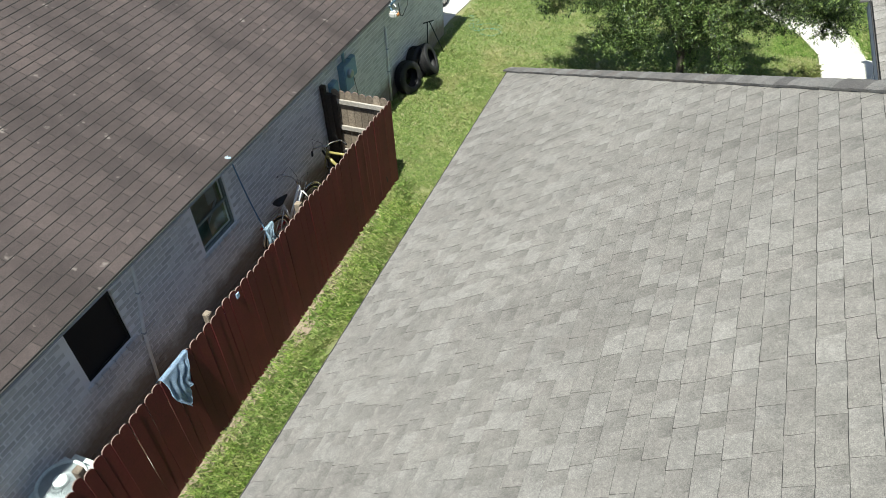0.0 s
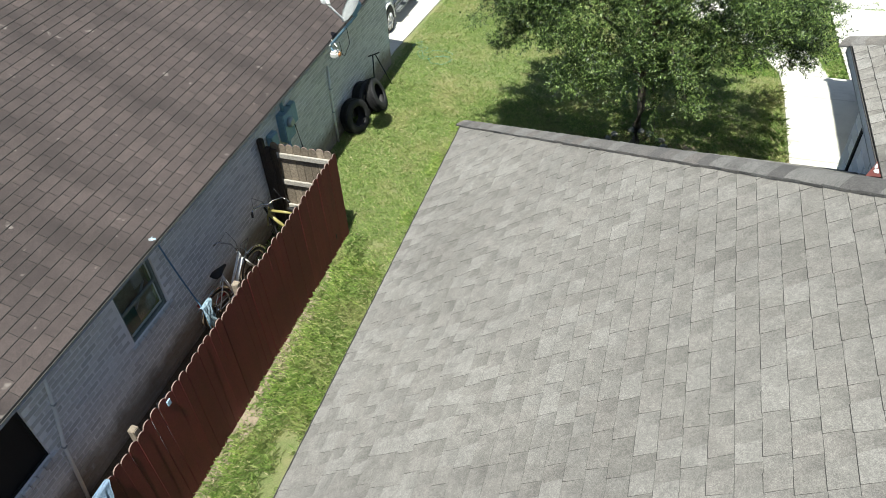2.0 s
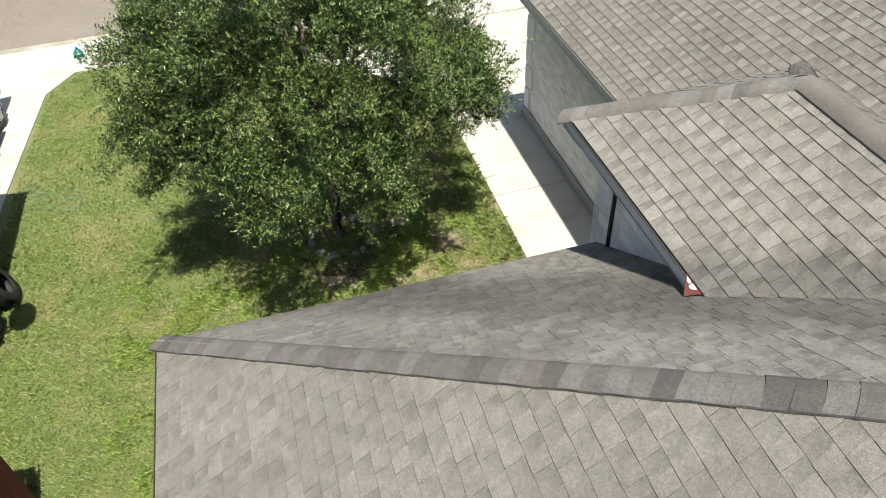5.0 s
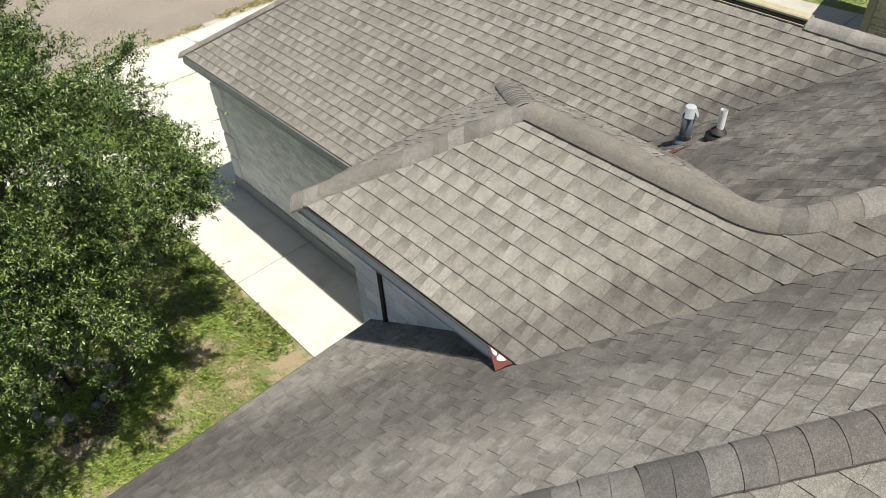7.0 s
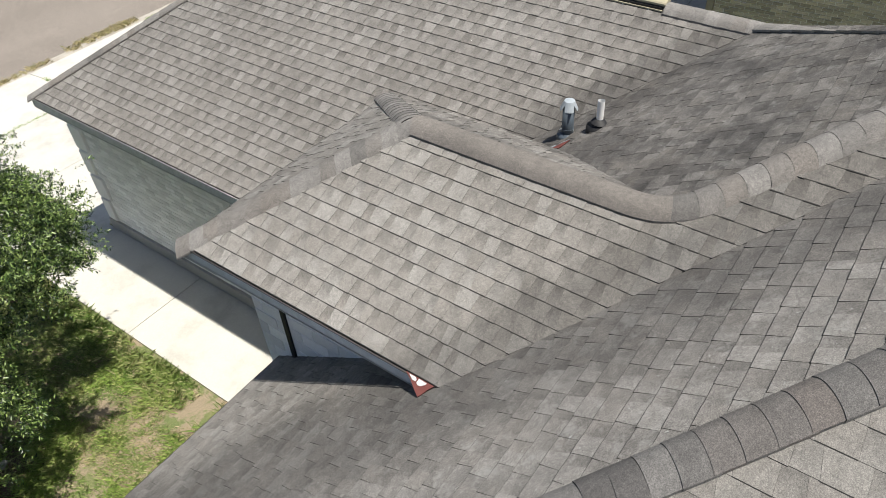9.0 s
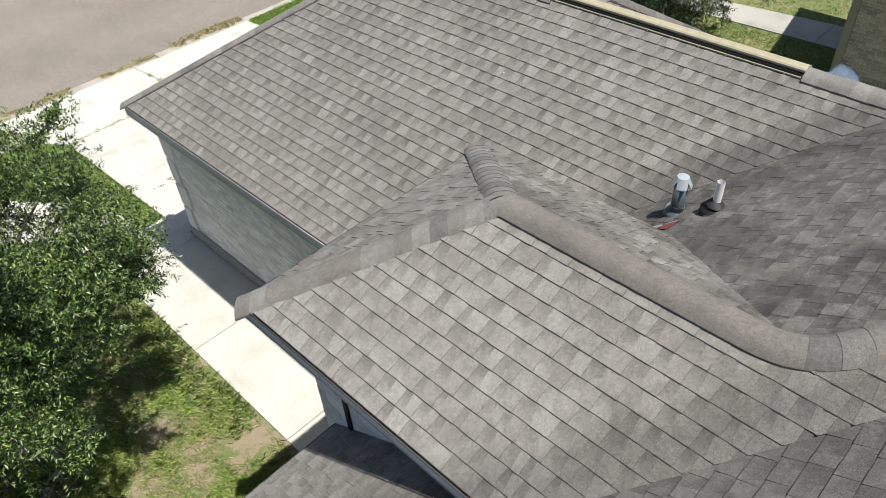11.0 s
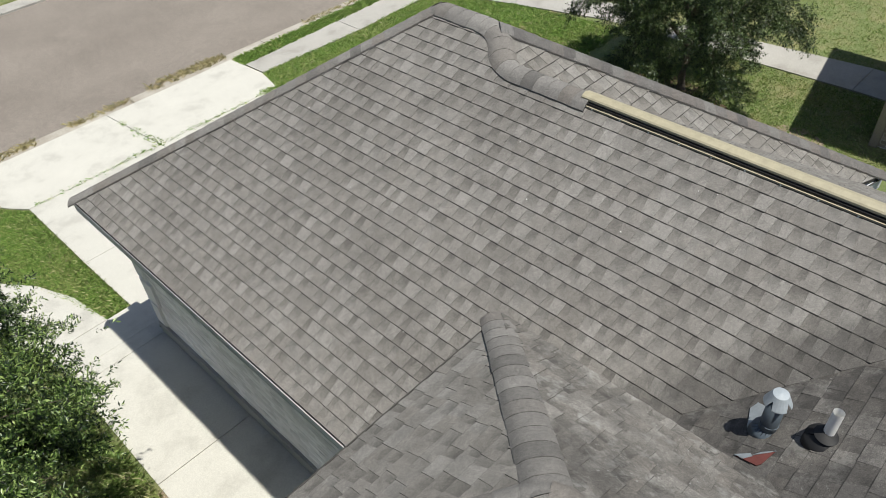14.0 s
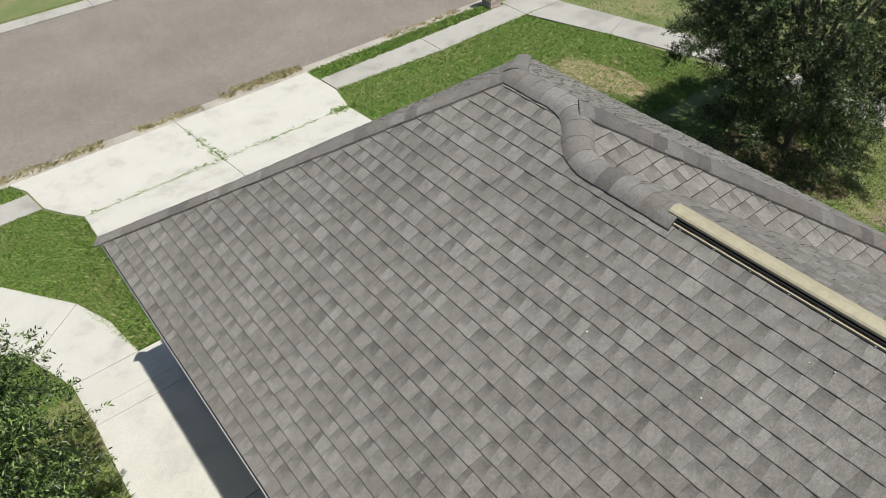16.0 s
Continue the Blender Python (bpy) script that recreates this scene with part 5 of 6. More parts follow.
    part("crank_arm", tube(bmesh.new(), [bb + Vector((-0.12, 0.07, 0.12)), bb + Vector((0, 0.06, 0)), bb + Vector((0, -0.06, 0)), bb + Vector((0.12, -0.07, -0.12))], 0.01, 6), M_CHROME, crank)
    for s in (-1, 1):
        part("pedal", boxed(*[v for a, b in zip(bb + Vector((0.12 * -s, 0.1 * s, 0.12 * s)), (0.045, 0.035, 0.012)) for v in (a - b, a + b)], 0.004), M_CHROME, crank)
    part("chain_guard", tube(bmesh.new(), [bb + Vector((0.06, 0.065, 0.07)), bb + Vector((-0.2, 0.065, 0.1)), rear + Vector((0.05, 0.065, 0.05))], [0.03, 0.02, 0.015], 8), accent_m, t, "coloured chain guard")
    if step_through:
        rack = bmesh.new()
        for s in (-0.05, 0.0, 0.05):
            tube(rack, [seat + Vector((-0.05, s, -0.06)), rear + Vector((-0.28, s, R + 0.09))], 0.005, 6)
        for s in (-0.06, 0.06):
            tube(rack, [rear + Vector((0, s, 0)), rear + Vector((-0.16, s, R + 0.09))], 0.005, 6)
        part("luggage_rack", rack, M_CHROME, t)
        part("reflector", tube(bmesh.new(), [rear + Vector((-0.3, 0, R + 0.05)), rear + Vector((-0.32, 0, R + 0.05))], 0.03, 10), M_BIKE_RED, t)
    # turn the bars, the fork and the front wheel about the head tube
    turn = Matrix.Translation(head) @ Matrix.Rotation(radians(steer), 4, "Z") @ Matrix.Translation(-head)
    for o in t.children_recursive:
        xs_ = [v.co.x for v in o.data.vertices]
        if min(xs_) > 0.45 and o.name.split(".")[0] not in ("frame", "pedal", "crank_arm", "chainring", "chain_guard"):
            o.data.transform(turn)
    t.matrix_basis = m
    return t


M_BIKE_WHITE = flat("white_bicycle_paint", (0.8, 0.8, 0.8), 0.25)
M_BIKE_RED = flat("red_bicycle_paint", (0.35, 0.03, 0.03), 0.35)
M_BIKE_YELLOW = flat("yellow_bicycle_paint", (0.32, 0.285, 0.1), 0.3)
bicycle("white and red bicycle with silver mudguards leaning behind the fence", pose(-5.53, 7.38, 0.0, 0, 1, 0) @ pose(0, 0, 0, 0, 0, 84), M_BIKE_WHITE, M_BIKE_RED, step_through=True)
bicycle("yellow mountain bicycle with black tyres standing by the gate", pose(-4.72, 9.36, 0.0, 4, 0, 0) @ pose(0, 0, 0, 0, 0, 187), M_BIKE_YELLOW, flat("teal_paint", (0.05, 0.2, 0.18), 0.4), fenders=False, steer=-50.0)


# ---- tyres, unit, cloth, stones and stand ----
def tyre(m, label, rim=False):
    t = thing("tyre", (0, 0, 0), label, "tyre", "old tyres by the wall")
    bm = bmesh.new()
    prof = [(0.2, -0.1), (0.23, -0.115), (0.31, -0.115), (0.345, -0.09), (0.35, 0.0), (0.345, 0.09), (0.31, 0.115), (0.23, 0.115), (0.2, 0.1), (0.22, 0.085), (0.3, 0.09), (0.325, 0.0), (0.3, -0.09), (0.22, -0.085)]
    n = 40
    rows = [[bm.verts.new((r * math.cos(2 * math.pi * i / n), r * math.sin(2 * math.pi * i / n), z)) for r, z in prof] for i in range(n)]
    for i in range(n):
        for k in range(len(prof)):
            bm.faces.new((rows[i][k], rows[(i + 1) % n][k], rows[(i + 1) % n][(k + 1) % len(prof)], rows[i][(k + 1) % len(prof)])).smooth = True
    bmesh.ops.recalc_face_normals(bm, faces=bm.faces)
    body = part("casing", bm, M_BLACK, t)
    bm = bmesh.new()
    for i in range(44):
        a = 2 * math.pi * i / 44
        for z, s in ((-0.055, 1), (0.055, -1)):
            box(bm, 0.342, 0.36, -0.016, 0.016, z - 0.035, z + 0.035, 0.0, pose(0, 0, 0, 0, 0, math.degrees(a) + s * 3))
    part("tread", bm, M_BLACK, body)
    t.matrix_basis = m
    return t


tyre(pose(-5.5, 12.95, 0.33, 0, 76, -14), "worn black tyre leaning on the brick wall")
tyre(pose(-5.38, 13.82, 0.34, 0, 66, 12), "worn black tyre with deep tread leaning on another")
tyre(pose(-5.56, 13.62, 0.34, 0, 80, -4), "worn black tyre standing against the brick wall")

# flat fan well disc, the shade of the recess put into its greyer colour
M_FAN_WELL = flat("shaded_fan_well", (0.4, 0.47, 0.48), 0.7)
ac = thing("air_conditioner", (-5.38, 2.35, 0), "pale green grey air conditioner unit with a round fan grille", "air conditioner")
M_AC = flat("pale_green_grey_paint", (0.68, 0.77, 0.76), 0.5)
part("body", boxed(-5.72, -5.0, 1.9, 2.76, 0.05, 0.72, 0.12), M_AC, ac)
part("plinth", boxed(-5.73, -4.96, 1.86, 2.8, -0.02, 0.06, 0.01), M_FOUNDATION, ac)
part("fan_shroud", ring(bmesh.new(), (-5.37, 2.35, 0.73), (0, 0, 1), 0.28, 0.025, 32, 8), M_AC, ac)
bm = bmesh.new()
for k in range(56):
    a = 2 * math.pi * k / 56
    tube(bm, [(-5.37 + 0.07 * math.cos(a), 2.35 + 0.07 * math.sin(a), 0.775), (-5.37 + 0.28 * math.cos(a), 2.35 + 0.28 * math.sin(a), 0.74)], 0.0035, 4)
grille = part("fan_grille", bm, M_GALV, ac, "radial wire fan grille")
part("motor_cover", tube(bmesh.new(), [(-5.37, 2.35, 0.75), (-5.37, 2.35, 0.79)], [0.09, 0.08], 20), M_AC, grille)
part("fan_well", tube(bmesh.new(), [(-5.37, 2.35, 0.7), (-5.37, 2.35, 0.728)], 0.26, 24), M_FAN_WELL, ac)


def cloth(name, label, x, y0, y1, ztop, drop, material, seed):
    t = thing(name, (x, (y0 + y1) / 2, ztop), label, "clothing")
    bm = bmesh.new()
    r = random.Random(seed)
    nu, nv = 26, 34
    grid_ = []
    for i in range(nu + 1):
        u = i / nu
        row = []
        for j in range(nv + 1):
            v = j / nv
            narrow = 1 - 0.75 * max(0.0, v - 0.2)
            yy = (y0 + y1) / 2 + (u - 0.5) * (y1 - y0) * narrow + 0.05 * math.sin(v * 5 + 1.0) + 0.10 * v
            fold = 0.03 * math.sin(u * 9 + v * 4 + seed) + 0.012 * math.sin(u * 19 - v * 7) + 0.02 * noise.noise(Vector((u * 6, v * 5, seed)))
            if v < 0.2:
                s = v / 0.2
                xx, zz = x - 0.06 * (1 - s) - 0.02 + 0.05 * s, ztop - 0.1 * (1 - s) + 0.035 * math.sin(math.pi * min(1, s))
            else:
                s = (v - 0.2) / 0.8
                ragged = 0.8 + 0.2 * math.sin(u * 5.0 + 0.6)
                xx, zz = x + 0.035 + abs(fold) * min(1.0, 4 * s) + 0.02 * s, ztop - s * drop * ragged
            row.append(bm.verts.new((xx, yy, zz)))
        grid_.append(row)
    for i in range(nu):
        for j in range(nv):
            bm.faces.new((grid_[i][j], grid_[i + 1][j], grid_[i + 1][j + 1], grid_[i][j + 1])).smooth = True
    bmesh.ops.solidify(bm, geom=bm.faces[:], thickness=0.006)
    part("fabric", bm, material, t)
    return t


cloth("jeans", "washed light blue jeans hung over the fence", -4.40, 3.34, 3.82, 1.77, 0.7, M_DENIM, 3)
cloth("rag", "pale blue rag hung by the wall", -5.36, 6.82, 7.05, 0.9, 0.5, M_TORN, 8)


def rock(name, label, at, size, material, seed, group=""):
    bm = bmesh.new()
    bmesh.ops.create_icosphere(bm, subdivisions=2, radius=1.0)
    for v in bm.verts:
        k = 1 + 0.35 * noise.noise(v.co * 1.6 + Vector((seed, seed * 2, 0)))
        v.co = Vector((v.co.x * size[0] * k, v.co.y * size[1] * k, max(v.co.z * size[2] * k, -size[2] * 0.6))) + Vector((0, 0, size[2] * 0.55))
    for f in bm.faces:
        f.smooth = False
    o = part(name, bm, material)
    o.location = at
    return tagged(o, label, "stone", group)


rs = random.Random(5)
M_RING_STONE = surface("dark_grey_stone", [(0.3, (0.14, 0.14, 0.11)), (0.7, (0.34, 0.33, 0.29))], 25.0, 4.0, 0.95, 0.0, 0.006, 0.5)
for i in range(13):
    a = 2 * math.pi * i / 13 + rs.uniform(-0.15, 0.15)
    rock("stone", "rough dark grey stone in the ring round the tree", (0.12 + 0.55 * math.cos(a), 13.62 + 0.5 * math.sin(a), 0.0), (rs.uniform(0.06, 0.1), rs.uniform(0.06, 0.1), rs.uniform(0.04, 0.07)), M_RING_STONE, i, "stones round the tree")
for i, (x, yy, s) in enumerate(((-5.55, 5.75, 0.1), (-5.0, 3.2, 0.12), (-5.5, 5.0, 0.07), (-5.45, 6.4, 0.08), (-5.5, 4.3, 0.06), (-4.66, 7.6, 0.09))):
    rock("stone", "pale rubble lying between wall and fence", (x, yy, 0.0), (s, s * 0.8, s * 0.7), M_STONE, 40 + i, "rubble behind the fence")
tag_ = thing("plastic_scrap", (-4.385, 4.95, 1.6), "pale blue plastic scrap caught on the fence", "scrap")
part("scrap", boxed(-4.398, -4.38, 4.92, 4.98, 1.6, 1.68, 0.004), M_DENIM, tag_)

stand = thing("metal_stand", (-5.6, 14.5, 0), "thin dark metal stand with a crossbar by the wall", "stand")
part("upright", tube(bmesh.new(), [(-5.62, 14.35, 0), (-5.6, 14.42, 0.92)], 0.014, 8), M_CABLE, stand)
part("upright", tube(bmesh.new(), [(-5.4, 14.85, 0), (-5.58, 14.5, 0.92)], 0.012, 8), M_CABLE, stand)
part("crossbar", tube(bmesh.new(), [(-5.68, 14.36, 0.92), (-5.5, 14.56, 0.93)], 0.014, 8), M_CABLE, stand)


# ---- small litter ----
def heap(name, label, at, size, material, seed, category):
    """A crumpled soft heap with creased folds."""
    bm = bmesh.new()
    bmesh.ops.create_icosphere(bm, subdivisions=4, radius=1.0)
    for v in bm.verts:
        d = v.co.copy()
        k = 1 + 0.4 * noise.noise(d * 1.8 + Vector((seed, 0, 0))) + 0.22 * abs(noise.noise(d * 4.5 + Vector((0, seed, 0)))) + 0.1 * noise.noise(d * 11)
        v.co = Vector((d.x * size[0] * k, d.y * size[1] * k, max(d.z * size[2] * k, -0.01)))
    for f in bm.faces:
        f.smooth = True
    o = part(name, bm, material)
    o.location = at
    return tagged(o, label, category)


heap("clothes_heap", "crumpled grey lavender clothes heaped behind the fence", (-5.3, 5.15, 0.0), (0.2, 0.34, 0.3), surface("grey_lavender_cloth", [(0.3, (0.2, 0.19, 0.22)), (0.7, (0.42, 0.4, 0.45))], 20.0, 6.0, 0.95), 4.0, "clothes")
heap("clothes_heap", "crumpled dark grey clothes heaped against the wall", (-5.35, 5.85, 0.0), (0.22, 0.3, 0.2), surface("dark_grey_cloth", [(0.3, (0.06, 0.06, 0.065)), (0.7, (0.2, 0.19, 0.18))], 20.0, 6.0, 0.95), 7.0, "clothes")
# teal line left tangled on the grass
rl = random.Random(77)
pts, ang = [], 0.0
px_, py_ = -4.75, 16.2
for i in range(70):
    ang += rl.uniform(-0.9, 1.15)
    px_ += 0.09 * math.cos(ang)
    py_ += 0.09 * math.sin(ang)
    px_ += (-4.75 - px_) * 0.06
    py_ += (16.2 - py_) * 0.06
    pts.append((px_, py_, 0.045 + rl.uniform(0, 0.02)))
line = part("tangled_line", tube(bmesh.new(), pts, 0.0035, 5), flat("teal_plastic", (0.1, 0.33, 0.28), 0.5))
tagged(line, "thin teal plastic line lying tangled on the grass", "line")
# white flecks of debris caught on the garage slope
bm = bmesh.new()
for i in range(12):
    fx_, fy_ = rl.uniform(4.6, 7.0), rl.uniform(8.8, 14.5)
    m_ = pose(fx_, fy_, PLANES["garage"](fx_, fy_) + 0.018, 0, -31, rl.uniform(0, 360))
    box(bm, -0.004, 0.004, -rl.uniform(0.003, 0.009), 0.004, -0.007, -0.004, 0.0, m_)
tagged(part("debris", bm, M_PIPE_WHITE), "white flecks of debris on the garage roof", "debris", kind="stuff")
# ---- parked car on the neighbour's driveway ----
M_CAR = flat("white_car_paint", (0.74, 0.76, 0.74), 0.22, 0.0, 0.04)
M_CAR_GREY = flat("grey_lower_trim", (0.16, 0.17, 0.17), 0.5)
M_CAR_GLASS = mat("car_glass")
M_CAR_GLASS[3].inputs["Base Color"].default_value = (0.012, 0.016, 0.016, 1)
M_CAR_GLASS[3].inputs["Roughness"].default_value = 0.05
M_CAR_GLASS[3].inputs["Specular IOR Level"].default_value = 0.2
M_CAR_GLASS = M_CAR_GLASS[0]
M_ALLOY = flat("silver_alloy", (0.55, 0.55, 0.55), 0.35, 0.7)
M_LAMP_CLEAR = flat("clear_lamp", (0.7, 0.7, 0.68), 0.1)
M_LAMP_RED = flat("red_lamp", (0.35, 0.01, 0.01), 0.2)


def car_shell(profile, half_widths, material):
    """A closed shell from a side outline (y, z) and the half width at each of its points, mirrored over the middle plane."""
    bm = bmesh.new()
    lft = [bm.verts.new((-w, y, z)) for (y, z), w in zip(profile, half_widths)]
    rgt = [bm.verts.new((w, y, z)) for (y, z), w in zip(profile, half_widths)]
    n = len(profile)
    for i in range(n):
        j = (i + 1) % n
        bm.faces.new((lft[i], lft[j], rgt[j], rgt[i]))
    bm.faces.new(lft[::-1])
    bm.faces.new(rgt)
    bmesh.ops.recalc_face_normals(bm, faces=bm.faces)
    es = [e for e in bm.edges if abs(e.verts[0].co.x - e.verts[1].co.x) < 0.2]
    bmesh.ops.bevel(bm, geom=es, offset=0.035, segments=3, affect="EDGES", clamp_overlap=True)
    for f in bm.faces:
        f.smooth = f.calc_area() < 0.06
    return bm


def suv(m):
    c = thing("car", (0, 0, 0), "white off-road estate car with dark windows parked on the driveway", "car")
    # nose towards -y; y = 0 at the front bumper
    lower = [(0.0, 0.42), (0.0, 0.72), (0.06, 0.92), (0.5, 1.0), (1.15, 1.04), (4.38, 1.06), (4.42, 0.7), (4.4, 0.42), (4.2, 0.32), (0.15, 0.3)]
    part("body", car_shell(lower, [0.78, 0.84, 0.84, 0.87, 0.89, 0.88, 0.87, 0.84, 0.86, 0.84], M_CAR), None, c)
    upper = [(1.12, 1.03), (1.74, 1.46), (1.9, 1.51), (4.0, 1.53), (4.18, 1.49), (4.36, 1.06)]
    part("cabin", car_shell(upper, [0.86, 0.69, 0.66, 0.66, 0.67, 0.85], M_CAR), None, c)

    def side_x(z):
        return 0.865 - (z - 1.04) * 0.42

    def pane(pts):
        for s in (-1, 1):
            bm = bmesh.new()
            out = [bm.verts.new((s * (side_x(z) + 0.012), y, z)) for y, z in pts]
            inn = [bm.verts.new((s * (side_x(z) - 0.02), y, z)) for y, z in pts]
            bm.faces.new(out if s > 0 else out[::-1])
            bm.faces.new(inn[::-1] if s > 0 else inn)
            for i in range(len(pts)):
                j = (i + 1) % len(pts)
                bm.faces.new((out[i], inn[i], inn[j], out[j]))
            bmesh.ops.recalc_face_normals(bm, faces=bm.faces)
            part("side_window", bm, M_CAR_GLASS, c, "dark tinted window")

    pane([(1.42, 1.1), (1.84, 1.42), (2.28, 1.44), (2.32, 1.1)])
    pane([(2.42, 1.1), (2.38, 1.44), (3.16, 1.45), (3.26, 1.1)])
    pane([(3.36, 1.1), (3.28, 1.45), (4.02, 1.45), (4.2, 1.12)])

    def cross_pane(a, b, wa, wb, name):
        bm = bmesh.new()
        (ya, za), (yb, zb_) = a, b
        vs = [bm.verts.new(p) for p in ((-wa, ya, za), (wa, ya, za), (wb, yb, zb_), (-wb, yb, zb_))]
        bm.faces.new(vs)
        bmesh.ops.solidify(bm, geom=bm.faces[:], thickness=0.02)
        part(name, bm, M_CAR_GLASS, c, "dark glass")

    cross_pane((1.17, 1.1), (1.7, 1.45), 0.78, 0.64, "windscreen")
    cross_pane((4.36, 1.12), (4.2, 1.45), 0.78, 0.62, "rear_window")
    for y in (0.78, 3.28):
        for s in (-1, 1):
            hub = Vector((s * 0.78, y, 0.36))
            part("wheel_arch", tube(bmesh.new(), [hub + Vector((s * 0.1, math.cos(a) * 0.43, math.sin(a) * 0.43 - 0.02)) for a in [math.radians(d) for d in range(-5, 190, 13)]], 0.035, 8), M_CAR, c)
            well = part("wheel_well", tube(bmesh.new(), [hub + Vector((s * 0.085, 0, 0)), hub + Vector((s * 0.108, 0, 0))], 0.42, 28), M_BLACK, c)
            w = part("wheel", tube(bmesh.new(), [hub + Vector((-s * 0.1, 0, 0)), hub + Vector((s * 0.1, 0, 0)), hub + Vector((s * 0.14, 0, 0))], [0.36, 0.36, 0.33], 32), M_BLACK, c, "black tyre")
            rim = part("rim", tube(bmesh.new(), [hub + Vector((s * 0.13, 0, 0)), hub + Vector((s * 0.15, 0, 0))], [0.22, 0.2], 24), M_ALLOY, w, "silver alloy rim")
            for k in range(5):
                a = 2 * math.pi * k / 5
                part("spoke", tube(bmesh.new(), [hub + Vector((s * 0.155, 0, 0)), hub + Vector((s * 0.155, math.cos(a) * 0.2, math.sin(a) * 0.2))], [0.04, 0.028], 6), M_ALLOY, w)
    for s in (-1, 1):
        part("running_board", boxed(min(s * 0.86, s * 1.0), max(s * 0.86, s * 1.0), 1.3, 2.85, 0.36, 0.43, 0.02), M_CAR_GREY, c, "dark running board")
        part("lower_trim", boxed(min(s * 0.86, s * 0.9), max(s * 0.86, s * 0.9), 1.25, 2.8, 0.5, 0.6, 0.012), M_CAR_GREY, c)
        mir = part("mirror", boxed(min(s * 0.86, s * 1.08), max(s * 0.86, s * 1.08), 1.4, 1.58, 1.04, 1.2, 0.05), M_BLACK, c, "black door mirror")
        part("roof_rail", tube(bmesh.new(), [(s * 0.58, 2.0, 1.52), (s * 0.58, 2.1, 1.58), (s * 0.58, 3.9, 1.6), (s * 0.58, 4.05, 1.54)], 0.03, 8), M_CAR_GREY, c)
        part("headlamp", boxed(min(s * 0.5, s * 0.8), max(s * 0.5, s * 0.8), -0.01, 0.05, 0.72, 0.86, 0.02), M_LAMP_CLEAR, c)
        part("tail_lamp", boxed(min(s * 0.72, s * 0.86), max(s * 0.72, s * 0.86), 4.38, 4.43, 0.78, 1.04, 0.015), M_LAMP_RED, c)
        for y in (2.12, 3.05):
            part("door_handle", boxed(min(s * 0.885, s * 0.915), max(s * 0.885, s * 0.915), y, y + 0.16, 0.93, 0.965, 0.008), M_BLACK, c)
        for y in (1.25, 2.36, 3.3):
            part("door_gap", boxed(min(s * 0.88, s * 0.893), max(s * 0.88, s * 0.893), y, y + 0.012, 0.5, 1.03), M_BLACK, c)
    for y in (2.3, 3.0, 3.7):
        part("roof_bar", tube(bmesh.new(), [(-0.58, y, 1.585), (0.58, y, 1.585)], 0.016, 8), M_CAR_GREY, c)
    part("bumper", boxed(-0.84, 0.84, -0.06, 0.08, 0.4, 0.6, 0.04), M_CAR_GREY, c)
    part("bumper", boxed(-0.84, 0.84, 4.36, 4.5, 0.42, 0.62, 0.04), M_CAR, c)
    part("grille", boxed(-0.45, 0.45, -0.015, 0.03, 0.68, 0.86, 0.01), M_BLACK, c)
    part("number_plate", boxed(-0.2, 0.2, 4.5, 4.51, 0.66, 0.78), M_DISH, c)
    c.matrix_basis = m
    return c


suv(pose(-7.25, 16.62, ground_z(0, 18.5) + 0.06, -2.3, 0, 1.5))

# ---- hydrant and street post ----
hyd = thing("fire_hydrant", (-5.05, 22.7, -0.42), "fire hydrant with green bonnet, blue cap and white base", "hydrant")
M_HYD = flat("green_hydrant_paint", (0.03, 0.17, 0.12), 0.4)
hx, hy, hz = -5.05, 22.7, -0.42
part("barrel", tube(bmesh.new(), [(hx, hy, hz), (hx, hy, hz + 0.040), (hx, hy, hz + 0.040), (hx, hy, hz + 0.297)], [0.12, 0.12, 0.085, 0.085], 20), M_WHITE_PVC, hyd, "white painted barrel")
part("bonnet", tube(bmesh.new(), [(hx, hy, hz + 0.297), (hx, hy, hz + 0.330), (hx, hy, hz + 0.330), (hx, hy, hz + 0.396), (hx, hy, hz + 0.436)], [0.12, 0.12, 0.1, 0.085, 0.04], 20), M_HYD, hyd)
part("cap", tube(bmesh.new(), [(hx, hy, hz + 0.436), (hx, hy, hz + 0.482)], 0.035, 10), flat("blue_paint", (0.03, 0.2, 0.5), 0.4), hyd)
for d in ((1, 0), (-1, 0), (0, -1)):
    part("nozzle", tube(bmesh.new(), [(hx + d[0] * 0.07, hy + d[1] * 0.07, hz + 0.238), (hx + d[0] * 0.13, hy + d[1] * 0.13, hz + 0.238)], 0.04, 12), M_HYD, hyd)
post = thing("mailbox_post", (16.75, 23.75, -0.42), "short tan brick mailbox pillar by the street", "mailbox pillar")
for r in range(14):
    for k, (x0, x1, y0, y1) in enumerate(((0, 0.2, 0, 0.1), (0.2, 0.4, 0, 0.1), (0, 0.2, 0.3, 0.4), (0.2, 0.4, 0.3, 0.4), (0, 0.1, 0.1, 0.3), (0.3, 0.4, 0.1, 0.3))):
        z = -0.42 + r * 0.075
        part("brick", boxed(16.55 + x0 + 0.004, 16.55 + x1 - 0.004, 23.55 + y0 + 0.004, 23.55 + y1 - 0.004, z, z + 0.066), M_BRICK_TAN, post)
part("core", boxed(16.57, 16.93, 23.57, 23.93, -0.44, 0.62), M_MORTAR, post)
part("coping", boxed(16.51, 16.99, 23.51, 23.99, 0.62, 0.7, 0.015), M_STONE, post)

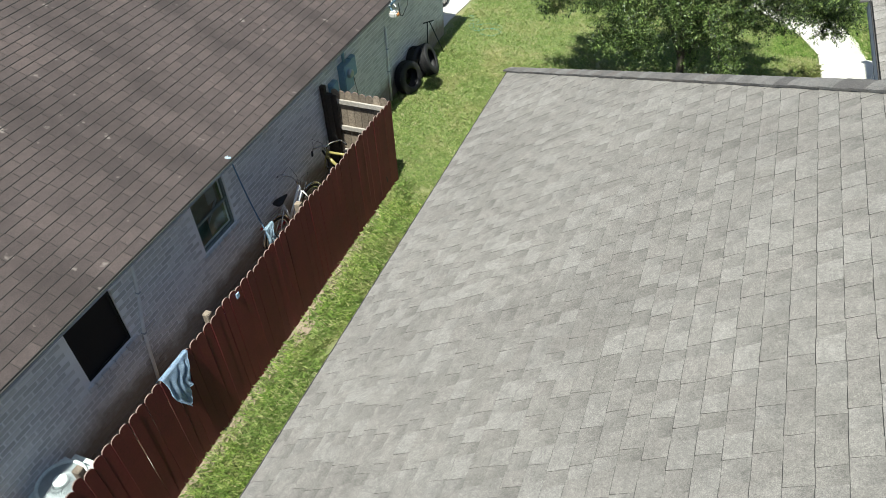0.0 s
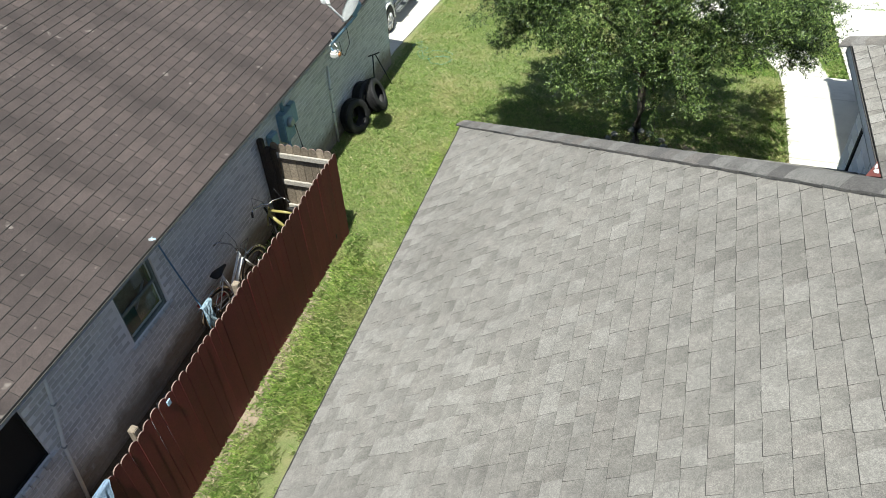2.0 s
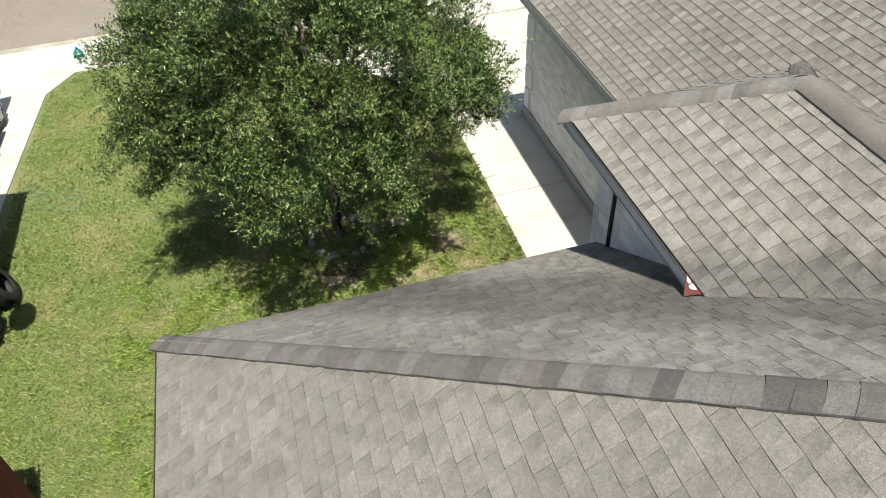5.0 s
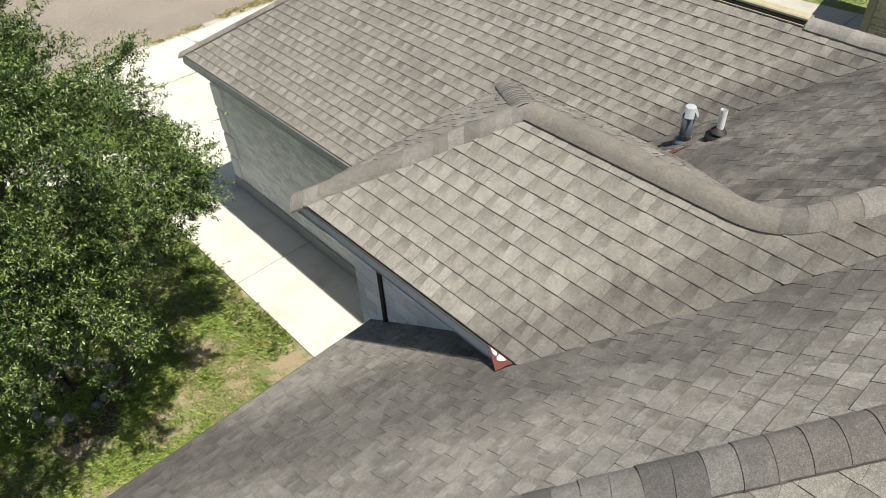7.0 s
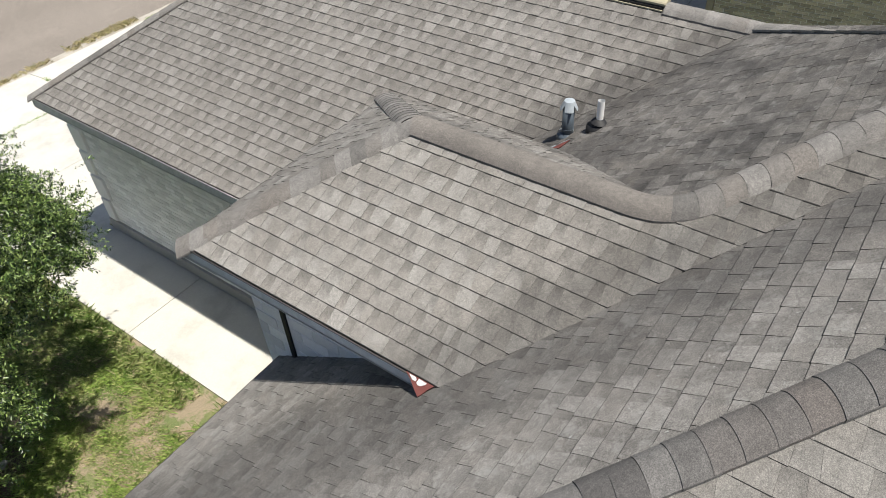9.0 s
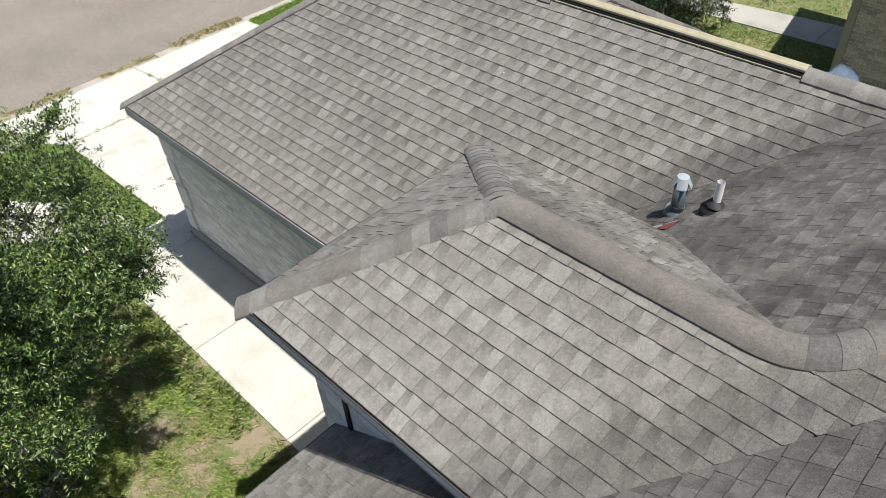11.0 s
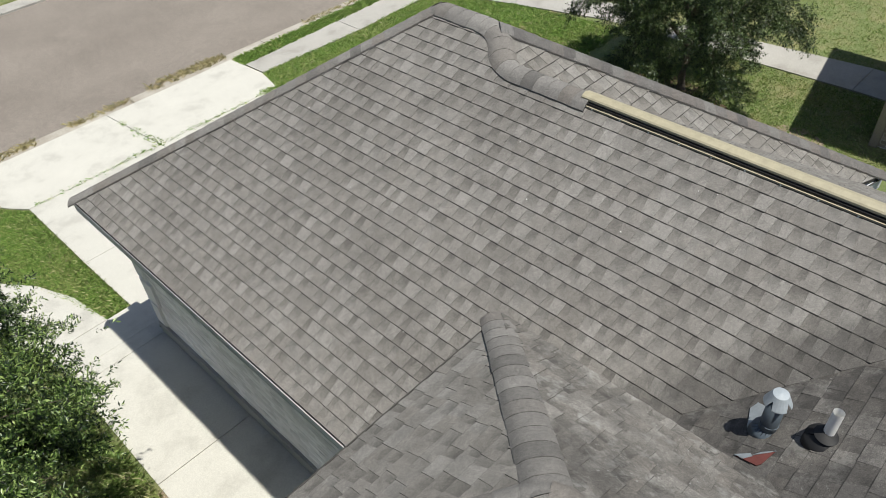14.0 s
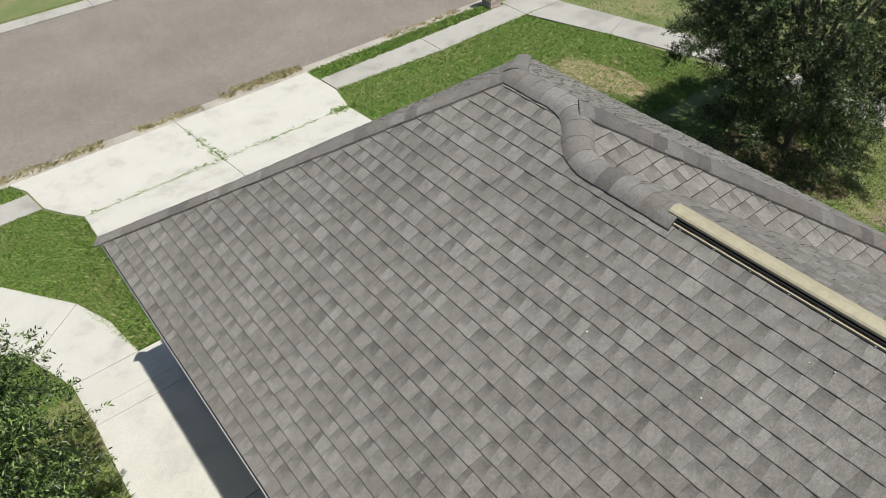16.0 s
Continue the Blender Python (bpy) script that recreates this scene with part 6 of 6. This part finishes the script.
# ---- the house on the far side ----
far_house = thing("brick_house", (19, 6, 0), "tan brick house with a brown shingle roof", "house")
part("wall", boxed(16.3, 16.5, 0.0, 9.9, 0.0, 2.7), M_MORTAR, far_house, "tan brick side wall")
vs, fs = [], []
rb = random.Random(31)
for r in range(34):
    z = 0.02 + r * 0.078
    yy = 2.0 - 0.11 * (r % 2)
    while yy < 9.9:
        a, b = yy, min(yy + 0.21, 9.9)
        yy += 0.22
        if b - a < 0.05:
            continue
        o, x1 = len(vs), 16.3 - 0.006 - rb.random() * 0.006
        vs += [(16.304, a, z), (16.304, b, z), (16.304, b, z + 0.068), (16.304, a, z + 0.068), (x1, a, z), (x1, b, z), (x1, b, z + 0.068), (x1, a, z + 0.068)]
        fs += [tuple(i + o for i in q) for q in ((7, 6, 5, 4), (4, 5, 1, 0), (5, 6, 2, 1), (6, 7, 3, 2), (7, 4, 0, 3))]
me = bpy.data.meshes.new("brickwork")
me.from_pydata(vs, [], fs)
me.materials.append(M_BRICK_TAN)
tagged(part("brickwork", me, None, far_house), kind="stuff")
part("wall", boxed(16.5, 24.0, 9.7, 9.9, 0.0, 2.7), M_BRICK_TAN, far_house)
part("corner_trim", boxed(16.22, 16.3, 9.82, 9.98, 0.0, 2.7, 0.01), M_BRICK_TAN, far_house, "brick corner trim")
f_plane = lambda x, y: 2.72 + 0.5 * (x - 15.9)
roof_slope(far_house, "far", "brown shingle roof slope", [(15.9, -2.0), (20.0, -2.0), (20.0, 10.35), (15.9, 10.35)], f_plane, (-1, 0), M_SHINGLE, rb)
part("fascia", boxed(15.88, 15.91, -2.0, 10.35, 2.55, 2.71), M_FASCIA, far_house)
part("soffit", boxed(15.91, 16.3, -2.0, 10.3, 2.56, 2.58), M_SOFFIT, far_house)
part("fascia", slab([(15.9, 10.35), (15.9, 10.38), (20.0, 10.38), (20.0, 10.35)], lambda x, y: f_plane(x, y) + 0.005, 0.16), M_FASCIA, far_house)


# ---- trees ----
def leaf_material(name, dark, mid, light):
    """Thin leaves: a waxy face that also lets some light through."""
    m, n, l, b = mat(name)
    r = n.new("ShaderNodeNewGeometry").outputs["Random Per Island"]
    col = ramp(n, l, r, [(0.0, dark), (0.28, dark), (0.55, mid), (1.0, light)])
    p = world_pos(n)
    col = blend(n, l, "MULTIPLY", 0.5, col, ramp(n, l, noise_tex(n, l, 1.6, 3.0, 0.6, p), [(0.3, (0.75, 0.78, 0.7)), (0.7, (1.25, 1.18, 1.05))]))
    l.new(col, b.inputs["Base Color"])
    b.inputs["Roughness"].default_value = 0.36
    b.inputs["Specular IOR Level"].default_value = 0.5
    glow = n.new("ShaderNodeBsdfTranslucent")
    l.new(blend(n, l, "MULTIPLY", 1.0, col, (1.5, 1.6, 0.7)), glow.inputs["Color"])
    mix = n.new("ShaderNodeMixShader")
    mix.inputs[0].default_value = 0.08
    l.new(b.outputs[0], mix.inputs[1])
    l.new(glow.outputs[0], mix.inputs[2])
    l.new(mix.outputs[0], n["Material Output"].inputs[0])
    return m


M_LEAF = leaf_material("live_oak_leaf", (0.011, 0.026, 0.007), (0.066, 0.122, 0.026), (0.29, 0.39, 0.13))
M_LEAF_DARK = leaf_material("dark_oak_leaf", (0.012, 0.026, 0.008), (0.036, 0.066, 0.018), (0.16, 0.21, 0.085))
M_BARK = surface("rough_bark", [(0.3, (0.07, 0.055, 0.04)), (0.7, (0.18, 0.15, 0.12))], 30.0, 3.0, 0.95, 0.0, 0.02, 0.5)


def tree(label, base, centre, radii, twigs, leaves, leaf_len, seed, limbs=11, floor=1.0, sprays=60, leaf=None):
    """Tapered trunk and limbs, and a crown of twigs bearing narrow folded leaves in clumps, with gaps and sprays that stick out."""
    t = thing("tree", base, label, "tree")
    rn = np.random.RandomState(seed)
    r = random.Random(seed)
    base, centre, radii = Vector(base), Vector(centre), Vector(radii)
    trunk_top = Vector((centre.x * 0.5 + base.x * 0.5, centre.y * 0.5 + base.y * 0.5, base.z + (centre.z - base.z) * 0.75))
    pts = [base + (trunk_top - base) * (i / 6) + Vector((r.uniform(-0.04, 0.04), r.uniform(-0.04, 0.04), 0)) * (0 < i) for i in range(7)]
    part("trunk", tube(bmesh.new(), [base - Vector((0, 0, 0.08))] + pts, [0.15, 0.115] + [0.095 - 0.008 * i for i in range(1, 7)], 12), M_BARK, t)
    for i in range(limbs):
        a, e = 2 * math.pi * i / limbs + r.uniform(-0.3, 0.3), r.uniform(-0.1, 1.25)
        end = centre + Vector((math.cos(a) * math.cos(e) * radii.x, math.sin(a) * math.cos(e) * radii.y, math.sin(e) * radii.z)) * r.uniform(0.72, 0.95)
        start = pts[3 + i % 4]
        mid = start.lerp(end, 0.5) + Vector((r.uniform(-0.15, 0.15), r.uniform(-0.15, 0.15), 0.25))
        part("limb", tube(bmesh.new(), [start, start.lerp(mid, 0.55), mid, mid.lerp(end, 0.5) + Vector((0, 0, 0.1)), end], [0.055, 0.045, 0.032, 0.02, 0.007], 7), M_BARK, t)
    # clump centres through the crown, denser near its shell, with voids
    ncl = max(60, twigs // 78)
    cl = []

    def lump_of(d):
        return 1 + 0.34 * noise.noise(Vector(d * 2.1 + seed)) + 0.22 * noise.noise(Vector(d * 5.0 + seed))

    while len(cl) < ncl:
        d = rn.normal(size=3)
        d /= np.linalg.norm(d)
        rad = 0.35 + 0.65 * rn.rand() ** 0.45
        if rad > 0.55 and noise.noise(Vector(d * 4.2 + seed * 2.0)) < -0.5:
            continue
        p = np.array(centre) + d * np.array(radii) * rad * lump_of(d)
        if p[2] > base.z + floor + 0.6 * noise.noise(Vector((p[0] * 1.3, p[1] * 1.3, 0.0))):
            cl.append((p, d, 0.19))
    # sprays: arching shoots that run out past the shell
    shoots = bmesh.new()
    while sprays > 0:
        d = rn.normal(size=3)
        d /= np.linalg.norm(d)
        root = np.array(centre) + d * np.array(radii) * 0.85 * lump_of(d)
        if root[2] < base.z + floor:
            continue
        sprays -= 1
        out = d + rn.normal(size=3) * 0.35
        out /= np.linalg.norm(out)
        ln = rn.uniform(0.45, 0.95)
        run = [root + out * ln * f + np.array([0, 0, -0.22 * ln * f * f]) for f in (0.0, 0.25, 0.5, 0.75, 1.0)]
        tube(shoots, [tuple(q) for q in run], [0.011, 0.009, 0.007, 0.005, 0.002], 4)
        for q in run[1:]:
            cl.append((q, out, 0.06))
    ncl = len(cl)
    cl_p, cl_d, cl_s = (np.array([c[i] for c in cl]) for i in range(3))
    share = np.where(cl_s > 0.1, 1.0, 0.32) * rn.uniform(0.35, 1.65, ncl)
    idx = rn.choice(ncl, twigs, p=share / share.sum())
    org = cl_p[idx] + rn.normal(size=(twigs, 3)) * (cl_s[idx][:, None] * np.array([1.0, 1.0, 0.6]))
    tdir = cl_d[idx] * 0.8 + rn.normal(size=(twigs, 3)) * 0.55 + np.array([0, 0, 0.1])
    tdir /= np.linalg.norm(tdir, axis=1)[:, None]
    tlen = rn.uniform(0.1, 0.26, twigs)
    tdir, tlen, org = np.repeat(tdir, leaves, 0), np.repeat(tlen, leaves), np.repeat(org, leaves, 0)
    n = len(tlen)
    s = np.tile(np.arange(leaves) / leaves, twigs) + rn.rand(n) * 0.06
    root = org + tdir * (tlen * s)[:, None]
    side = np.cross(tdir, rn.normal(size=(n, 3)))
    side /= np.linalg.norm(side, axis=1)[:, None] + 1e-9
    ld = tdir * 0.6 + side * 0.85
    ld /= np.linalg.norm(ld, axis=1)[:, None]
    wide = np.cross(ld, rn.normal(size=(n, 3)) * 0.6 + np.array([0, 0, 1.0]))
    wide /= np.linalg.norm(wide, axis=1)[:, None] + 1e-9
    nrm = np.cross(wide, ld)
    ll = (leaf_len * rn.uniform(0.7, 1.3, n))[:, None]
    ww = ll * 0.16
    v = np.empty((n, 4, 3))
    v[:, 0] = root
    v[:, 1] = root + ld * ll * 0.5 + wide * ww + nrm * ll * 0.07
    v[:, 2] = root + ld * ll
    v[:, 3] = root + ld * ll * 0.5 - wide * ww + nrm * ll * 0.07
    k = np.arange(n)[:, None] * 4
    tri = np.concatenate([k + np.array([0, 1, 2]), k + np.array([0, 2, 3])], 0)
    me = bpy.data.meshes.new("crown")
    me.vertices.add(n * 4)
    me.vertices.foreach_set("co", v.astype(np.float32).ravel())
    me.loops.add(len(tri) * 3)
    me.loops.foreach_set("vertex_index", tri.astype(np.int32).ravel())
    me.polygons.add(len(tri))
    me.polygons.foreach_set("loop_start", np.arange(0, len(tri) * 3, 3, dtype=np.int32))
    me.update(calc_edges=True)
    me.materials.append(leaf or M_LEAF)
    part("crown", me, None, t, "ragged crown of small dark green leaves")
    tagged(part("twig_mass", shoots, M_BARK, t), kind="stuff")
    return t


tree("live oak with a round crown of small dark green leaves", (0.1, 13.7, 0.0), (0.16, 13.8, 3.32), (2.36, 2.35, 2.15), 27000, 17, 0.047, 3, 13, 2.4, 150)
tree("bushy dark green live oak standing by the next house", (15.9, 13.85, 0.0), (15.98, 13.9, 2.55), (1.98, 1.98, 1.95), 14000, 16, 0.054, 8, 10, 1.05, 100, M_LEAF_DARK)


# ---- grass and bare soil ----
def soil_patch(name, label, cx, cy, rx, ry, seed, material=None, lift=0.008):
    bm = bmesh.new()
    rim = []
    n = 40
    for i in range(n):
        a = 2 * math.pi * i / n
        k = 1 + 0.45 * noise.noise(Vector((math.cos(a) * 1.7 + seed, math.sin(a) * 1.7, seed)))
        x, y = cx + rx * k * math.cos(a), cy + ry * k * math.sin(a)
        rim.append((x, y))
    o = part(name, slab(rim, lambda x, y: ground_z(x, y) + lift, 0.05), material or M_SOIL)
    return tagged(o, label, "soil", kind="structure")


M_STRAW = surface("soil_with_straw", [(0.3, (0.13, 0.12, 0.05)), (0.5, (0.3, 0.25, 0.14)), (0.7, (0.48, 0.42, 0.28))], 14.0, 2.5, 0.95, 0.0, 0.015, 0.6)
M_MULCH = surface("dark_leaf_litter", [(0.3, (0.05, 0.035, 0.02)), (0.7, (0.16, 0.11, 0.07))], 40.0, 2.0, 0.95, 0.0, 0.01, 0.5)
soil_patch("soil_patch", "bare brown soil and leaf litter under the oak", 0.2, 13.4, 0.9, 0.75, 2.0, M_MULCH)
soil_patch("soil_patch", "pale dry soil strip at the foot of the fence", -4.3, 5.0, 0.15, 4.2, 3.0)
soil_patch("soil_patch", "bare sandy soil beside the front lawn", 15.6, 18.7, 0.8, 1.3, 5.0, M_STRAW)
soil_patch("soil_patch", "pale sand by the brick house", 15.5, 11.2, 0.55, 0.6, 7.0)
soil_patch("soil_patch", "dry soil between wall and fence", -5.05, 4.5, 0.75, 7.2, 9.0, M_MULCH, 0.004)
soil_patch("soil_patch", "dark bare soil under the bushy oak", 15.0, 13.7, 1.4, 1.4, 13.0, M_MULCH)


def blade_material(name, stops, straw):
    m, n, l, b = mat(name)
    r = n.new("ShaderNodeNewGeometry").outputs["Random Per Island"]
    col = ramp(n, l, r, stops)
    p = world_pos(n)
    dry = noise_tex(n, l, 0.9, 6.0, 0.68, p)
    col = blend(n, l, "MIX", ramp(n, l, dry, [(0.48, (0, 0, 0)), (0.68, (straw, straw, straw))]), col, (0.42, 0.38, 0.18))
    l.new(col, b.inputs["Base Color"])
    b.inputs["Roughness"].default_value = 0.55
    return m


M_BLADE = blade_material("sunny_grass_blade", [(0.0, (0.11, 0.19, 0.04)), (0.45, (0.2, 0.295, 0.072)), (0.78, (0.3, 0.39, 0.118)), (0.9, (0.43, 0.44, 0.2)), (1.0, (0.56, 0.52, 0.31))], 0.5)
M_BLADE_DEEP = blade_material("deep_green_grass_blade", [(0.0, (0.085, 0.175, 0.028)), (0.45, (0.17, 0.3, 0.055)), (0.82, (0.27, 0.4, 0.09)), (0.95, (0.38, 0.42, 0.14)), (1.0, (0.48, 0.46, 0.22))], 0.12)
M_BLADE_TUFT = blade_material("yellow_green_grass_blade", [(0.0, (0.13, 0.23, 0.04)), (0.45, (0.25, 0.37, 0.075)), (0.8, (0.38, 0.47, 0.13)), (1.0, (0.55, 0.54, 0.25))], 0.25)
M_BLADE_DRY = blade_material("dry_grass_blade", [(0.0, (0.2, 0.22, 0.07)), (0.4, (0.36, 0.31, 0.16)), (1.0, (0.55, 0.46, 0.28))], 0.6)
PAVED = [[(2.9, 9), (11.2, 9), (11.2, 16.4), (4.42, 17.25), (3.93, 17.25), (3.5, 19.1), (2.54, 20.63), (1.2, 22.2), (0.2, 21.1), (1.6, 19.6), (2.55, 18.2), (2.9, 17.2)],
         [(4.32, 16.0), (10.63, 16.0), (10.63, 21.75), (10.84, 22.7), (10.74, 24.0), (3.43, 24.0), (3.68, 23.5), (3.8, 22.6), (4.1, 22.1), (4.36, 21.7)], [(10.8, 22.7), (14.0, 22.57), (17.1, 22.67), (20, 22.67), (20, 23.73), (17.1, 23.58), (14.0, 23.48), (10.8, 23.4)],
        ]
PAVED += [
         [(17.1, 22.66), (17.57, 20.0), (17.87, 17.2), (17.93, 13.4), (18.03, 8.0), (19.27, 8.0), (19.27, 11.0), (18.97, 13.6), (18.92, 17.4), (18.72, 20.4), (18.4, 22.5)],
         [(-11, 16.6), (-5.84, 16.6), (-5.78, 19.4), (-5.73, 21.3), (-5.2, 22.27), (-3.2, 22.3), (-3.0, 24), (-11, 24)],
         [(-3.0, 22.62), (3.82, 22.64), (3.72, 23.33), (-3.0, 23.28)],
         [(-14, -4), (-5.7, -4), (-5.7, 15.8), (-14, 15.8)], [(-1.7, -6), (10.7, -6), (10.7, 9.0), (-1.7, 9.0)], [(16.2, 0), (24, 0), (24, 10), (16.2, 10)]]


def inside_np(poly, x, y):
    hit = np.zeros(len(x), bool)
    for (ax, ay), (bx, by) in zip(poly, poly[1:] + poly[:1]):
        if ay != by:
            hit ^= ((ay > y) != (by > y)) & (x < (bx - ax) * (y - ay) / (by - ay) + ax)
    return hit


def grass(label, areas, seed, paved=PAVED, blade=None, bare=-0.42, worn=0.0):
    """Tufts of blades over plan boxes (x0, x1, y0, y1, per square metre, shortest, longest); worn thins them out on the trodden earth by the oak."""
    rn = np.random.RandomState(seed)
    allv = []
    for x0, x1, y0, y1, per, lo, hi in areas:
        n = int((x1 - x0) * (y1 - y0) * per)
        # blades grow in tufts
        nt = max(1, n // 4)
        tx, ty = rn.uniform(x0, x1, nt), rn.uniform(y0, y1, nt)
        keep = np.array([noise.noise(Vector((a * 1.3, b * 1.3, 0.0))) + 0.5 * noise.noise(Vector((a * 4.5, b * 4.5, 3.0))) for a, b in zip(tx, ty)]) > bare + worn * np.clip(1.4 - np.hypot(tx - 1.3, ty - 11.4) / 2.6, 0, 1)
        tx, ty = tx[keep], ty[keep]
        x = np.repeat(tx, 4) + rn.normal(size=len(tx) * 4) * 0.035
        y = np.repeat(ty, 4) + rn.normal(size=len(tx) * 4) * 0.035
        ok = np.ones(len(x), bool)
        for poly in paved:
            ok &= ~inside_np(poly, x, y)
        x, y = x[ok], y[ok]
        n = len(x)
        z = -0.42 * np.clip((y - 16.5) / 5.5, 0, 1)
        z = np.where((y > 24.0) & (y < 33.2), z - 0.115, z)
        h = rn.uniform(lo, hi, n)
        a = rn.uniform(0, 2 * np.pi, n)
        lean = rn.uniform(0.5, 1.7, n) * h
        w = rn.uniform(0.0022, 0.0045, n) * (1 + 0.6 * (lo > 0.055))
        dx, dy = np.cos(a), np.sin(a)
        v = np.empty((n, 4, 3))
        v[:, 0] = np.stack([x - dy * w, y + dx * w, z - 0.005], 1)
        v[:, 1] = np.stack([x + dy * w, y - dx * w, z - 0.005], 1)
        v[:, 2] = np.stack([x + dx * lean * 0.4 + dy * w * 0.8, y + dy * lean * 0.4 - dx * w * 0.8, z + h * 0.72], 1)
        v[:, 3] = np.stack([x + dx * lean, y + dy * lean, z + h], 1)
        allv.append(v)
    v = np.concatenate(allv, 0)
    n = len(v)
    k = np.arange(n)[:, None] * 4
    tri = np.concatenate([k + np.array([0, 1, 2]), k + np.array([0, 2, 3])], 0)
    me = bpy.data.meshes.new("grass")
    me.vertices.add(n * 4)
    me.vertices.foreach_set("co", v.astype(np.float32).ravel())
    me.loops.add(len(tri) * 3)
    me.loops.foreach_set("vertex_index", tri.astype(np.int32).ravel())
    me.polygons.add(len(tri))
    me.polygons.foreach_set("loop_start", np.arange(0, len(tri) * 3, 3, dtype=np.int32))
    me.update(calc_edges=True)
    me.materials.append(blade or M_BLADE)
    return tagged(part("grass", me, None), label, "grass", kind="stuff")


grass("mown bright green lawn grass with dry straw", [(-5.7, 3.0, 8.8, 15.0, 4200, 0.02, 0.05), (-5.7, 4.3, 15.0, 22.3, 2400, 0.02, 0.05), (18.6, 27.0, 8.0, 22.6, 600, 0.02, 0.05), (15.0, 18.0, 9.5, 16.0, 1600, 0.02, 0.06)], 11, bare=-0.75, worn=0.55)
grass("dense deep green front lawn grass", [(2.0, 4.4, 17.0, 22.66, 5600, 0.02, 0.05), (10.6, 17.6, 16.4, 22.75, 2600, 0.025, 0.065), (10.8, 15.0, 9.5, 16.4, 900, 0.03, 0.07), (10.75, 17.0, 23.42, 23.98, 3500, 0.04, 0.08), (-3.0, 3.6, 23.3, 23.98, 1800, 0.04, 0.08)], 14, PAVED + [[(15.05, 19.7), (15.9, 19.9), (16.15, 18.5), (15.95, 17.1), (15.2, 16.9), (14.95, 18.2)]], M_BLADE_DEEP, -1.1)
grass("dry grass tufts growing along the road edge", [(1.0, 5.6, 24.3, 24.55, 1500, 0.04, 0.1), (6.4, 8.0, 24.3, 24.5, 1500, 0.04, 0.1), (8.6, 10.8, 24.35, 24.7, 1800, 0.04, 0.1), (13.5, 16.0, 24.3, 24.5, 1200, 0.04, 0.08), (14.7, 16.4, 16.7, 20.1, 1500, 0.015, 0.04), (1.2, 2.9, 9.9, 13.0, 1500, 0.02, 0.045)], 15, [], M_BLADE_DRY)
grass("thin green grass growing back over the dry ground", [(14.7, 16.4, 16.7, 20.1, 900, 0.02, 0.05)], 16, [], M_BLADE_DEEP)
grass("long tufted green grass along the fence", [(-4.02, -1.6, -1.0, 8.9, 5000, 0.035, 0.09), (-4.36, -3.95, 0.0, 9.8, 3000, 0.03, 0.09), (2.4, 2.95, 9.3, 16.5, 1200, 0.05, 0.12), (3.9, 4.3, 17.0, 21.5, 1500, 0.04, 0.08)], 12)
grass("weeds growing in the driveway joints", [*[(7.13 + 0.09 * (23.9 - yy), 7.23 + 0.09 * (23.9 - yy), yy, yy + 0.2, 2600, 0.03, 0.09) for yy in (21.75, 21.95, 22.15, 22.45, 22.7, 23.2)], (4.5, 10.6, 21.72, 21.79, 2200, 0.03, 0.07), (10.2, 10.7, 21.64, 21.86, 2600, 0.04, 0.09)], 13, [], M_BLADE_DEEP, -1.1)
grass("ragged tufts of long grass over worn earth by the oak", [(-3.6, 2.95, 9.3, 13.6, 5200, 0.03, 0.075)], 18, PAVED, M_BLADE_TUFT, 0.1)
grass("long bright grass tufts beside the fence", [(-4.2, -2.2, -1.0, 9.2, 3200, 0.05, 0.095)], 19, PAVED, M_BLADE_TUFT, 0.1)
